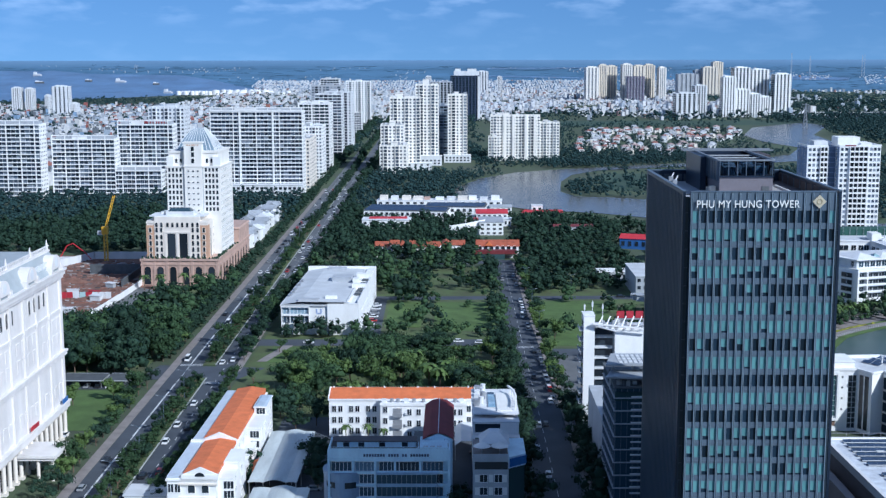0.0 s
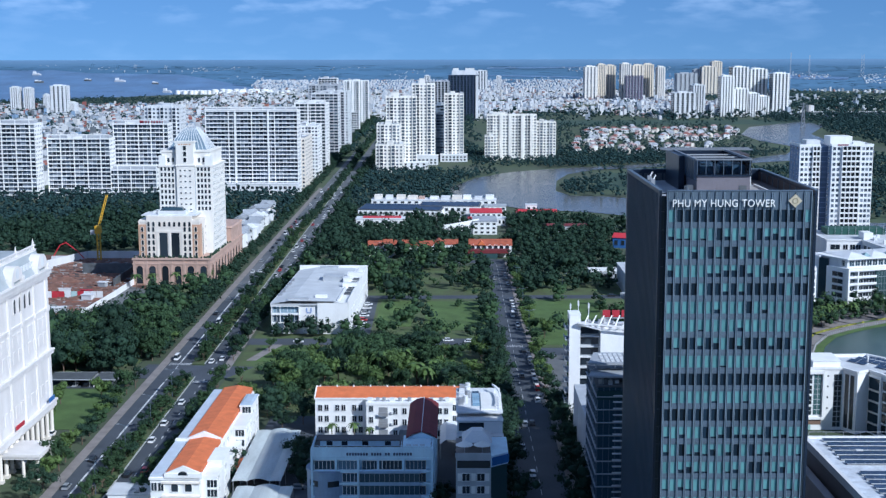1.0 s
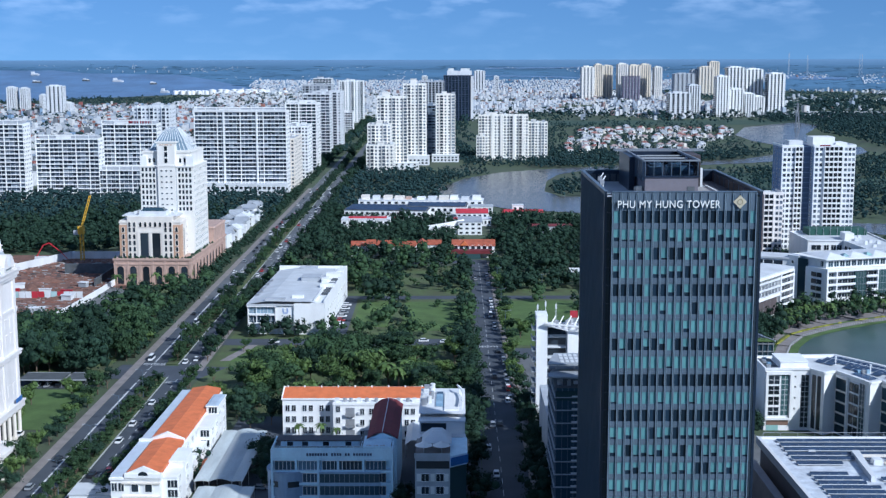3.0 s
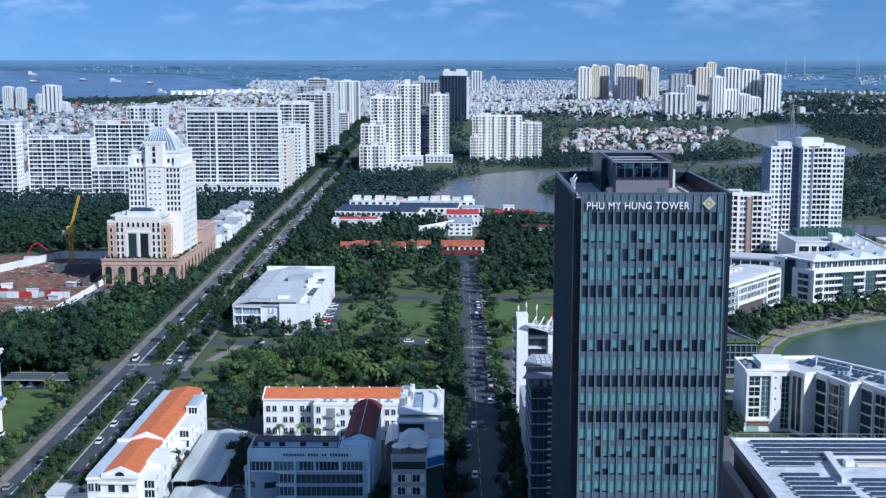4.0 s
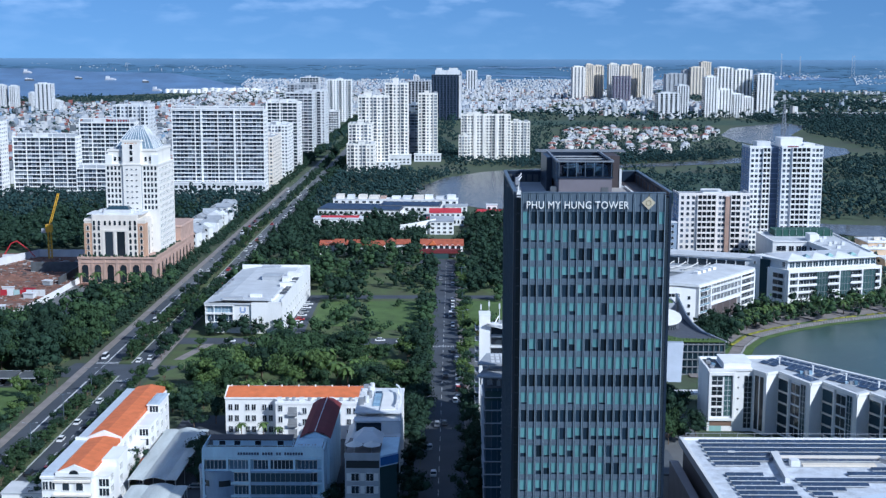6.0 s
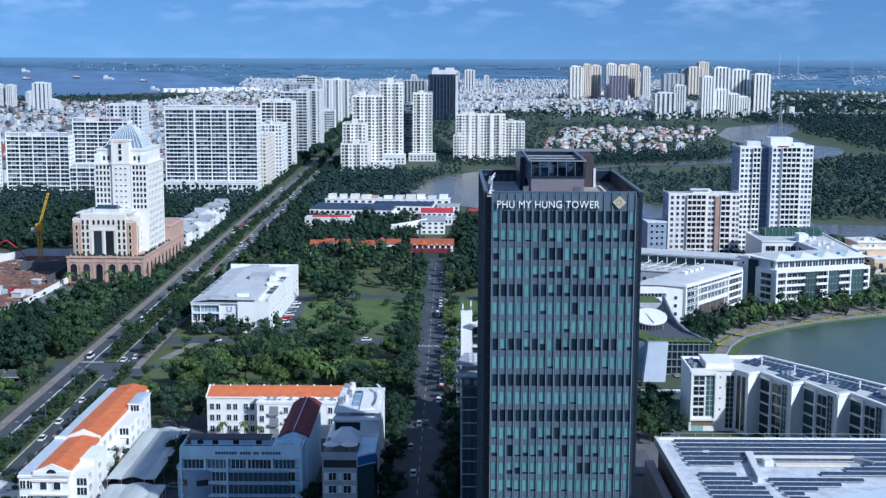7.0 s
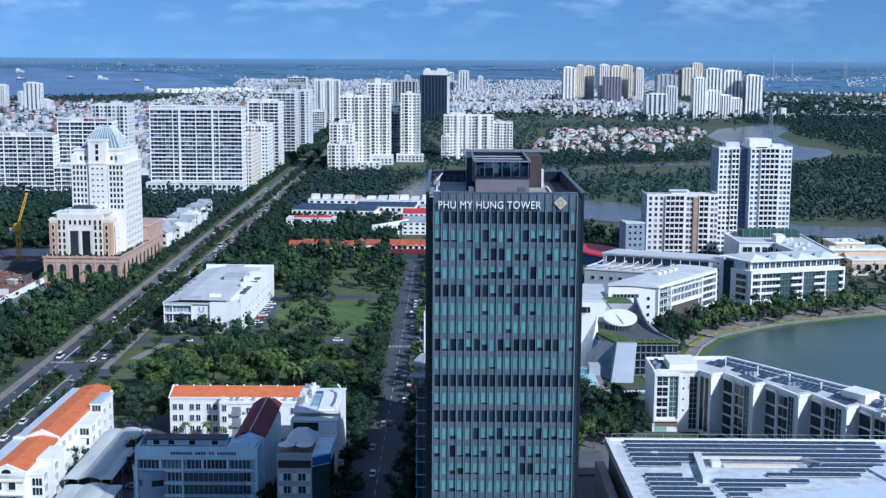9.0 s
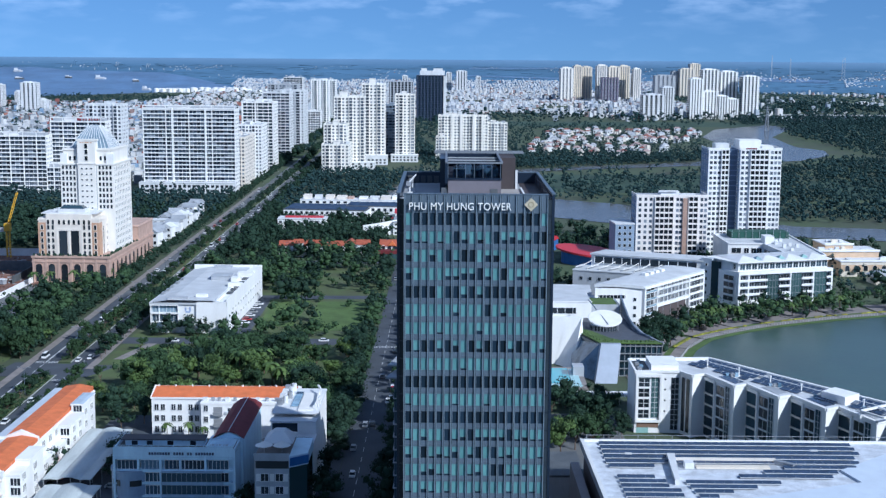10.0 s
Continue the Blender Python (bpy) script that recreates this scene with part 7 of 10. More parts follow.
windows(canb, framed_mesh(1.6, 1.6, GREYWALL), grid(2, 44, 9, (3.5, 8.5), -0.02))
for i in range(7):
    tf = MB()
    for k in range(6):
        f0, f1 = k / 6, (k + 1) / 6
        tf.beam((6 * i + 1 + 6 * f0, 2 + 9 * f0, 14.5 + 2.4 * f0 ** 2), (6 * i + 1 + 6 * f1, 2 + 9 * f1, 14.5 + 2.4 * f1 ** 2), 0.14)
    tf.beam((6 * i + 7, 11, 16.9), (6 * i + 7, 11, 13.5), 0.1).beam((6 * i + 1, 2, 14.5), (6 * i + 1, 2, 13.5), 0.1)
    tf.add([(6 * i + 2, 3, 14.7), (6 * i + 6.5, 10, 16.4), (6 * i + 3.5, 11, 15.2), (6 * i - 0.5, 4, 14.2)], [(0, 1, 2, 3)])
    part("tensile_frame", tf, CANVAS, canb, "white tensile roof frame")
lw = thing("low_building", "low white terrace building with roof plant", "building", 88, 548, 0, -4)
part("wall", MB().box(0, 34, 0, 24, 0, 13).box(4, 30, 24, 44, 0, 14), OFFWHITE, lw)
part("roof", MB().box(-0.3, 34.3, -0.3, 24, 13, 13.6).box(3.7, 30.3, 24, 44.3, 14, 14.6), ROOFLIGHT, lw)
roof_clutter(lw, 40, 20, 13.6, 8, 3)
bow = thing("sports_hall", "hall with a swooping red roof and blue walls", "hall", 138, 742, 0, -32)
bow.scale = (0.9, 0.9, 0.72)
part("wall", MB().prism([(20 * math.cos(t), 14 * math.sin(t)) for t in [2 * math.pi * i / 24 for i in range(24)]], 0, 9.0), BLUESIGN, bow, "blue glazed wall")
part("roof", MB().prism([(24 * math.cos(t), 17 * math.sin(t)) for t in [2 * math.pi * i / 28 for i in range(28)]], [9.0 + 0.11 * (-24 * math.cos(2 * math.pi * i / 28)) for i in range(28)], [10.4 + 0.11 * (-24 * math.cos(2 * math.pi * i / 28)) for i in range(28)]), REDROOF, bow, "red oval roof")
yl = thing("villa_block", "peach arcaded villa block with tiered cream roof terraces", "building", 272, 702, 0, 4)
part("wall", MB().box(0, 60, 0, 14, 0, 8.2).box(-10, 26, 12, 30, 0, 12).box(-2, 14, 20, 40, 0, 14.5), mat("peach_paint", (0.62, 0.45, 0.30), 0.75, vary=0.12), yl, "peach painted walls")
part("plinth", MB().box(-0.1, 60.1, -0.12, 0, 0, 2.8).box(-0.1, 60.1, -0.12, 0, 6.6, 8.2), YELLOWW, yl)
part("roof", MB().box(-0.5, 60.4, -0.5, 12, 8.2, 8.8), OFFWHITE, yl, "cream roof terrace")
part("roof", MB().box(-10.5, 26.5, 11.5, 20, 12, 12.6).box(14, 26.5, 20, 30.4, 12, 12.6), OFFWHITE, yl)
part("roof", MB().box(-2.5, 14.5, 19.6, 40.4, 14.5, 15.1), OFFWHITE, yl)
windows(yl, arch_mesh(2.6, 3.4, YELLOWW), [(3.6 + 5.2 * i, -0.02, 3.0, 0) for i in range(11)])
yg = random.Random(15)
for i in range(16):
    tier = i % 3
    x, y, z = ((yg.uniform(1, 54), yg.uniform(3, 8), 8.8), (yg.uniform(-9, 22), yg.uniform(13, 17), 12.6), (yg.uniform(-2, 10), yg.uniform(22, 34), 15.1))[tier]
    part("roof_unit", MB().box(x, x + yg.uniform(1.5, 4), y, y + 1.8, z, z + yg.uniform(0.7, 1.8)), OFFWHITE if i % 4 else YELLOWW, yl)
for x0, x1, y, z in ((-0.5, 60.4, -0.4, 8.8), (-10.5, 26.5, 11.6, 12.6), (-2.5, 14.5, 19.7, 15.1)):
    part("parapet", MB().box(x0, x1, y, y + 0.25, z, z + 0.7), WHITE, yl)

pavl = thing("garden_pavilion", "low pavilion with a grey hipped roof among trees", "pavilion", 283, 676, 0, 6)
part("wall", MB().box(0, 22, 0, 12, 0, 4.2), YELLOWW, pavl)
part("roof", MB().hip(-1, 23, -1, 13, 4.2, 7.6, 6), ROOFGREY, pavl, "grey hipped roof")
windows(pavl, framed_mesh(1.6, 2.0, WHITE), grid(1.5, 20.5, 6, (1.2,), -0.02))

# ---- apartment towers beyond ----
def strip_tower(name, label, x, y, rot, w, d, h, floors, punched, strips, wall, shade=None):
    """A block with columns of punched windows and stacks of wide balconies between ribs; its front faces -y and starts at x = 0."""
    root = thing(name, label, "apartment building", x, y, 0, rot, "lakeside towers")
    fh = h / floors
    part("wall", MB().box(0, w, 0, d, 0, h), wall, root)
    # The left side's shade is put on as a coloured sheet.
    if shade:
        part("side_cladding", MB().box(-0.12, 0, 0, d, 0, h), shade, root, "side wall with its shade put on as slate blue")
    win = window_mesh(1.6, fh * 0.56, wall, HOMEGLASS, 0.09)
    windows(root, win, [(c, -0.01, fh * k + fh * 0.26, 0) for k in range(floors) for c in punched])
    windows(root, win, [(-0.13 if shade else -0.01, d * (0.2 + 0.3 * i), fh * k + fh * 0.26, -90) for k in range(floors) for i in range(3)])
    for x0, x1, ribs_n in strips:
        pane = MB().box(x0, x1, -0.06, 0, fh * 0.22, fh * 0.92).mesh("balcony_glass", GLASS)
        slab_ = MB().box(x0 - 0.15, x1 + 0.15, -1.15, 0, -0.12, 0.12).box(x0 - 0.15, x1 + 0.15, -1.15, -1.02, 0.12, fh * 0.30).mesh("balcony", wall)
        for k in range(floors):
            piece("balcony_glass", pane, root, 0, 0, fh * k)
            piece("balcony", slab_, root, 0, 0, fh * k)
        for i in range(ribs_n + 1):
            c = x0 + (x1 - x0) * i / ribs_n
            part("balcony_rib", MB().box(c - 0.16, c + 0.16, -1.2, 0, 0, h), wall, root)
    part("parapet", MB().box(-0.2, w + 0.2, -0.2, 0.2, h, h + 1.2).box(-0.2, 0.2, 0.2, d, h, h + 1.2).box(w - 0.2, w + 0.2, 0.2, d, h, h + 1.2), wall, root)
    part("roof", MB().box(0.2, w - 0.2, 0.2, d, h, h + 0.15), ROOFGREY, root)
    return root


# Slate blue that stands for shade on the towers' left sides.
BLUESHADE = mat("shade_blue", (0.20, 0.27, 0.40), 0.6, vary=0.08)
PINKWHITE = mat("rosy_white_paint", (0.80, 0.755, 0.72), 0.65, vary=0.06, axis=(1, 1, 0.25))
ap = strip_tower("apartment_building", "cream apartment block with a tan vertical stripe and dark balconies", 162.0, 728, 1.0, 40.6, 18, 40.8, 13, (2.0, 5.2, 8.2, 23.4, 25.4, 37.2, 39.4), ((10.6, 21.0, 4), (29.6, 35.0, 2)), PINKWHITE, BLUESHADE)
part("tan_stripe", MB().box(26.4, 28.8, -0.9, 0, 0, 40.0), mat("tan_brown_paint", (0.40, 0.27, 0.21), 0.7), ap, "tan vertical stripe")
part("lift_house", MB().box(14.4, 25, 4, 12, 41, 43.2), WHITE, ap)
part("roof_frame", MB().box(25.0, 34, 3, 3.4, 41.0, 42.6).box(13, 24, 3, 3.3, 43.2, 44.2), OFFWHITE, ap)
wt1 = strip_tower("apartment_tower", "tall white apartment tower with dark balconies and a side blued for shade", 206.4, 750, 1.0, 12.0, 20, 66.0, 22, (1.6, 4.0, 6.4), ((7.6, 11.8, 2),), WHITE, BLUESHADE)
# The cleft's shadow is painted into its wall as deep blue.
part("cleft_wall", MB().box(12.0, 18.6, 4.0, 20, 0, 66), mat("shadow_blue_wall", (0.07, 0.11, 0.20), 0.5), wt1, "recess between the towers, its shadow painted deep blue")
for k in range(22):
    part("cleft_ledge", MB().box(12.2, 17.4, 3.6, 4.0, 3.0 * k + 2.7, 3.0 * k + 3.0), BLUESHADE, wt1)
part("roof_room", MB().box(4.0, 12, 1, 10, 66.2, 69.6), OFFWHITE, wt1)
wt2 = strip_tower("apartment_tower", "tall white apartment tower with stacked dark balconies", 224.2, 747, 1.0, 24.0, 24, 66.4, 22, (1.5, 4.0, 18.4, 20.6, 22.8), ((6.0, 16.4, 4),), WHITE, BLUESHADE)
part("crown", MB().box(0, 12.8, 4, 16, 66.5, 71.8).box(12.8, 19.5, 2, 14, 66.5, 68.6), WHITE, wt2)
part("lettering_bar", MB().box(3, 9.4, -0.25, -0.1, 66.7, 67.5), mat("dark_red_sign", (0.20, 0.05, 0.06), 0.6), wt2, "thin dark rooftop lettering bar")
blk = thing("office_building", "small grey-blue block beside the towers", "building", 158, 726, 0, 4)
part("wall", MB().box(-8, 3, 0, 18, 0, 25), mat("grey_blue_render", (0.28, 0.35, 0.46), 0.6), blk)
windows(blk, window_mesh(1.4, 1.6, OFFWHITE), grid(-7, 2, 3, [2 + 3.4 * k for k in range(7)], -0.02))
part("roof", MB().box(-8.3, 3.3, -0.3, 18.3, 25, 25.6), OFFWHITE, blk)

apartment("apartment_slab", "long white apartment slab with stacked balconies", -384, 1060, 0, 86, 20, 62, 18, 22, seed=11)
apartment("apartment_slab", "white apartment slab with stacked balconies", -311, 1080, 0, 52.5, 20, 48.5, 14, 14, seed=12)
apartment("apartment_slab", "white apartment slab with a red rooftop sign", -264, 1104, 0, 47, 20, 59.5, 17, 13, seed=13)
DARKRED = mat("dark_red_letters", (0.26, 0.035, 0.05), 0.6)
for k, wd in enumerate((2.6, 1.2, 1.4, 1.0, 1.5, 1.3, 1.5, 1.2, 1.4)):
    part("sign_block", MB().box(-1 + 2.4 * k, -1 + 2.4 * k + wd, 3, 3.4, 60.6, 62.6 if k else 63.4), DARKRED, bpy.data.objects["apartment_slab.002"], "dark red rooftop sign block")
apartment("apartment_slab", "low white apartment wing", -268, 1082, 0, 44, 14, 22, 6, 12, seed=14, crest=0)
apartment("apartment_building", "white stepped apartment block", -262, 1180, 0, 33, 26, 71, 20, 9, OFFWHITE, "punched", 4, seed=15)
big = apartment("apartment_slab", "broad white apartment slab with close rows of balconies", -168, 1102, 0, 79, 22, 70.5, 21, 24, seed=16, side=4, pier_every=6)
part("dividing_fin", MB().box(13.5, 14.9, -0.6, 1.3, 0, 72.5), WHITE, big)
part("dividing_fin", MB().box(-14.9, -13.5, -0.6, 1.3, 0, 72.5), WHITE, big)
part("crown_beam", MB().box(-39.5, 39.5, -0.3, 3, 71.6, 72.6), WHITE, big)
part("podium", MB().box(-42, 40, -9, 0, 0, 9).box(-42, 40, -9.3, 0, 9, 9.6), OFFWHITE, big)
windows(big, window_mesh(2.6, 2.2, WHITE, None, 0.1, False, 1), grid(-41, 39, 20, (1.2, 5.2), -9.02))
apartment("apartment_building", "cream mid-rise with a blank end wall", -138, 1150, 0, 20, 60, 44, 13, 6, CREAM, "punched", 10, seed=17)
apartment("apartment_building", "white mid-rise with square windows", -137, 1240, 0, 22, 40, 50, 15, 7, WHITE, "punched", 8, seed=18)
gq = apartment("apartment_tower", "white and dark glass apartment tower with framed bays", -143, 1330, 0, 33, 34, 68, 20, 6, WHITE, "balcony", 6, glass=GLASSBLUE, seed=19)
part("frame", MB().box(-16.5, -15, -0.5, 1.3, 0, 72).box(-3, -1.6, -0.5, 1.3, 0, 72).box(15, 16.5, -0.5, 1.3, 0, 72).box(-16.5, 16.5, -0.5, 1.3, 70.5, 72), WHITE, gq)
apartment("apartment_tower", "white apartment tower with narrow glazed strips", -140, 1450, 0, 30, 36, 74, 22, 6, OFFWHITE, "balcony", 6, seed=20)
apartment("apartment_tower", "white apartment tower with narrow glazed strips", -142, 1600, 0, 34, 40, 72, 21, 6, OFFWHITE, "punched", 6, seed=21)
apartment("apartment_tower", "pale apartment tower beside the boulevard", -172, 1750, 0, 40, 40, 76, 22, 8, GREYWALL, "punched", 0, seed=22)
apartment("apartment_building", "white mid-rise block at the boulevard's end", -148, 1876, 0, 29.5, 24, 34, 10, 8, WHITE, "balcony", 3, seed=23)
apartment("apartment_tower", "white and blue apartment tower", -165, 2241, 0, 42, 34, 71, 21, 8, WHITE, "punched", 4, glass=GLASSBLUE, seed=24)
apartment("apartment_tower", "white and blue apartment tower", -200, 2100, 0, 30, 30, 78, 22, 6, OFFWHITE, "balcony", 4, glass=GLASSBLUE, seed=25)
apartment("apartment_building", "white low-rise apartment podium block", -60, 1293, 0, 27.5, 40, 28, 8, 7, IVORY, "punched", 8, seed=26)
apartment("apartment_building", "white stepped apartment block", -62, 1318, 0, 24, 34, 47, 14, 6, IVORY, "punched", 6, seed=27)
apartment("apartment_tower", "white apartment tower with a stepped top", -50, 1344, 0, 31.5, 28, 74, 22, 8, IVORY, "punched", 6, seed=28, crest=5)
apartment("apartment_tower", "slim white apartment tower", -28, 1398, 0, 25, 26, 86, 25, 6, IVORY, "punched", 5, seed=29, crest=6)
apartment("apartment_tower", "slim white apartment tower with a low podium", 5, 1434, 0, 21.5, 24, 74, 22, 5, IVORY, "punched", 5, seed=30)
for x, y, w, z in ((5, 1426, 30, 8), (-28, 1388, 32, 10), (-45, 1334, 46, 7)):
    po = thing("podium_building", "low white podium under the towers", "building", x, y)
    part("wall", MB().box(-w / 2, w / 2, 0, 10, 0, z), OFFWHITE, po)
    windows(po, window_mesh(2.2, 1.8, OFFWHITE), grid(-w / 2 + 1, w / 2 - 1, 7, (1.5, 4.5), -0.02))
    part("roof", MB().box(-w / 2 - 0.4, w / 2 + 0.4, -0.4, 10, z, z + 0.6), WHITE, po)
mr = apartment("apartment_slab", "white apartment slab above the river, in three sections", 70, 1452, -2, 56, 20, 50, 15, 16, IVORY, "punched", 4, seed=31)
for x in (-12, -2, 12, 22):
    part("vertical_rib", MB().box(x - 1.4, x + 1.4, -1.4, 0, 0, 51.2), IVORY, mr)
apartment("apartment_slab", "white apartment slab end section", 109, 1454, -2, 22, 18, 42, 13, 6, IVORY, "punched", 4, seed=32)
apartment("apartment_building", "low white apartment wing", 46, 1444, -2, 13, 18, 27, 8, 4, IVORY, "punched", 3, seed=33)


# The blue-grey wall colour carries the shade over this tower.
apartment("apartment_tower", "grey tower between white ones, its shade put into the wall colour", -11, 1480, 0, 17, 22, 60, 18, 4, mat("shaded_grey_render", (0.22, 0.27, 0.34), 0.6), "balcony", 0, seed=35)


def far_tower(name, label, x, y, w, d, h, wall, glass, floors, ribs_n, strip=0.5, crown=0, group="distant towers"):
    """A distant tower: a dark glazed core behind floor edges and upright piers."""
    root = thing(name, label, "tower block", x, y, 0, 0, group)
    part("core", MB().box(-w / 2 + 0.5, w / 2 - 0.5, 2.2, d - 0.5, 0, h), glass, root)
    for i in range(ribs_n):
        c = -w / 2 + w * (i + 0.5) / ribs_n
        hw = w / ribs_n * strip / 2
        part("pier", MB().box(c - hw, c + hw, 0, d, 0, h + 0.8), wall, root)
    slab = MB()
    for k in range(1, floors + 1):
        slab.box(-w / 2, w / 2, 1.2, d, h * k / floors - 0.35, h * k / floors + 0.35)
    tagged(part("floor_band", slab, wall, root), kind="stuff")
    for k in range(3):
        part("side_pier", MB().box(w / 2 - 0.4, w / 2 + 0.1, d * (0.1 + 0.3 * k), d * (0.28 + 0.3 * k), 0, h), wall, root)
    if crown:
        part("crown", MB().box(-w * 0.3, w * 0.1, d * 0.2, d * 0.8, h, h + crown).box(w * 0.14, w * 0.34, d * 0.3, d * 0.7, h, h + crown * 0.7), wall, root)
    return root


TOWERGREY = mat("tower_recess_grey", (0.30, 0.32, 0.36), 0.5, vary=0.15, scale=0.4)
DKBLUE = mat("slate_blue_panel", (0.055, 0.075, 0.13), 0.4, vary=0.1)
far_tower("dark_tower", "dark slate-blue high-rise with a pale plant top", 21, 2292, 53, 40, 80, DKBLUE, GLASSBLUE, 26, 9, 0.25)
part("plant_top", MB().box(-20, 24, 6, 34, 80, 88).box(-18, -8, 8, 30, 88, 92).box(4, 20, 8, 30, 88, 92), OFFWHITE, bpy.data.objects["dark_tower"])
part("pale_edge", MB().box(22, 26.8, -0.2, 40, 0, 79), OFFWHITE, bpy.data.objects["dark_tower"])
far_tower("grey_tower", "grey apartment tower behind the white ones", -20, 1967, 37, 30, 76, GREYWALL, GLASSBLUE, 22, 7, 0.4)
for i, (x, w, h) in enumerate(((342, 34, 83), (372, 22, 88), (398, 26, 85), (428, 26, 90), (462, 30, 86), (492, 28, 88), (515, 20, 82))):
    far_tower("cream_tower", "cream and grey residential high-rise", x, 3200 + 30 * (i % 3), w, 34, h, YELLOWW if i % 3 else IVORY, TOWERGREY, 24, 5 if i % 2 else 4, 0.5, 4)
far_tower("brown_tower", "unfinished brown high-rise in netting", 442, 3150, 44, 30, 62, mat("brown_netting", (0.15, 0.13, 0.19), 0.8), GREYWALL, 18, 6, 0.3)
for x, y, w, d, h, m_, st in ((430, 2385, 44, 30, 45, OFFWHITE, 0.5), (462, 2420, 24, 34, 58, OFFWHITE, 0.5), (516, 2425, 26, 30, 74, WHITE, 0.6), (545, 2440, 30, 30, 50, WHITE, 0.6), (568, 2440, 24, 24, 42, WHITE, 0.5), (590, 2450, 22, 24, 36, WHITE, 0.5),
                              (560, 2520, 34, 30, 90, WHITE, 0.45), (600, 2540, 36, 30, 86, WHITE, 0.45), (634, 2500, 34, 30, 78, WHITE, 0.5)):
    far_tower("white_tower", "white distant apartment tower", x, y, w, d, h, m_, GLASSBLUE, max(10, int(h / 3.4)), 5, st, 3)
for x, y, w, h in ((650, 3600, 60, 60), (715, 3620, 44, 78), (740, 3640, 30, 92), (690, 3640, 30, 70)):
    far_tower("grey_tower", "grey distant apartment tower", x, y, w, 34, h, YELLOWW if h > 75 else GREYWALL, TOWERGREY, 20, 5, 0.55, 3)
for x, y, w, h in ((-895, 2640, 18, 50), (-872, 2650, 16, 48), (-768, 2520, 33, 56), (-838, 2660, 9, 34), (-985, 2640, 14, 58), (-748, 2540, 12, 22), (88, 3900, 34, 64), (-68, 3500, 16, 56), (138, 3880, 16, 48), (560, 3900, 20, 60), (600, 3920, 18, 58), (50, 3960, 18, 58), (790, 3900, 14, 44), (820, 3930, 12, 50)):
    far_tower("white_tower", "white distant apartment tower", x, y, w, 26, h, OFFWHITE, GLASSBLUE, 16, 4, 0.55, 3)

# ---- low buildings of the middle distance ----
def low_block(name, label, category, x, y, w, d, h, wall, roof, rot=0, ridge=0, wins=6, rows=2, group="", along="x"):
    root = thing(name, label, category, x, y, 0, rot, group)
    part("wall", MB().box(-w / 2, w / 2, 0, d, 0, h), wall, root)
    if ridge:
        part("roof", MB().gable(-w / 2 - 0.5, w / 2 + 0.5, -0.5, d + 0.5, h, h + ridge, along), roof, root)
    else:
        part("roof", MB().box(-w / 2 - 0.3, w / 2 + 0.3, -0.3, d + 0.3, h, h + 0.4), roof, root)
    if wins:
        windows(root, window_mesh(w / wins * 0.5, h / rows * 0.45, wall), grid(-w / 2, w / 2, wins, [h / rows * (k + 0.3) for k in range(rows)], -0.02))
    return root


SCH = "school buildings by the river"
low_block("school_block", "long white school block with red doors", "school", -10, 962, 94, 14, 10.5, WHITE, OFFWHITE, -1.5, 0, 18, 3, SCH)
first = bpy.data.objects["school_block"]
rs = random.Random(12)
for i in range(11):
    x0 = -45 + 8.4 * i
    part("roof_storey", MB().box(x0, x0 + rs.uniform(4, 7.5), rs.uniform(0.5, 4), 12, 10.9, 12.4 + rs.uniform(0, 2.2)), (WHITE, CREAM, PINK, OFFWHITE)[rs.randrange(4)], first)
for i in range(14):
    part("red_door", MB().box(-43 + 6.4 * i, -41.6 + 6.4 * i, -0.08, 0, 0.2 + 3.4 * (i % 2), 2.6 + 3.4 * (i % 2)), PINK, first)
for i in range(7):
    low_block("school_pavilion", "small school pavilion between the halls", "school", -48 + 14 * i + rs.uniform(-3, 3), 893 + rs.uniform(-4, 10), rs.uniform(6, 11), 7, rs.uniform(4, 7), (WHITE, OFFWHITE, GREYWALL)[i % 3], (ROOFGREY, REDROOF, OFFWHITE, ROOFDARK)[i % 4], rs.uniform(-6, 6), 0 if i % 2 else 1.2, 3, 1, "school pavilions")
s2 = low_block("school_block", "school hall with a dark solar roof", "school", -34, 915, 60, 30, 8.6, WHITE, ROOFDARK, -6, 0, 16, 2, SCH)
s3 = low_block("school_block", "school hall with a dark solar roof", "school", 2, 930, 44, 22, 9.6, WHITE, ROOFDARK, -4, 0, 10, 2, SCH)
for s, w, d, h in ((s2, 60, 30, 8.6), (s3, 44, 22, 9.6)):
    for k in range(int(d / 3.2)):
        part("solar_panel", MB().add([(-w / 2 + 1, 1 + 3.2 * k, h + 0.5), (w / 2 - 1, 1 + 3.2 * k, h + 0.5), (w / 2 - 1, 3 + 3.2 * k, h + 1.3), (-w / 2 + 1, 3 + 3.2 * k, h + 1.3)], [(0, 1, 2, 3)]), PVDARK, s)
low_block("school_block", "white school block with a red roof strip", "school", -45, 868, 33, 16, 8, WHITE, OFFWHITE, 0, 0, 8, 2, SCH)
part("red_strip", MB().box(-12, 14, 6, 12, 8.4, 9.2), REDROOF, bpy.data.objects["school_block.003"])
low_block("school_block", "white school block with a curved red roof", "school", 28, 905, 22, 20, 8, WHITE, REDROOF, 0, 2.2, 6, 2, SCH)
low_block("school_block", "white school block with a grey roof", "school", 26, 852, 16, 30, 8.5, WHITE, ROOFGREY, 0, 0, 4, 3, SCH)
cw = thing("curved_wall", "white curved entrance wall of the school", "wall", 0, 0)
cwb = MB()
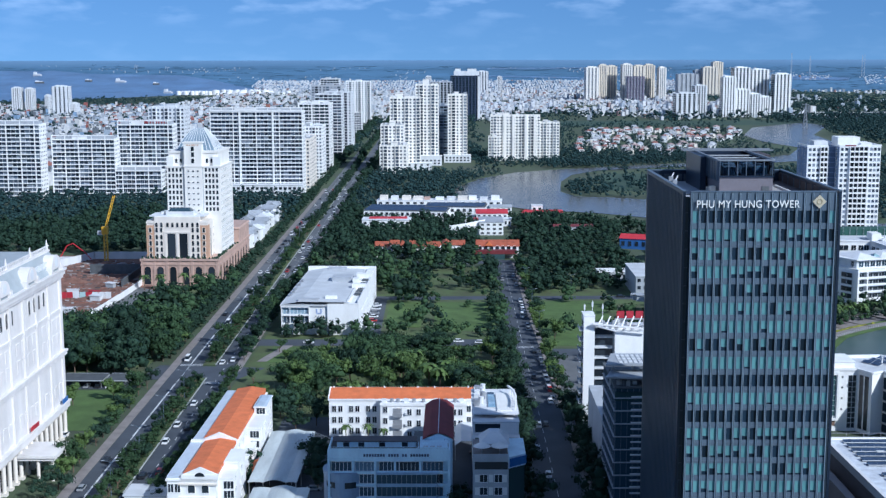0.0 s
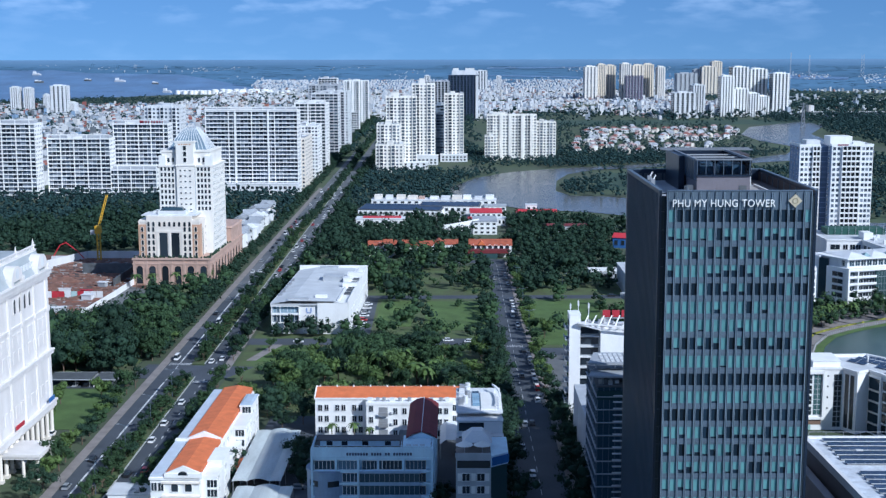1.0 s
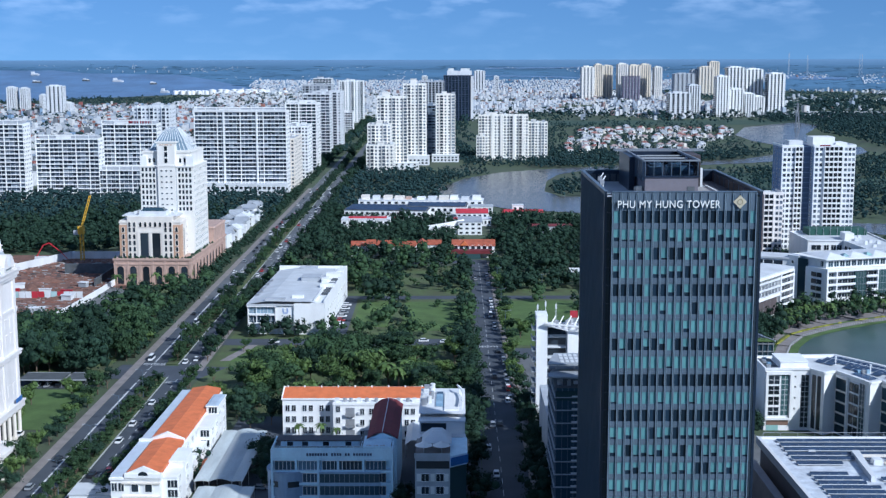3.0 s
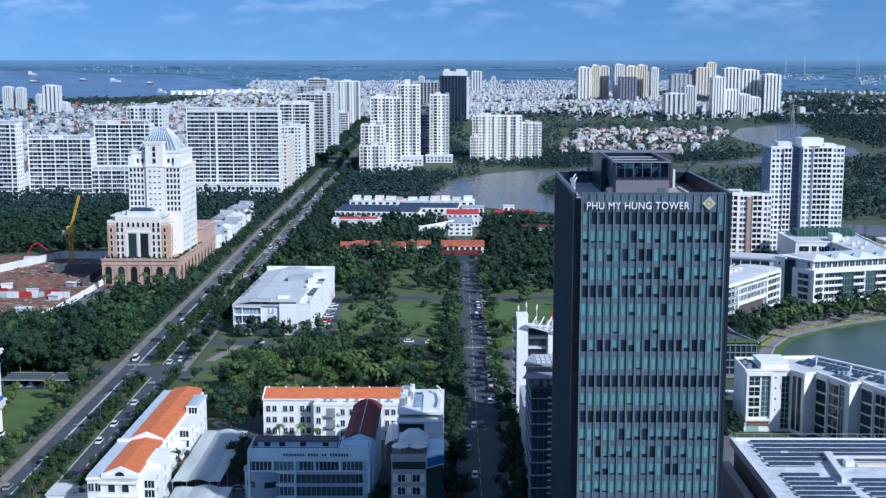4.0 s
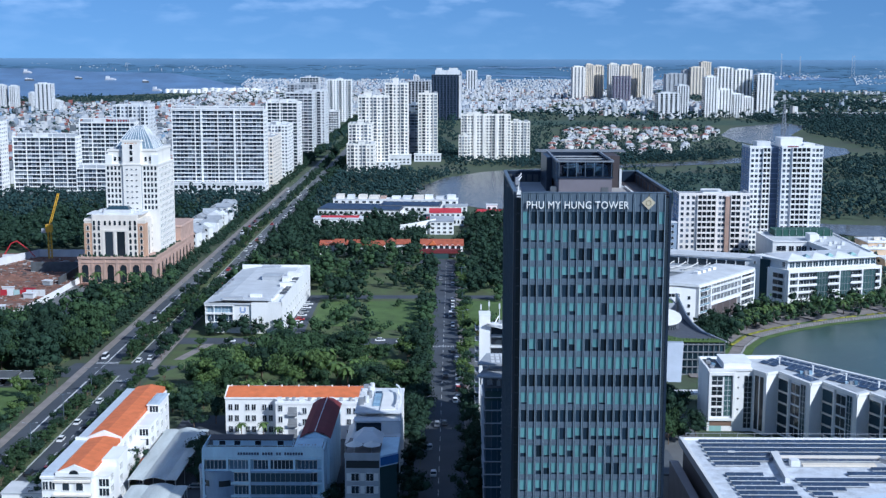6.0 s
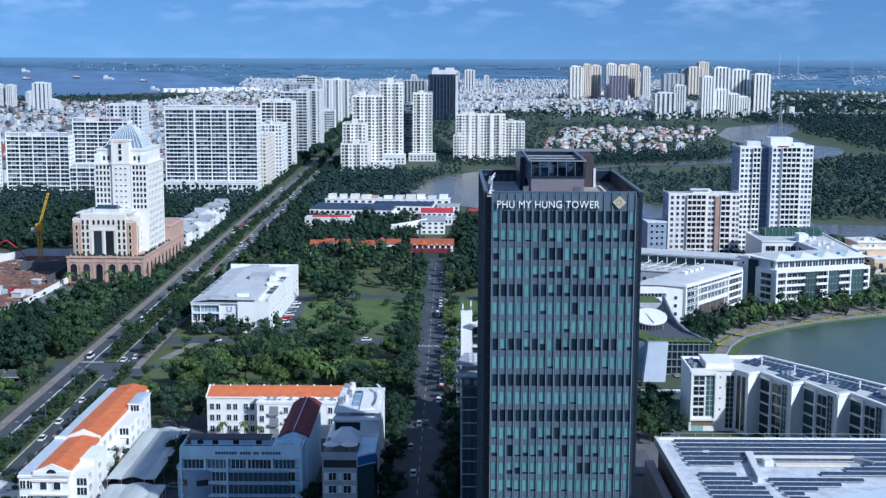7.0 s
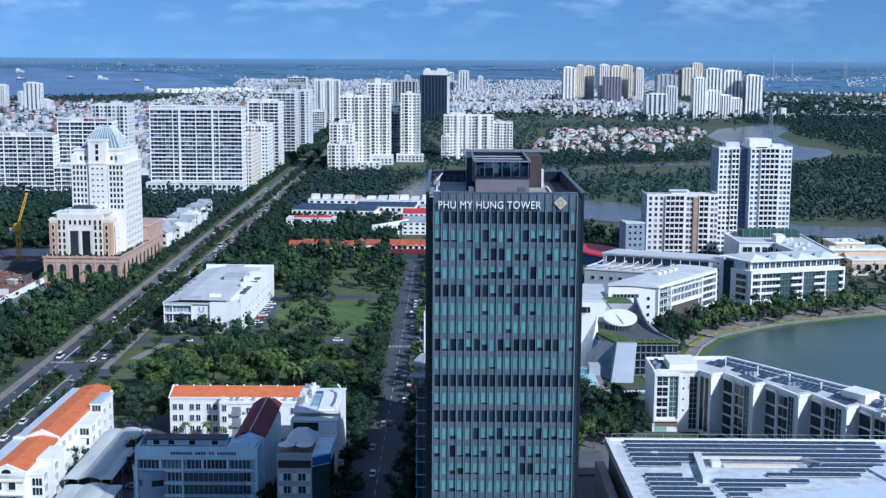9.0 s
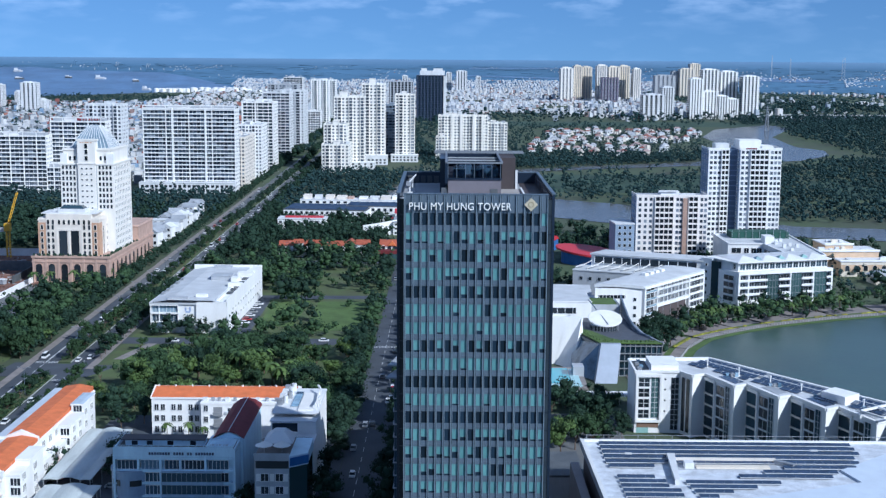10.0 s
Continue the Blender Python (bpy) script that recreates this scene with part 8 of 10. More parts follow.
for i in range(10):
    f0, f1 = i / 10, (i + 1) / 10
    q0, q1 = (-2 + 24 * f0, 848 + 10 * f0 * f0), (-2 + 24 * f1, 848 + 10 * f1 * f1)
    cwb.prism([q0, q1, (q1[0], q1[1] + 0.6), (q0[0], q0[1] + 0.6)], 0, [7 + 3 * f0, 7 + 3 * f1, 7 + 3 * f1, 7 + 3 * f0])
part("wall", cwb, WHITE, cw)
r = random.Random(3)
for i in range(7):
    low_block("orange_house", "low house with an orange tiled roof among trees", "house", -42 + 7.6 * i, 760 + r.uniform(-3, 6), 7.6, 9, 6.4, WHITE, ORANGEDARK, r.uniform(-8, 8), 2.6, 2, 1, "orange-roofed houses", "y" if i % 2 else "x")
low_block("gate_tower", "white gate turret with an orange cap", "gate", -34, 755, 5, 5, 8.5, WHITE, ORANGEDARK, 0, 2.2, 1, 2)
gt = low_block("gatehouse", "gatehouse with an orange roof, red fascia and arches", "gatehouse", 27, 756, 25, 9, 7, WHITE, ORANGEDARK, 0, 3.4, 0)
part("fascia", MB().box(-13.5, 11, -6, 0, 3.2, 5.2), MAROON, gt, "dark red fascia")
part("dormers", MB().gable(-8, -3, -1, 4, 7.4, 10, "y"), ORANGE, gt)
windows(gt, arch_mesh(2.4, 2.6, WHITE), [(-10.5 + 3.4 * i, -0.02, 4.9, 0) for i in range(7)])
part("booth", MB().box(-10, 4, -6, -2, 0, 3.1), GLASSTEAL, gt)
low_block("red_roof_hall", "low hall with a bright red roof", "hall", 65, 925, 29, 12, 6, WHITE, REDROOF, 0, 1.6, 5, 1)
low_block("red_roof_house", "blue-walled house with a bright red roof among trees", "house", 112, 790, 17, 11, 6.5, BLUESIGN, REDROOF, -20, 2.4, 4, 1)
low_block("roof_house", "small white rooftop house", "house", 62, 938, 8, 8, 9.5, WHITE, OFFWHITE, 0, 0, 2, 2)
low_block("brown_roof_shed", "long shed with a brown-red roof", "shed", 82, 862, 27, 8, 4.5, GREYWALL, mat("brown_red_sheet", (0.16, 0.035, 0.04), 0.6), 0, 1.2, 0)
low_block("pale_shed", "open shed with a white sheet roof", "shed", 87, 678, 17, 12, 4.6, GREYWALL, CANVAS, 2, 0, 3, 1)
low_block("office_block", "grey-blue office block with a pale roof", "office building", 99, 628, 16, 40, 11, GREYWALL, ROOFLIGHT, 0, 0, 5, 3)
low_block("white_pavilion", "white low pavilion among trees", "house", 36, 952, 16, 10, 7, WHITE, ROOFGREY, 0, 1.4, 4, 2)
for i in range(15):
    r2 = random.Random(40 + i)
    for off, hh in ((-128, 7.0), (-138, 5.5)):
        low_block("row_house", "white stepped row house beside the boulevard", "house", off - r2.uniform(0, 4) - 0.02 * 11 * i, 792 + 11.5 * i + r2.uniform(-2, 2), r2.uniform(7, 10), r2.uniform(7, 10), hh + r2.uniform(-2.5, 2.0), (WHITE, OFFWHITE, OFFWHITE)[i % 3], (OFFWHITE, ROOFGREY, ROOFGREY)[r2.randrange(3)], r2.uniform(-18, 6), 2.6 if r2.random() < 0.85 else 0, 2, 2, "white row houses", "y" if r2.random() < 0.5 else "x")
# carport by the lawn
cp = thing("carport", "long carport with pale roofs beside the lawn", "carport", -143, 454.5)
for k, (a, b2) in enumerate(((0, 16), (17, 25))):
    part("roof", MB().box(a, b2, 0, 10.6, 3.0, 3.2), ROOFDARK, cp)
    part("fascia", MB().box(a, b2, -0.25, 0, 2.95, 3.3).box(a, b2, 10.6, 10.8, 2.95, 3.3), ROOFGREY, cp)
    for x in np.linspace(a + 0.4, b2 - 0.4, 4):
        part("post", MB().tube(x, 0.6, 0.1, 0, 3, 6), STEEL, cp)
        part("post", MB().tube(x, 10, 0.1, 0, 3, 6), STEEL, cp)
part("back_wall", MB().box(0, 25, 10.8, 11.1, 0, 2.6), GREYWALL, cp)
part("floor", MB().box(-2, 26, -0.5, 10, 0.1, 0.2), ASPHALT, cp)

# ---- the building site ----
cr = thing("tower_crane", "yellow luffing crane on the building site", "crane", -203, 745)
mast = MB()
for sx in (-0.9, 0.9):
    for sy in (-0.9, 0.9):
        mast.beam((sx, sy, 0), (sx, sy, 17), 0.18)
for k in range(9):
    z = 1.9 * k
    mast.beam((-0.9, -0.9, z), (0.9, -0.9, z + 1.9), 0.12).beam((0.9, -0.9, z), (0.9, 0.9, z + 1.9), 0.12).beam((-0.9, 0.9, z), (-0.9, -0.9, z + 1.9), 0.12)
part("mast", mast, CRANEYEL, cr)
part("cab", MB().box(-1.8, 1.6, -1.8, 1.6, 16, 20.5), CRANEYEL, cr)
jib = MB()
for o in (-0.5, 0.5):
    jib.beam((o, 0, 19), (4.2 + o, 6, 38), 0.17)
for k in range(10):
    f = k / 10
    jib.beam((-0.5 + 4.2 * f, 6 * f, 19 + 19 * f), (0.5 + 4.2 * (f + 0.1), 6 * (f + 0.1), 19 + 19 * (f + 0.1)), 0.1)
part("jib", jib, CRANEYEL, cr)
part("counterweight", MB().box(-4.5, -1.8, -1.2, 1.2, 15.5, 18), GREYWALL, cr)
pump = thing("concrete_pump", "concrete pump with a folded red boom", "machine", -226, 742)
part("truck", MB().box(-4, 4, -1.2, 1.2, 0.8, 3), OFFWHITE, pump)
part("boom", MB().beam((-3, 0, 3), (1, 0, 9.5), 0.3).beam((1, 0, 9.5), (4.5, 0, 11), 0.28).beam((4.5, 0, 11), (11, 0, 6), 0.25).beam((11, 0, 6), (15, 0, 1.5), 0.2), REDROOF, pump, "red jointed boom")
fence = thing("site_fence", "pale sheet hoarding round the building site", "fence", 0, 0)
for (xa, ya), (xb, yb) in zip([(-236, 560), (-232, 700), (-212, 752), (-186, 752)], [(-232, 700), (-212, 752), (-186, 752), (-170, 752)]):
    part("fence_panel", MB().prism([(xa, ya), (xb, yb), (xb, yb + 0.3), (xa + 0.3, ya)], 0, 4.5), OFFWHITE, fence)
for (xa, ya), (xb, yb) in zip([(-171, 556), (-166, 590), (-164, 630)], [(-166, 590), (-164, 630), (-163, 668)]):
    part("fence_panel", MB().prism([(xa, ya), (xb, yb), (xb + 0.3, yb), (xa + 0.3, ya)], 0, 3.2), WHITE, fence)
for i in range(16):
    r3 = random.Random(70 + i)
    x, y = r3.uniform(-216, -172), r3.uniform(575, 735)
    if i % 4 == 0:
        low_block("site_cabin", "site cabin with a pale roof", "cabin", x, y, r3.uniform(4, 7), 3, 2.4, [OFFWHITE, ROOFGREY, GREYWALL, OFFWHITE][i // 4], OFFWHITE, r3.uniform(-20, 20), 0, 0, group="site cabins")
    else:
        so = thing("soil_heap", "heap of reddish soil and rubble", "soil heap", x, y, 0, r3.uniform(0, 180), "soil heaps")
        hp = MB()
        n, R, Hh = 14, r3.uniform(4, 9), r3.uniform(1.4, 3)
        rings = [[(R * f * (0.8 + 0.4 * r3.random()) * math.cos(2 * math.pi * k / n), 0.6 * R * f * (0.8 + 0.4 * r3.random()) * math.sin(2 * math.pi * k / n), Hh * (1 - f) ** 0.8) for k in range(n)] for f in (1.0, 0.66, 0.33)]
        hp.add(sum(rings, []) + [(0, 0, Hh)], [(a * n + k, a * n + (k + 1) % n, (a + 1) * n + (k + 1) % n, (a + 1) * n + k) for a in range(2) for k in range(n)] + [(2 * n + k, 2 * n + (k + 1) % n, 3 * n) for k in range(n)])
        part("heap", hp, SOIL, so)
for i, (x, y, m_) in enumerate(((-208, 640, REDSIGN), (-180, 636, REDSIGN), (-192, 640, OFFWHITE), (-170, 575, BLUESIGN), (-160, 590, BLUESIGN))):
    low_block("site_banner", "coloured hoarding banner on the site", "banner", x, y, 6, 0.4, 2.4, m_, m_, r.uniform(-10, 10), 0, 0, group="site banners")
ex = thing("excavator", "teal tracked excavator working on the building site", "excavator", -198, 600, 0, 35)
part("tracks", MB().box(-1.4, -0.7, -2, 2, 0.1, 1.0).box(0.7, 1.4, -2, 2, 0.1, 1.0), ROOFDARK, ex)
part("cab", MB().box(-1.3, 1.3, -1.6, 1.8, 1.0, 2.4).box(-1.2, -0.1, -1.4, 0.4, 2.4, 3.4), mat("teal_machine_paint", (0.03, 0.26, 0.24), 0.5), ex)
part("boom", MB().beam((0.4, -1, 2), (0.4, -4.5, 5.6), 0.25).beam((0.4, -4.5, 5.6), (0.4, -7.2, 2.6), 0.2).box(-0.1, 0.9, -7.8, -6.8, 1.6, 2.7), mat("boom_teal", (0.04, 0.30, 0.27), 0.5), ex)
for i in range(14):
    part("hoarding_panel", MB().box(-214 + 3.2 * i, -211 + 3.2 * i, 628, 628.2, 0, 3.4), (OFFWHITE, REDSIGN, OFFWHITE, mat("pale_teal_sheet", (0.40, 0.55, 0.55), 0.6))[(0, 2, 0, 3, 2, 0, 1, 1, 2, 3, 1, 0, 2, 0)[i]], fence)
deepw = thing("basement_wall", "dark retaining wall of the excavation", "wall", -172, 700)
part("wall", MB().box(-28, 0, 0, 1.2, 0, 5.5).box(-0.6, 0, -40, 0, 0, 4), ROOFDARK, deepw)

rc = random.Random(77)
junk = MB()
for i in range(1500):
    x, y = rc.uniform(-232, -166), rc.uniform(565, 745)
    w, d, h = rc.uniform(0.3, 3.2), rc.uniform(0.2, 0.9), rc.uniform(0.2, 0.8)
    junk.box(x, x + w, y, y + d, 0.1, h)
tagged(new("site_materials", junk.mesh("site_materials", islands("site_stuff", [(0.30, 0.14, 0.10), (0.36, 0.24, 0.19), (0.50, 0.50, 0.50), (0.22, 0.11, 0.08), (0.32, 0.29, 0.27), (0.24, 0.12, 0.09), (0.38, 0.19, 0.14), (0.16, 0.09, 0.07), (0.10, 0.09, 0.09)]))), "rebar, planks and rubble strewn over the site", "building materials", kind="stuff")
import itertools

# ---- trees ----
def leafy_mesh(name, crown, material):
    """A mesh from a crown's corners, triangles and smooth flags."""
    v, f, smooth = crown
    n = len(f)
    me = bpy.data.meshes.new(name)
    me.vertices.add(len(v)), me.loops.add(n * 3), me.polygons.add(n)
    me.vertices.foreach_set("co", v.astype(np.float32).ravel())
    me.loops.foreach_set("vertex_index", f.astype(np.int32).ravel())
    me.polygons.foreach_set("loop_start", np.arange(0, n * 3, 3, dtype=np.int32))
    me.polygons.foreach_set("loop_total", np.full(n, 3, dtype=np.int32))
    me.polygons.foreach_set("use_smooth", smooth)
    me.materials.append(material)
    me.update(calc_edges=True)
    return me


GR = (1 + 5 ** 0.5) / 2
ICO = np.array([(-1, GR, 0), (1, GR, 0), (-1, -GR, 0), (1, -GR, 0), (0, -1, GR), (0, 1, GR), (0, -1, -GR), (0, 1, -GR), (GR, 0, -1), (GR, 0, 1), (-GR, 0, -1), (-GR, 0, 1)]) / math.sqrt(1 + GR * GR)
ICOF = np.array([f for f in itertools.combinations(range(12), 3) if all(np.linalg.norm(ICO[a] - ICO[b]) < 1.1 for a, b in itertools.combinations(f, 2))])
for k_, f_ in enumerate(ICOF):
    if np.dot(np.cross(ICO[f_[1]] - ICO[f_[0]], ICO[f_[2]] - ICO[f_[0]]), ICO[f_[0]]) < 0:
        ICOF[k_] = f_[::-1]


def crown_leaves(seed, n, lobes, width, height, leaf, shake=0.30, big=0.29):
    """An uneven crown of several leafy masses under loose sprays of leaves; its foot is at z = 0."""
    g_ = np.random.default_rng(seed)
    cen = np.stack([g_.normal(0, 0.27, lobes) * width, g_.normal(0, 0.27, lobes) * width, g_.uniform(0.22, 0.84, lobes) * height], 1)
    cen[:, :2] = np.clip(cen[:, :2], -0.5 * width, 0.5 * width)
    rad = g_.uniform(0.42 * big, big, lobes) * width
    squash = np.array([1, 1, 0.78])
    core = np.concatenate([c + ICO * r * g_.uniform(0.46, 0.90, (12, 1)) * squash for c, r in zip(cen, rad)])
    core_f = np.concatenate([ICOF + 12 * k for k in range(lobes)])
    pick = g_.choice(lobes, n, p=rad ** 2 / (rad ** 2).sum())
    d = g_.normal(0, 1, (n, 3))
    d /= np.linalg.norm(d, axis=1)[:, None]
    d[:, 2] = np.where(d[:, 2] < -0.35, -d[:, 2], d[:, 2])
    c = cen[pick] + d * (rad[pick] * g_.uniform(0.72, 1.28, n))[:, None] * squash
    nrm = d + g_.normal(0, shake, (n, 3))
    nrm /= np.linalg.norm(nrm, axis=1)[:, None]
    a = np.cross(nrm, g_.normal(0, 1, (n, 3)))
    a /= np.linalg.norm(a, axis=1)[:, None]
    b = np.cross(nrm, a)
    s = leaf * g_.uniform(0.55, 1.35, n)[:, None]
    bend = nrm * s * 0.25
    leaves = np.stack([c - a * s, c - b * s * 0.8 + bend, c + a * s, c + b * s * 0.8 + bend], 1).reshape(-1, 3)
    q = len(core) + 4 * np.arange(n)
    leaf_f = np.concatenate([np.stack([q, q + 1, q + 2], 1), np.stack([q, q + 2, q + 3], 1)])
    return np.concatenate([core, leaves]), np.concatenate([core_f, leaf_f]), np.concatenate([np.ones(len(core_f), dtype=bool), np.zeros(len(leaf_f), dtype=bool)])


def joined(crowns):
    """Several crowns as one."""
    start = np.cumsum([0] + [len(c[0]) for c in crowns[:-1]])
    return np.concatenate([c[0] for c in crowns]), np.concatenate([c[1] + o for c, o in zip(crowns, start)]), np.concatenate([c[2] for c in crowns])


def trunk_mesh(h, r, seed):
    g_ = random.Random(seed)
    b = MB().tube(0, 0, r, 0, h * 0.55, 7, r1=r * 0.7)
    for k in range(4):
        t = k * 1.6 + g_.random()
        b.beam((0, 0, h * (0.35 + 0.05 * k)), (1.3 * math.cos(t), 1.3 * math.sin(t), h * (0.62 + 0.06 * k)), r * 0.45)
    return b.mesh("trunk", BARK)


KINDS = []
for i, (w, h, mt, nl, lf) in enumerate(((8.5, 8.0, LEAF, 11, 0.42), (10.5, 8.5, LEAFDARK, 13, 0.45), (7.0, 7.5, LEAFDARK, 9, 0.38), (9.0, 9.5, LEAFDARK, 12, 0.45), (7.5, 6.5, LEAFLIGHT, 9, 0.40), (5.0, 6.5, LEAF, 7, 0.34), (11.5, 8.0, LEAF, 14, 0.48))):
    KINDS.append((trunk_mesh(h * 0.7, 0.24, i), leafy_mesh("crown", crown_leaves(100 + i, 720, nl + 6, w, h, lf * 0.78, 0.5), mt), w))


def tree(x, y, kind, scale, label="leafy green tree with an uneven rounded crown", group="park trees"):
    tr_, cr_, w = KINDS[kind]
    root = thing("tree", label, "tree", x, y, 0, random.uniform(0, 360), group)
    root.scale = (scale, scale, scale * random.uniform(0.9, 1.35))
    piece("trunk", tr_, root, 0, 0, 0)
    piece("crown", cr_, root, 0, 0, 1.9)
    return root


def frond_palm():
    b = MB()
    for k in range(13):
        t = 2 * math.pi * k / 13 + 0.2 * (k % 3)
        up = 0.9 if k % 2 else 0.2
        prev = Vector((0, 0, 6.5))
        for j in range(1, 5):
            q_ = Vector((0.75 * j * math.cos(t), 0.75 * j * math.sin(t), 6.5 + up * j * 0.5 - 0.16 * j * j))
            s_ = Vector((-math.sin(t), math.cos(t), 0)) * (0.5 if j < 4 else 0.15)
            b.add([prev - s_, prev + s_, q_ + s_ + Vector((0, 0, -0.1)), q_ - s_ + Vector((0, 0, -0.1))], [(0, 1, 2, 3)])
            prev = q_
    return b.mesh("fronds", LEAFLIGHT)


PALM_TOP, PALM_STEM = frond_palm(), MB().tube(0, 0, 0.22, 0, 6.6, 7, r1=0.15).mesh("trunk", BARK)


def palm(x, y, s):
    root = thing("palm_tree", "slender palm with arching fronds", "palm tree", x, y, 0, random.uniform(0, 360), "palms")
    root.scale = (s, s, s)
    piece("trunk", PALM_STEM, root, 0, 0, 0)
    piece("fronds", PALM_TOP, root, 0, 0, 0)


def inside(poly, x, y):
    hit = False
    for (xa, ya), (xb, yb) in zip(poly, poly[1:] + poly[:1]):
        if (ya > y) != (yb > y) and x < (xb - xa) * (y - ya) / (yb - ya) + xa:
            hit = not hit
    return hit


# ground kept free of trees: roads, lawns, yards and buildings, as x0, x1, y0, y1
CLEAR = [(22, 38.5, 200, 750), (100, 123, 745, 806), (-148, -124, 792, 965), (36, 58, 420, 514), (36, 110, 503, 522), (36, 70, 526, 618), (-6, 18, 556, 616), (-82, 24, 523, 537), (-78, 140, 623, 637), (-80, -31, 538, 640), (-56, 24, 318, 416),
         (-76, -54, 318, 412), (-100, 24, 727, 745), (12, 42, 740, 772), (-48, 8, 757, 772), (-62, 24, 955, 980), (-66, -2, 908, 950), (-22, 26, 925, 955), (-62, -28, 864, 886), (14, 42, 848, 930), (-3, 24, 844, 862), (-119, -84, 462, 492), (-148, -114, 404, 468), (-170, -118, 655, 760),  (-115, -82, 200, 2400), (44, 80, 240, 300),
         (75, 98, 672, 694), (90, 108, 625, 670), (48, 82, 920, 950), (66, 96, 858, 872), (-72, -52, 497, 519), (-28, -16, 566, 614), (-245, -147, 540, 770), (108, 168, 690, 775), (84, 133, 425, 545), (133, 140, 470, 486), (92, 124, 545, 600)]


def free(x, y, pad=0.0):
    for a, b, c, d in CLEAR:
        if a - pad < x < b + pad and c - pad < y < d + pad:
            return False
    for k in (1.0, 1.035, 1.07):
        if inside(river, 28 + (x - 28) * k, y * k):
            return False
    return not inside(lake, x, y)


random.seed(21)
spots = []


def scatter(x0, x1, y0, y1, gap, kinds, smin, smax, keep=1.0, pad=2.0):
    """Trees on a shaken grid, where nothing else stands."""
    out = []
    ny, nx = int((y1 - y0) / gap), int((x1 - x0) / gap)
    for j in range(ny):
        for i in range(nx):
            x, y = x0 + gap * (i + random.uniform(0.1, 0.9)), y0 + gap * (j + random.uniform(0.1, 0.9))
            if random.random() < keep and abs(x - 28) < 0.42 * y + 60 and free(x, y, pad):
                out.append((x, y, random.choice(kinds), random.uniform(smin, smax)))
    return out


# avenue trees
avenue = []
for y in np.arange(325, 900, 7.5):
    if not 462 < y < 494:
        avenue.append((bx(y, 12.0) + random.uniform(-1, 1), y + random.uniform(-2, 2), random.choice((2, 5, 5, 0)), random.uniform(0.5, 0.8)))
for y in np.arange(330, 462, 7.0):
    avenue.append((bx(y, 26.0) + random.uniform(-0.6, 0.6), y, random.choice((0, 2, 5)), random.uniform(0.5, 0.7)))
for y in np.arange(496, 642, 8.0):
    avenue.append((bx(y, 24.6) + random.uniform(-0.6, 0.6), y, random.choice((0, 2, 3)), random.uniform(0.55, 0.8)))
for y in np.arange(335, 460, 8.5):
    avenue.append((bx(y, -5.0) + random.uniform(-1.5, 1), y, random.choice((0, 2, 4)), random.uniform(0.55, 0.85)))
for y in np.arange(430, 738, 8.5):
    if not 620 < y < 640:
        avenue.append((38.6 - max(0, y - 560) * 0.006 + random.uniform(-0.6, 0.6), y, random.choice((4, 5, 5, 2)), random.uniform(0.55, 0.9)))
for x, y, k, s in avenue:
    tree(x, y, k, s, "small avenue tree with a loose green crown", "avenue trees")
# the park
park = scatter(-78, 23, 418, 523, 9.6, (0, 0, 1, 3, 6, 6, 4, 4), 0.75, 1.2, 0.80)
park += scatter(-30, 23, 538, 726, 9.8, (0, 0, 1, 3, 6, 4), 0.8, 1.2, 0.74)
GLADES = ((-7, 20, 536, 622), (-31, -20, 544, 602), (-11, 3, 636, 702), (-55, -38, 672, 724), (-79, -42, 496, 524), (-79, -61, 440, 496), (0, 17, 498, 524), (-78, -52, 482, 500), (-40, -30, 430, 446), (-8, 4, 424, 442))
park = [s for s in park if not any(a < s[0] < b and c < s[1] < d for a, b, c, d in GLADES)]
park += [(-17, 566, 3, 1.5), (-11, 572, 1, 1.4), (-15, 560, 1, 1.3), (-23, 612, 0, 1.2), (-9, 546, 2, 0.7), (-2, 541, 5, 0.8), (4, 543, 2, 0.6), (11, 540, 5, 0.7), (16, 544, 4, 0.6), (-26, 546, 5, 0.8), (-70, 512, 5, 0.8), (-58, 508, 2, 0.6), (-49, 514, 5, 0.8), (-66, 500, 4, 0.5), (-73, 462, 5, 0.7), (-64, 474, 4, 0.6), (5, 505, 2, 0.5), (12, 509, 4, 0.5), (8, 606, 0, 0.5), (-5, 660, 4, 0.6)]
park += scatter(-80, -31, 640, 726, 8.0, (0, 1, 3, 6), 0.8, 1.1, 0.9)
park += scatter(-84, -76, 540, 640, 7.0, (0, 3), 0.7, 0.9, 0.9)
park += [(bx(y, -6.5) + random.uniform(-1.5, 0.8), y, random.choice((0, 2, 4, 5)), random.uniform(0.6, 0.95)) for y in np.arange(496, 700, 6.0)]
park += [(x + random.uniform(-2, 2), 750 + random.uniform(-3, 4), random.choice((0, 1, 3)), random.uniform(0.8, 1.15)) for x in np.arange(-78, 22, 7.5)]
park += scatter(-170, -114, 468, 638, 9.0, (0, 1, 1, 3, 6), 0.95, 1.35)
park += scatter(38, 110, 524, 626, 8.5, (0, 1, 4, 6), 0.75, 1.1, 0.55)
park += scatter(58, 82, 426, 503, 9, (0, 1, 3), 0.8, 1.1, 0.8)
park += [(x, y, 4, 0.8) for x, y in ((-134, 420), (-128, 411), (-119, 440), (-131, 432), (48, 545), (52, 552), (44, 538))]
park += [(x, 541 + (i % 3), (0, 1, 3)[i % 3], 0.85) for i, x in enumerate(range(-72, -34, 5))]
lakeside = scatter(134, 275, 498, 664, 9.2, (1, 2, 3, 3), 0.8, 1.05, 0.85, 1.0)
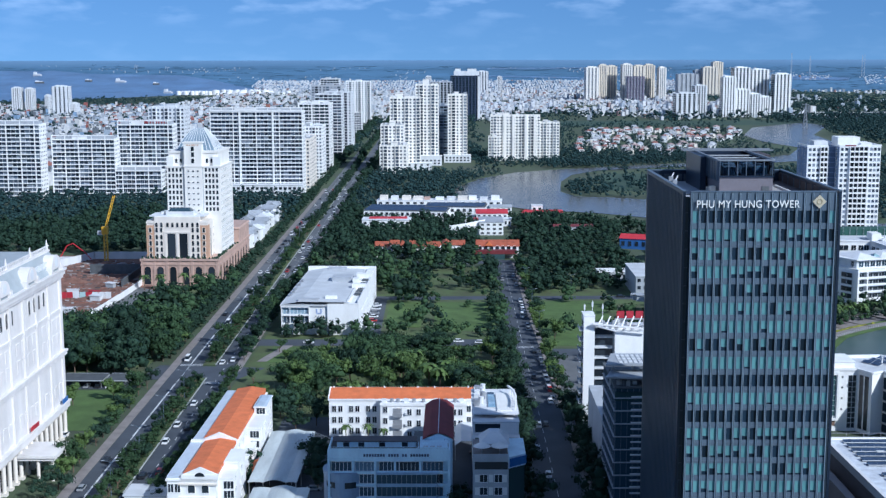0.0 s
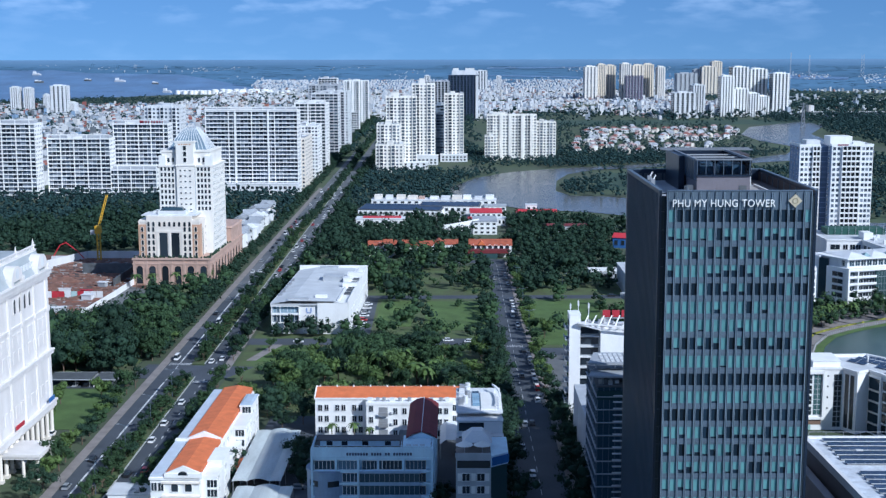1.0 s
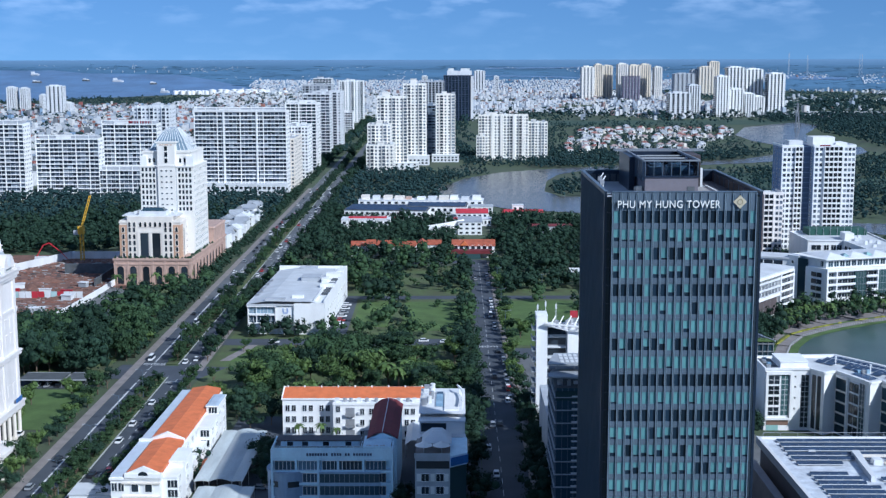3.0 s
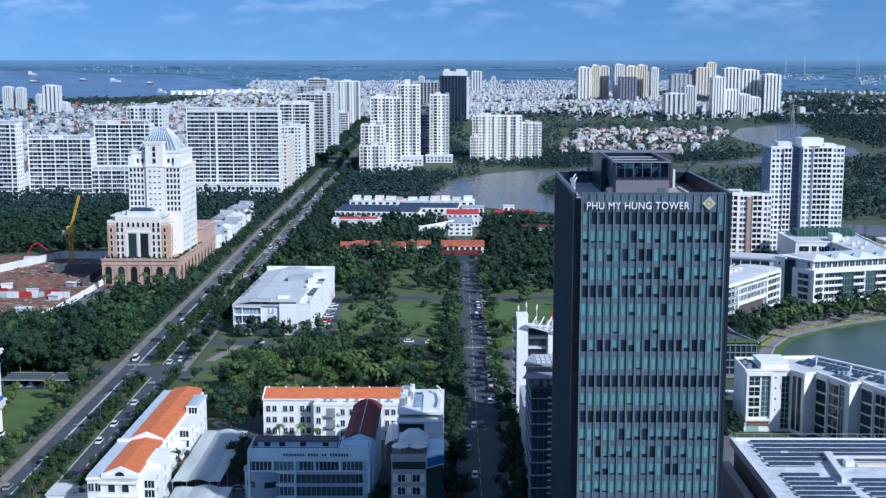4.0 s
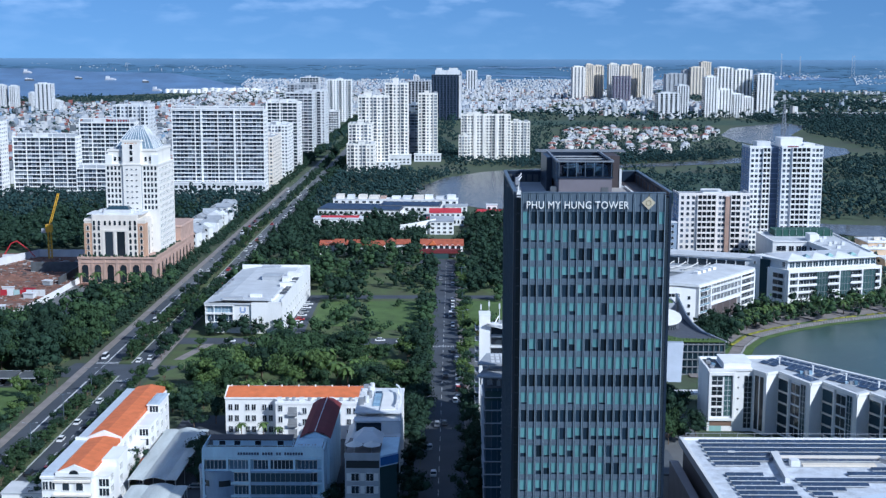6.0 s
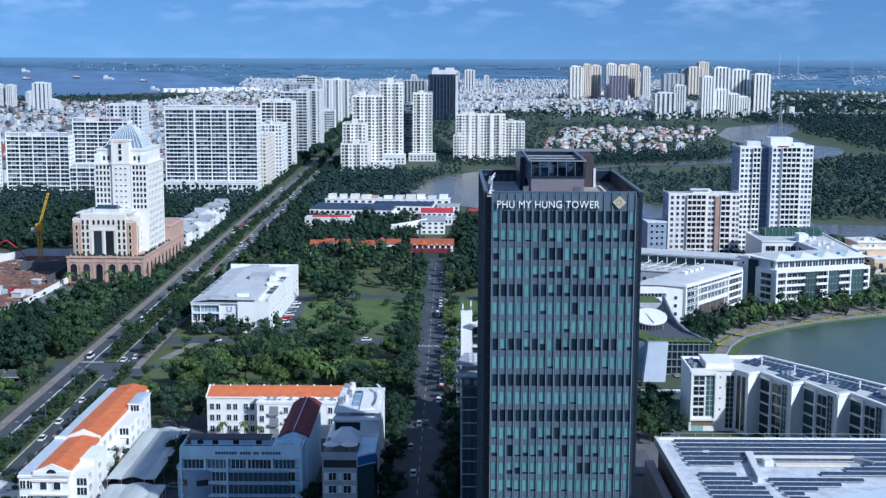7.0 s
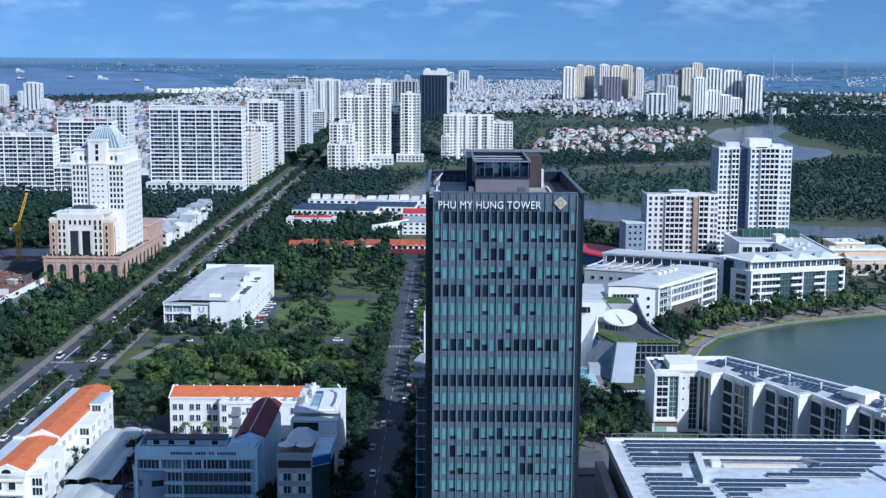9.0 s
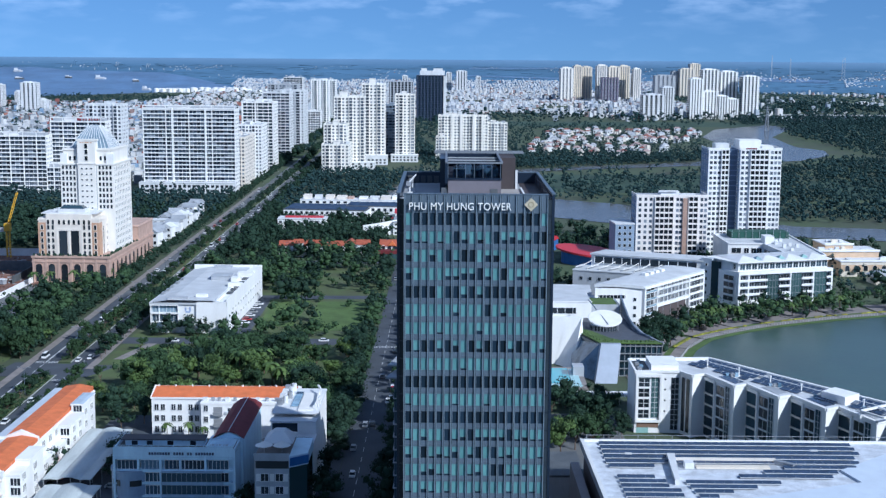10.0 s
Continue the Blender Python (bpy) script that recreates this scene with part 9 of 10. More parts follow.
lakeside = [s for s in lakeside if 9 < min(math.hypot(s[0] - (a[0] * (1 - f) + b[0] * f), s[1] - (a[1] * (1 - f) + b[1] * f)) for a, b in zip(shore, shore[1:]) for f in (0, 0.25, 0.5, 0.75)) < 34]
lakeside = [s for s in lakeside if not inside([(140, 550), (180, 600), (150, 612), (116, 560)], s[0], s[1]) and not inside([(184, 607), (252, 628), (244, 660), (140, 690)], s[0], s[1])]
court = [(90, 378, 4, 1.1), (95, 384, 0, 1.0), (101, 388, 0, 0.9), (107, 392, 1, 0.75), (111, 396, 3, 0.7), (98, 398, 1, 0.8), (92, 396, 4, 0.9), (104, 404, 0, 0.6), (86, 384, 3, 0.9)]
court += [(102, 421, 3, 0.8), (106, 417, 1, 0.9), (110, 422, 0, 0.7), (99, 412, 1, 0.8), (108, 432, 3, 0.6), (96, 430, 1, 0.8), (91, 425, 3, 0.8), (104, 409, 1, 0.9)]
court += [(21.0 + random.uniform(-1, 1), y, (0, 1, 3)[i % 3], random.uniform(0.7, 0.95)) for i, y in enumerate(range(476, 726, 8)) if not 518 < y < 542 and not 618 < y < 642]
court += [(21.6, y, (1, 3)[i % 2], 0.8) for i, y in enumerate(range(376, 470, 8))] + [(40.3, y, (1, 3)[y % 2], 0.75) for y in range(357, 424, 9)] + [(38.5, 330, 1, 0.9), (39.5, 344, 3, 0.85), (21.8, 338, 1, 0.8), (21.5, 350, 3, 0.75), (22.3, 326, 3, 0.8)]
court += [(-58.6, 357, 3, 0.55), (-58.9, 350, 1, 0.5), (-40, 369, 1, 0.75), (-39, 361, 3, 0.7), (-38.5, 353, 1, 0.6), (-50, 402, 3, 0.75), (-57, 417, 1, 0.8), (-44, 408, 3, 0.8), (-37, 345, 3, 0.5), (2, 334, 1, 0.55), (1.5, 326, 3, 0.5)]
singles = park + lakeside + court
random.shuffle(singles)
singles.sort(key=lambda s: s[1])
for x, y, k, s in singles[:205]:
    tree(x, y, k, s, "leafy green tree with an uneven rounded crown" if k not in (1, 3) else "dense dark-green tree with an uneven crown")
for x, y, s in ((-33, 392, 0.75), (-26, 391.5, 0.8), (-21, 389, 0.7), (-150, 652, 1.2), (-139, 656, 1.2), (-132, 655, 1.1), (-158, 650, 1.2), (-124, 668, 1.1), (-8, 452, 1.5), (-4, 448, 1.4), (-2, 456, 1.5), (-18, 470, 1.6), (-14, 474, 1.5), (-22, 466, 1.6), (-26, 474, 1.5)):
    palm(x, y, s)
for i in range(26):
    a, b = shore[3 + i % 6], shore[4 + i % 6]
    f = (i * 0.37) % 1
    palm(a[0] + (b[0] - a[0]) * f - 10 - 3 * (i % 3), a[1] + (b[1] - a[1]) * f + 12 + 3 * (i % 4), 0.9 + 0.1 * (i % 3))


def woods(name, spots_, templates, material, label, z0=0.0):
    """Many trees joined into one object."""
    chunks = []
    for x, y, k, s in spots_:
        v, f, smooth = templates[k % len(templates)]
        a = (x * 12.9898 + y * 78.233) % 6.283
        size = s * (0.75 + 0.55 * ((x * 3.71 + y * 1.93) % 1))
        c, si = math.cos(a) * size, math.sin(a) * size
        chunks.append((np.stack([x + v[:, 0] * c - v[:, 1] * si, y + v[:, 0] * si + v[:, 1] * c, z0 + v[:, 2] * size], 1), f, smooth))
    if chunks:
        tagged(new(name, leafy_mesh(name, joined(chunks), material)), label, "woods", kind="stuff")


MID = [crown_leaves(300 + i, 92, 8, 10.0, 9.5, 0.60, 0.42) for i in range(5)]
FARW = [crown_leaves(400 + i, 14, 6, 11.0, 8.0, 0.95, 0.35, 0.20) for i in range(5)]
FARS = [crown_leaves(500 + i, 7, 4, 13.0, 8.0, 1.2, 0.3, 0.2) for i in range(5)]
LOWS = [(v * np.array([1.3, 1.3, 0.6]), f, smooth) for v, f, smooth in FARS]
SHRUB = [(v * np.array([0.3, 0.3, 0.2]), f, smooth) for v, f, smooth in MID]
shrubs = [(bx(y, random.uniform(9.8, 13.8)), y, int(y * 7) % 5, random.uniform(0.7, 1.1)) for y in np.arange(322, 640, 2.0) if not 464 < y < 494]
woods("median_shrubs", shrubs, SHRUB, LEAF, "low clipped shrubs along the median", 0.2)
woods("park_woods", singles[205::2], MID, LEAFDARK, "dense park trees beyond the nearer ones")
mid = scatter(-80, 24, 745, 960, 8.2, range(5), 0.75, 1.1, 0.95) + scatter(38, 118, 636, 880, 8.4, range(5), 0.75, 1.1, 0.95) + scatter(-88, -78, 640, 1150, 7, range(5), 0.6, 0.9) + scatter(-118, -112, 490, 1150, 7, range(5), 0.5, 0.8)
woods("park_woods_light", singles[206::2], MID, LEAF, "lighter park trees beyond the nearer ones")
mid += [(bx(y, -7.0 + random.uniform(-1.5, 1)), y, int(y) % 5, random.uniform(0.5, 0.75)) for y in np.arange(496, 1420, 6.5)] + [(bx(y, 28.5 + random.uniform(-1, 3)), y, int(y) % 5, random.uniform(0.55, 0.85)) for y in np.arange(640, 1450, 6)] + [(bx(y, random.choice((-14, -9, 11.5, 28, 34))), y, int(y) % 5, random.uniform(0.8, 1.2)) for y in np.arange(1400, 2350, 5)]
mid += [(-44 + 5.2 * i + random.uniform(-1, 1), 750 + random.uniform(-2, 3), i, random.uniform(0.6, 0.95)) for i in range(13)]
mid += scatter(118, 200, 640, 900, 9, range(5), 0.65, 0.95, 0.8) + scatter(196, 330, 650, 870, 9, range(5), 0.8, 1.1, 0.75) + scatter(-260, -150, 770, 960, 8.8, range(5), 0.8, 1.15) + scatter(-84, -62, 850, 985, 8, range(5), 0.7, 1.0)
mid += [(bx(y, random.uniform(-26, -3)), y, int(y) % 5, random.uniform(0.6, 0.95)) for y in np.arange(1480, 1600, 3.0)] + [(bx(y, random.uniform(9.8, 13.8)), y, int(y) % 5, random.uniform(0.45, 0.65)) for y in np.arange(900, 1500, 6.5)]
mid += [s for s in scatter(44, 140, 880, 958, 8.2, range(5), 0.75, 1.1, 0.95) if s[1] < 1014 - 0.5 * s[0] - 8 and not inside(river, s[0], s[1])]
mid += scatter(-345, -232, 768, 900, 8.8, range(5), 0.8, 1.15)
mid = [s for s in mid if not (250 < s[0] < 345 and 660 < s[1] < 748)]
woods("middle_woods", mid, MID, LEAFDARK, "dense dark-green trees of the middle distance")
CLEAR += [(-430, -340, 1055, 1090), (-340, -284, 1075, 1110), (-292, -240, 1078, 1130), (-212, -120, 1088, 1330), (-80, 24, 1285, 1470), (38, 126, 1438, 1475)]
far = scatter(-470, -118, 880, 1086, 9.2, range(5), 0.9, 1.25, 0.97, 0) + scatter(-88, 60, 985, 1290, 9.2, range(5), 0.85, 1.2, 0.97, 1) + scatter(60, 200, 960, 990, 9.5, range(5), 0.6, 0.9, 0.9, 1)
far += scatter(100, 700, 930, 1480, 10.5, range(5), 0.85, 1.2, 0.9, 1) + scatter(20, 420, 1360, 1560, 10, range(5), 0.8, 1.15, 0.9, 1) + scatter(200, 720, 650, 880, 11, range(5), 0.8, 1.2, 0.5, 1)
far += scatter(560, 1000, 1480, 2400, 15, range(5), 1.1, 1.6, 0.92, 1) + scatter(130, 430, 1560, 2150, 15, range(5), 0.8, 1.1, 0.55, 1)
far = [s for s in far if not (380 < s[0] < 630 and 1030 < s[1] < 1235 and random.random() < 0.3) and not (135 < s[0] < 330 and 1085 < s[1] < 1290 and random.random() < 0.5)]
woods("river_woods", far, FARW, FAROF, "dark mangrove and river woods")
wide = scatter(-1300, -180, 1180, 3400, 22, range(5), 0.7, 1.3, 0.4, 0) + scatter(20, 1000, 2150, 2560, 20, range(5), 1.0, 1.7, 0.6, 0) + scatter(620, 1000, 2560, 3100, 22, range(5), 1.2, 2.0, 0.6, 0) + scatter(-900, 700, 2560, 3990, 30, range(5), 0.8, 1.3, 0.3, 0)
wide += scatter(-1060, -560, 3000, 3420, 18, range(5), 0.6, 0.95, 0.85, 0) + scatter(-130, 40, 1480, 2300, 14, range(5), 0.9, 1.2, 0.6, 0)
wide = [s for s in wide if not (120 < s[0] < 780 and 2100 < s[1] < 2320 and random.random() < 0.6)]
wide = [s for s in wide if not (s[0] < -640 and s[1] > 3000 + (s[0] + 1330) * 1.0 and s[1] > 3000)]
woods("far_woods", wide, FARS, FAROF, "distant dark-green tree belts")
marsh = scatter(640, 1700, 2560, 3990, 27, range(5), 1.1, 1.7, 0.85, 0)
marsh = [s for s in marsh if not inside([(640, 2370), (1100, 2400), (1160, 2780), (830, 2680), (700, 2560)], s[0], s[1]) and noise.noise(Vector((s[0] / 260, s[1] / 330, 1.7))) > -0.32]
woods("marsh_woods", marsh, LOWS, HAZELEAF, "low marsh woods towards the horizon, blued by painted haze")
hedge = MB()
for a, b in zip(shore[2:], shore[3:]):
    L = math.hypot(b[0] - a[0], b[1] - a[1])
    n = Vector((-(b[1] - a[1]), b[0] - a[0])).normalized()
    for k in range(int(L / 0.9)):
        f = k * 0.9 / L
        x, y = a[0] + (b[0] - a[0]) * f, a[1] + (b[1] - a[1]) * f
        if noise.noise(Vector((x / 5.0, y / 5.0, 2.2))) > -0.08:
            w = 0.5 * noise.noise(Vector((x, y, 7.0)))
            hedge.tube(x + n.x * (9.4 + w), y + n.y * (9.4 + w), 0.85 + 0.4 * w, 0.4, 0.85 + 0.3 * w, 6, r1=0.5)
tagged(new("flower_hedge", hedge.mesh("flower_hedge", FLOWER)), "clipped yellow hedges along the promenade", "hedge", kind="stuff")

# ---- towns and villas ----
def town(name, boxes, material, label):
    n = len(boxes)
    if not n:
        return
    b = np.array(boxes)
    x, y, w, d, h, r_, z = b.T
    c, s = np.cos(r_), np.sin(r_)
    cor = np.array([(-1, -1), (1, -1), (1, 1), (-1, 1)]) / 2
    v = np.zeros((n, 8, 3))
    for i in range(8):
        lx, ly = cor[i % 4][0] * w, cor[i % 4][1] * d
        v[:, i, 0], v[:, i, 1], v[:, i, 2] = x + lx * c - ly * s, y + lx * s + ly * c, z + (h if i > 3 else -3)
    f = np.array([(4, 5, 6, 7), (0, 1, 5, 4), (1, 2, 6, 5), (2, 3, 7, 6), (3, 0, 4, 7)])
    faces = (f[None] + 8 * np.arange(n)[:, None, None]).reshape(-1, 4)
    me = bpy.data.meshes.new(name)
    me.from_pydata(v.reshape(-1, 3).tolist(), [], faces.tolist())
    me.materials.append(material)
    tagged(new(name, me), label, "houses", kind="stuff")


rt = random.Random(9)
def houses(x0, x1, y0, y1, gap, keep, hmin, hmax, mask=0.0, scale=1.0):
    out = []
    y = y0
    while y < y1:
        x = x0
        while x < x1:
            px, py = x + rt.uniform(-0.3, 0.3) * gap, y + rt.uniform(-0.3, 0.3) * gap
            m_ = noise.noise(Vector((px / 190, py / 240, 3.1)))
            if rt.random() < keep and abs(px - 28) < 0.45 * py and m_ > mask and free(px, py, 3) and not inside(ESTU, px, py):
                out.append((px, py, rt.uniform(4, 7.5) * scale, rt.uniform(6, 12) * scale, rt.uniform(hmin, hmax) if rt.random() < 0.93 else rt.uniform(hmax, hmax * 2.0), rt.choice((0.1, 0.1, 0.25, -0.2)), ramp_z(py)))
            x += gap
        y += gap * 1.35
    return out


ESTU = [(-1800, 3040), (-1330, 2950), (-1010, 3290), (-870, 3550), (-750, 3750), (-630, 4000), (-630, 4100), (-790, 4320), (-920, 4450), (-1250, 4490), (-1800, 4600)]
CLEAR += [(-225, -125, 1200, 2300), (-90, 60, 1280, 2350)]
old = houses(-1250, -190, 1180, 2950, 10, 0.78, 3, 7.0, -0.3)
town("old_town_houses", old, OLDTOWN, "dense low houses with grey and red-brown roofs")
lots = houses(-640, 130, 2300, 3990, 10.5, 0.78, 3, 7, -0.28) + houses(60, 620, 2600, 3990, 10, 0.85, 3, 8, -0.36)
lots += houses(620, 1500, 2700, 3990, 22, 0.5, 4, 9, 0.2) + houses(250, 700, 2330, 2560, 18, 0.6, 5, 11, -0.1)
town("town_houses", lots, TOWN, "dense pale low houses of the town")
shoreline = houses(-640, 800, 4005, 4280, 8.5, 0.8, 2, 4, -0.3, 0.75) + houses(-900, 1900, 4320, 4640, 19, 0.5, 0.8, 2.0, 0.1, 0.6) + houses(-1700, -900, 4570, 4720, 17, 0.5, 0.8, 2, 0.1, 0.5) + houses(800, 1700, 4180, 4420, 15, 0.6, 1.5, 3, -0.02, 0.8)
town("far_town", shoreline, TOWN, "far white town specks along the horizon")
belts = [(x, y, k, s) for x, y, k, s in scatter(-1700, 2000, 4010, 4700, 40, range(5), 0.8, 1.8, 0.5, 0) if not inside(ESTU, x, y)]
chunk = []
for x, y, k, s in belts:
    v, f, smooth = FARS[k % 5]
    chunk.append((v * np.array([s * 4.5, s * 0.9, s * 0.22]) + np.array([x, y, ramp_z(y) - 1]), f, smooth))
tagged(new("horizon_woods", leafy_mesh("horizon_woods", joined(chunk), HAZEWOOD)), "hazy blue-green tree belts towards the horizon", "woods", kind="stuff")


VW = [MB().box(-5.5, 5.5, -4.5, 4.5, 0, 6.6).box(-2, 2.5, -6, -4.5, 0, 5.4).mesh("wall", WHITE), MB().box(-6.5, 6.5, -4, 4, 0, 6).box(1, 5, -5.5, -4, 0, 8).mesh("wall", CREAM), MB().box(-5, 5, -5, 5, 0, 7.4).mesh("wall", OFFWHITE)]
tile_mats = [mat("tile_" + nm, c, 0.8, vary=0.15) for nm, c in (("brick", (0.22, 0.085, 0.07)), ("rose", (0.40, 0.30, 0.28)), ("rust", (0.28, 0.12, 0.095)), ("grey", (0.42, 0.43, 0.46)))]
VR = [MB().hip(-5.7, 5.7, -5.4, 4.9, 6.6, 8.8, 3.6).mesh("roof", m_) for m_ in tile_mats]
VWIN = window_mesh(1.6, 1.7, OFFWHITE)
rv = random.Random(31)
count = 0
for j in range(15):
    for i in range(24):
        y = 1530 + 33 * j + rv.uniform(-15, 15)
        x = 150 + 0.02 * (y - 1500) + 15.5 * i + rv.uniform(-7, 7) + (60 * ((y - 1545) / 560))
        if x > 300 + 0.3 * (y - 1500) or rv.random() < 0.30 or noise.noise(Vector((x / 60, y / 110, 5.0))) < -0.18 or not free(x, y, 6) or count > 190:
            continue
        count += 1
        vh = thing("villa", "white villa with a tiled hip roof in the riverside estate", "villa", x, y, 0, rv.choice((0, 0, 90, 8, -12)), "riverside villas")
        vh.scale = (rv.uniform(0.66, 0.98), rv.uniform(0.66, 0.98), rv.uniform(0.7, 1.0))
        k = rv.randrange(3)
        piece("wall", VW[k], vh, 0, 0, 0)
        piece("roof", VR[rv.choice((0, 1, 1, 2, 3, 3))], vh, 0, 0, 0 if k != 2 else 0.8)
        for wx in (-3.6, 3.8):
            piece("window", VWIN, vh, wx, -4.52 if k == 0 else (-4.02 if k == 1 else -5.02), 3.6)

# ---- tanks, ships and masts of the far shore ----
TANK = MB().tube(0, 0, 13, 0, 15, 20).tube(0, 0, 13, 15, 17.5, 20, r1=1).mesh("storage_tank", WHITE)
rk = random.Random(8)
for i in range(54):
    x, y = (-795 + 10 * i, 3745 + rk.uniform(-6, 6)) if i < 10 else (-690 + 20 * (i - 46), 3758 + 24 * (i % 2)) if i > 45 else (rk.uniform(-670, -480), rk.uniform(3690, 3850))
    ob = tagged(new("storage_tank", TANK), "white cylindrical storage tank on the far shore", "storage tank", "tank farm")
    s = rk.uniform(0.4, 0.62) if 10 <= i < 46 else (0.52 if i < 10 else 0.85)
    tall = 1.5 if i < 10 else 1.1
    ob.matrix_basis = Matrix.Translation((x, y, ramp_z(y) - 1)) @ Matrix.Diagonal((s, s, s * tall, 1))
for x, y, L, m_ in ((-1090, 4240, 17, OFFWHITE), (-1200, 4260, 12, ROOFDARK), (-1350, 4220, 14, ROOFDARK), (-960, 4180, 10, ROOFDARK), (-1420, 4420, 14, OFFWHITE), (-860, 3900, 14, OFFWHITE), (-1260, 3500, 20, ROOFDARK), (-1310, 3560, 18, REDROOF)):
    sh = thing("ship", "cargo ship lying on the wide river", "ship", x, y, ramp_z(y) + 0.5, rk.uniform(-20, 20), "ships")
    part("hull", MB().prism([(-L, -5), (L * 0.8, -5), (L * 1.1, 0), (L * 0.8, 5), (-L, 5)], 0, 5), m_ if m_ != OFFWHITE else GREYWALL, sh)
    part("bridge", MB().box(-L * 0.9, -L * 0.2, -4, 4, 5, 13 if m_ == OFFWHITE else 9).box(-L * 0.3, L * 0.6, -4, 4, 5, 7), OFFWHITE, sh)
for x, h in ((1138, 76), (1201, 67), (1380, 70)):
    ms = thing("lattice_mast", "tall grey mast near the horizon", "mast", x, 4388, ramp_z(4388), 0, "masts")
    bm_ = MB()
    for o in ((-5, 5) if x > 1300 else (-1.5, 1.5)):
        bm_.beam((o, 0, 0), (o * 0.8, 0, h), 0.4)
    for k in range(5):
        bm_.beam((-4, 0, h * k / 5), (4, 0, h * (k + 1) / 5), 0.3) if x > 1300 else None
    part("shaft", bm_, GREYWALL, ms)
for x, y in ((-1290, 4640), (-1190, 4600), (-1130, 4610), (-1010, 4560)):
    gc = thing("port_crane", "tall gantry crane of the far port", "crane", x, y, ramp_z(y), 0, "port cranes")
    # Two cranes take the haze-tinted colour as well.
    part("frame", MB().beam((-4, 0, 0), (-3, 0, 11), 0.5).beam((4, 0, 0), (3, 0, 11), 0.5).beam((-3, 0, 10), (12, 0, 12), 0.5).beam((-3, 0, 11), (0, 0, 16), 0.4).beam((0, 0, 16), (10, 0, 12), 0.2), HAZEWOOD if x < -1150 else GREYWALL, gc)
for x, y in ((905, 2350), (960, 2330), (560, 2060)):
    py_ = thing("pylon", "grey lattice power pylon by the river", "pylon", x, y, 0, 0, "pylons")
    bm_ = MB()
    for sx in (-3, 3):
        for sy in (-3, 3):
            bm_.beam((sx, sy, 0), (sx * 0.15, sy * 0.15, 40), 0.35)
    for k in range(6):
        f, f2 = 1 - k / 7, 1 - (k + 1) / 7
        bm_.beam((-3 * f, -3 * f, 5.7 * k), (3 * f2, -3 * f2, 5.7 * (k + 1)), 0.25)
    bm_.beam((-7, 0, 34), (7, 0, 34), 0.3).beam((-6, 0, 38), (6, 0, 38), 0.3)
    part("lattice", bm_, STEEL, py_)
for i in range(9):
    br = thing("bridge_pier", "pale pier of the far river bridge", "bridge", -1180 + 40 * i, 4500, ramp_z(4500), 0, "bridge piers")
    part("pier", MB().box(-1, 1, -1, 1, 0, 7), GREYWALL, br)
lb = thing("bridge", "low road bridge over the river reach", "bridge", 0, 0)
part("deck", MB().box(690, 900, 2480, 2490, 5, 7), KERB, lb)
for i in range(8):
    part("pier", MB().box(700 + 27 * i, 702 + 27 * i, 2482, 2488, 0, 5), KERB, lb)

# ---- vehicles ----
def car_meshes(paint_mat, long=4.4, tall=1.45, van=False):
    b = MB()
    h0 = 0.85 if not van else 1.1
    b.add([(-0.88, -long / 2, 0.3), (0.88, -long / 2, 0.3), (0.88, long / 2, 0.3), (-0.88, long / 2, 0.3), (-0.85, -long / 2 + 0.08, h0 - 0.12), (0.85, -long / 2 + 0.08, h0 - 0.12), (0.85, long / 2 - 0.05, h0), (-0.85, long / 2 - 0.05, h0)],
          [(0, 3, 2, 1), (4, 5, 6, 7), (0, 1, 5, 4), (1, 2, 6, 5), (2, 3, 7, 6), (3, 0, 4, 7)])
    f, k = (long * 0.24, long * 0.40) if not van else (long * 0.40, long * 0.48)
    b.add([(-0.66, -f + 0.35, tall), (0.66, -f + 0.35, tall), (0.66, k - 0.45, tall), (-0.66, k - 0.45, tall), (-0.7, -f + 0.3, tall - 0.07), (0.7, -f + 0.3, tall - 0.07), (0.7, k - 0.4, tall - 0.07), (-0.7, k - 0.4, tall - 0.07)],
          [(0, 1, 2, 3), (7, 6, 5, 4), (4, 5, 1, 0), (5, 6, 2, 1), (6, 7, 3, 2), (7, 4, 0, 3)])
    g2 = MB().add([(-0.8, -f - 0.35, h0 - 0.02), (0.8, -f - 0.35, h0 - 0.02), (0.8, k, h0 - 0.02), (-0.8, k, h0 - 0.02), (-0.68, -f + 0.32, tall - 0.06), (0.68, -f + 0.32, tall - 0.06), (0.68, k - 0.42, tall - 0.06), (-0.68, k - 0.42, tall - 0.06)],
                  [(4, 5, 6, 7), (0, 1, 5, 4), (1, 2, 6, 5), (2, 3, 7, 6), (3, 0, 4, 7)])
    return b.mesh("body", paint_mat), g2.mesh("cabin_glass", GLASS)


PAINTS = [("white", mat("white_car_paint", (0.75, 0.75, 0.76), 0.3, vary=0.02)), ("black", mat("black_car_paint", (0.02, 0.02, 0.024), 0.3, vary=0.05)), ("silver", mat("silver_car_paint", (0.42, 0.43, 0.45), 0.3, 0.4, vary=0.03)), ("red", mat("red_car_paint", (0.42, 0.03, 0.03), 0.3, vary=0.05))]
CARS = [(n, *car_meshes(m_)) for n, m_ in PAINTS]
VAN = car_meshes(PAINTS[0][1], 5.6, 2.3, True)
WHEEL = MB()
WHEEL.add([(s, 0.32 * math.cos(t), 0.32 + 0.32 * math.sin(t)) for s in (-0.1, 0.1) for t in [2 * math.pi * i / 10 for i in range(10)]], [tuple(range(10)), tuple(range(19, 9, -1))] + [((i + 1) % 10, i, 10 + i, 10 + (i + 1) % 10) for i in range(10)])
WHEEL = WHEEL.mesh("wheel", mat("tyre_rubber", (0.02, 0.02, 0.02), 0.8))


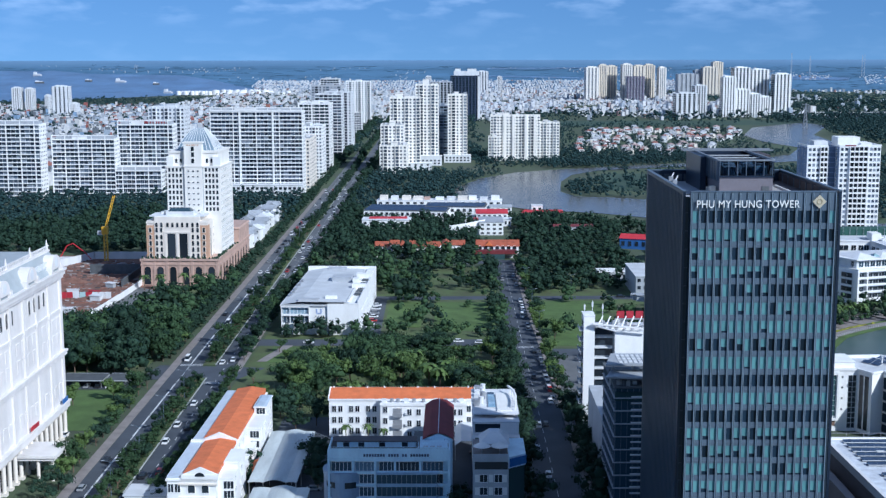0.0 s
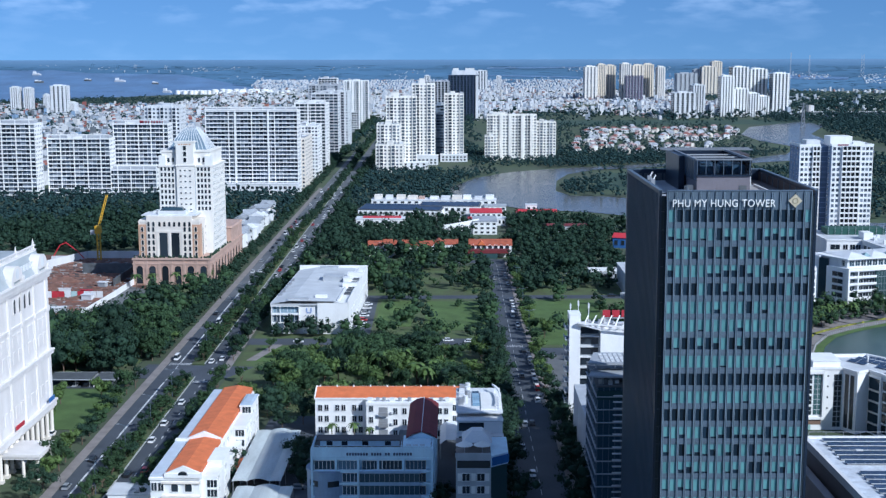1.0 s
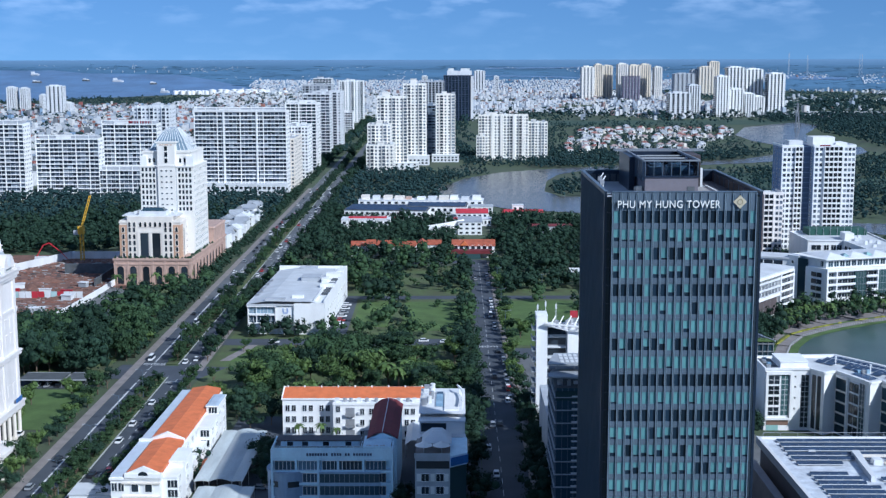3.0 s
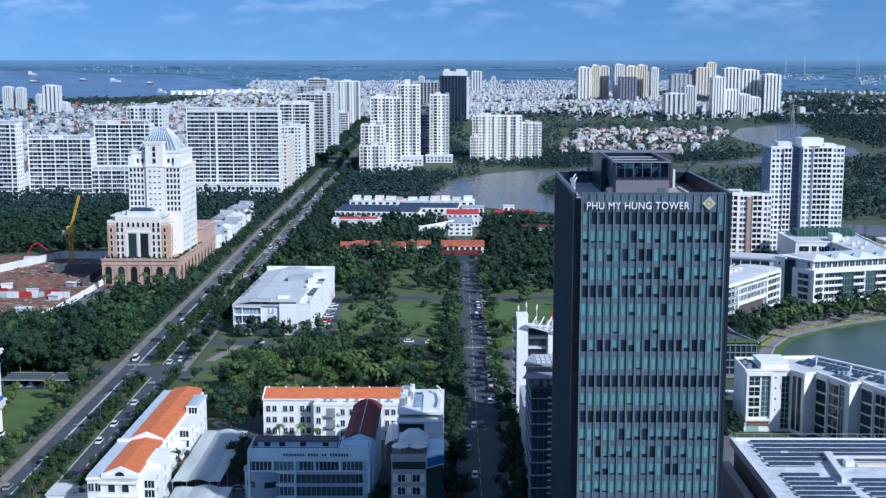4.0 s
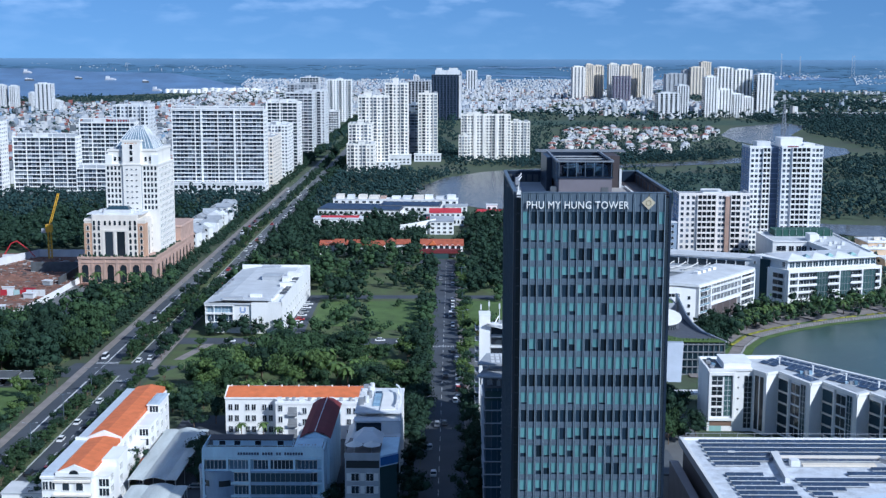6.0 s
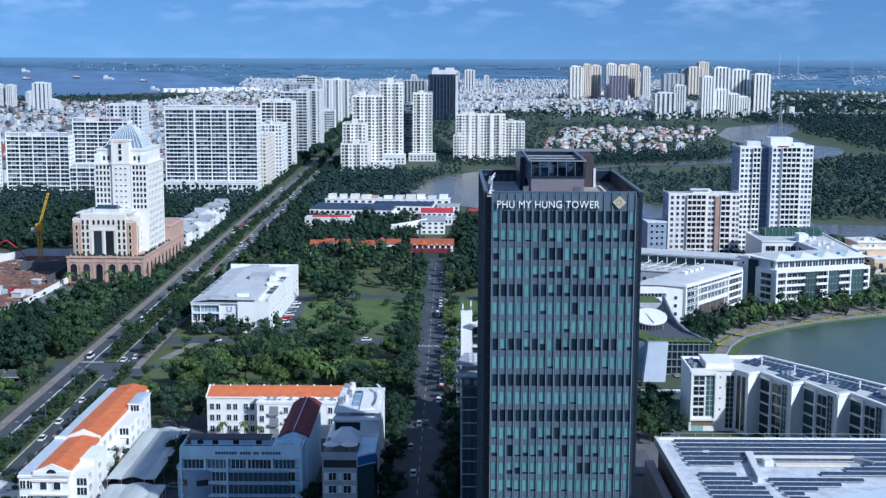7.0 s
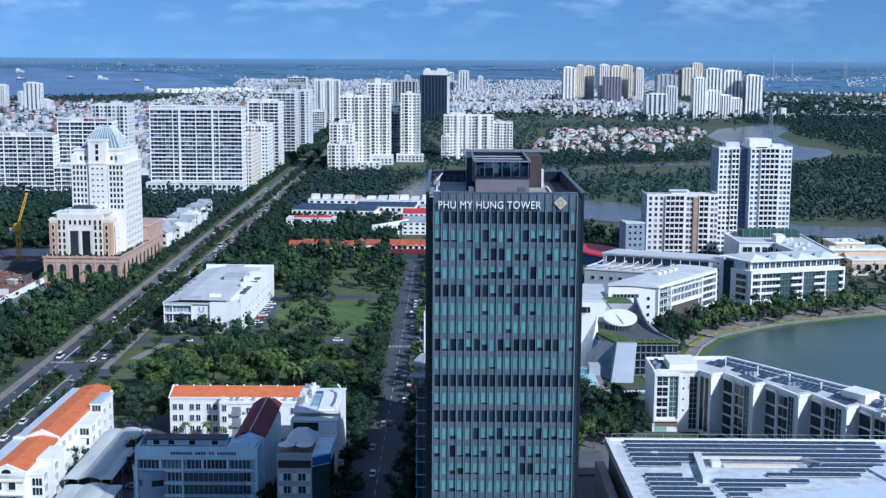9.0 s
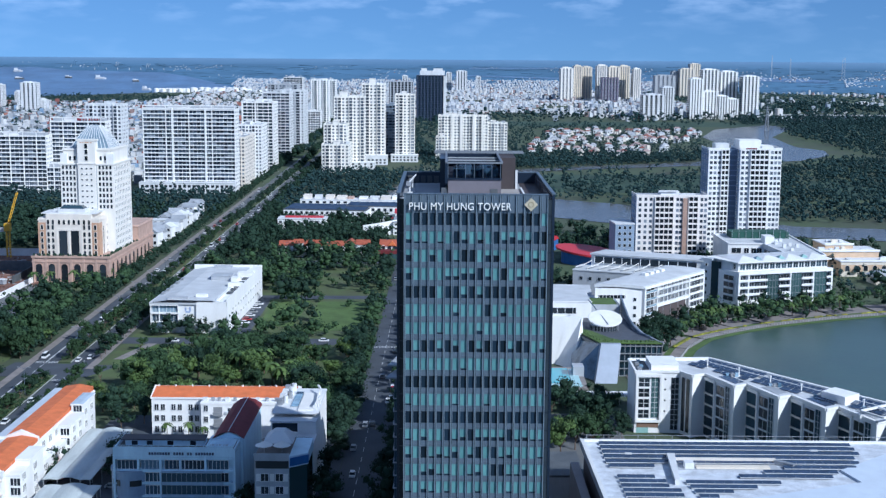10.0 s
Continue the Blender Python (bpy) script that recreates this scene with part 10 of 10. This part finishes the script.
def car(x, y, rot=0, kind=None, van=False, z=0.1):
    k = rk.choices(range(4), (6, 3, 3, 1))[0] if kind is None else kind
    nm, body, glass = CARS[k] if not van else ("white", *VAN)
    root = thing("car" if not van else "van", nm + (" car on the asphalt" if not van else " delivery van on the asphalt"), "car" if not van else "van", x, y, z, rot, "cars")
    piece("body", body, root, 0, 0, 0), piece("cabin_glass", glass, root, 0, 0, 0)
    for sx in (-0.8, 0.8) if y < 520 else ():
        for sy in (-1.35, 1.4):
            piece("wheel", WHEEL, root, sx, sy, 0)
    return root


for y in np.arange(440, 720, 7.2):
    if rk.random() < 0.62 and not 514 < y < 530 and not 620 < y < 640:
        car(33.9 - (y - 440) * 0.002 + (1.6 if y < 510 else 0.0), y, rk.uniform(-2, 2))
    if rk.random() < 0.16:
        car(27.0 + rk.uniform(-0.6, 0.6), y + 2, 180 + rk.uniform(-2, 2))
car(32.5, 583, 0, van=True), car(31.0, 470, 1, 1), car(35.6, 452, 0, 3), car(34.6, 436, 2, 0), car(31, 408, 0, 1), car(28.6, 407, 0, 2), car(26.6, 382, 0, 2), car(28.2, 357, 0, 0)
for x in np.arange(-60, 22, 9):
    if rk.random() < 0.7:
        car(x, 529 + rk.uniform(-2, 2), 90 + rk.uniform(-3, 3), van=rk.random() < 0.2)
for x in np.arange(-20, 110, 6.5):
    if rk.random() < 0.3:
        car(x, 630 + rk.uniform(-2, 2), 90)
for y in np.arange(345, 1150, 15):
    for off in (2.2, 6.6, 16.5, 20.4):
        if rk.random() < 0.30 + (0.25 if y > 640 else 0):
            car(bx(y, off) + rk.uniform(-0.4, 0.4), y + rk.uniform(-5, 5), 180 if off < 10 else 0, van=rk.random() < 0.12)
for y in np.arange(600, 720, 7):
    if rk.random() < 0.75:
        car(bx(y, 21.6), y, 0)
for x, y in ((-133, 456.5), (-129, 456.5), (-125, 456.5), (-137, 456.5), (-128, 398), (-123, 396), (54, 508), (57, 509), (47, 424), (-36, 560), (-36, 566), (-36, 573), (-36, 582), (-36, 590), (-36, 600), (-36, 609), (-38, 345), (-36, 360), (8, 378), (-32, 400)):
    car(x, y, 90 if x > -40 else 0, None)
bus = thing("bus", "red and white bus on the boulevard", "bus", bx(655, 20.2), 655)
part("body", MB().box(-1.2, 1.2, -5.2, 5.2, 0.5, 3.1), REDSIGN, bus)
part("windows", MB().box(-1.23, 1.23, -4.8, 4.8, 1.6, 2.5), GLASS, bus)
part("roof", MB().box(-1.15, 1.15, -5.1, 5.1, 3.1, 3.3), OFFWHITE, bus)
for sx in (-1.0, 1.0):
    for sy in (-3, 3):
        piece("wheel", WHEEL, bus, sx, sy, 0, 0, (1.3, 1.5, 1.5))

# ---- street lamps ----
lampb = MB().tube(0, 0, 0.14, 0, 10, 8, r1=0.06).mesh("pole", GREYCLAD)
arm = MB().beam((0, 0, 9.8), (1.9, 0, 10.3), 0.06).beam((0, 0, 9.8), (-1.9, 0, 10.3), 0.05).mesh("arm", GREYCLAD)
head = MB().box(1.5, 2.4, -0.16, 0.16, 10.22, 10.32).mesh("lamp_head", GREYWALL)
for y in list(np.arange(340, 1200, 34)):
    if 465 < y < 492:
        continue
    sl = thing("street_lamp", "grey double-armed street lamp in the median", "street lamp", bx(y, 11.6), y, 0, 0, "street lamps")
    piece("pole", lampb, sl, 0, 0, 0), piece("arm", arm, sl, 0, 0, 0), piece("lamp_head", head, sl, 0, 0, 0), piece("lamp_head", head, sl, 0, 0, 0, 180)
for x, y in ((38.0, 548), (38.0, 600), (38, 660), (-40, 748), (17, 760), (60, 640)):
    sl = thing("street_lamp", "grey street lamp beside the street", "street lamp", x, y, 0, 0, "street lamps")
    piece("pole", lampb, sl, 0, 0, 0), piece("arm", arm, sl, 0, 0, 0), piece("lamp_head", head, sl, 0, 0, 0)
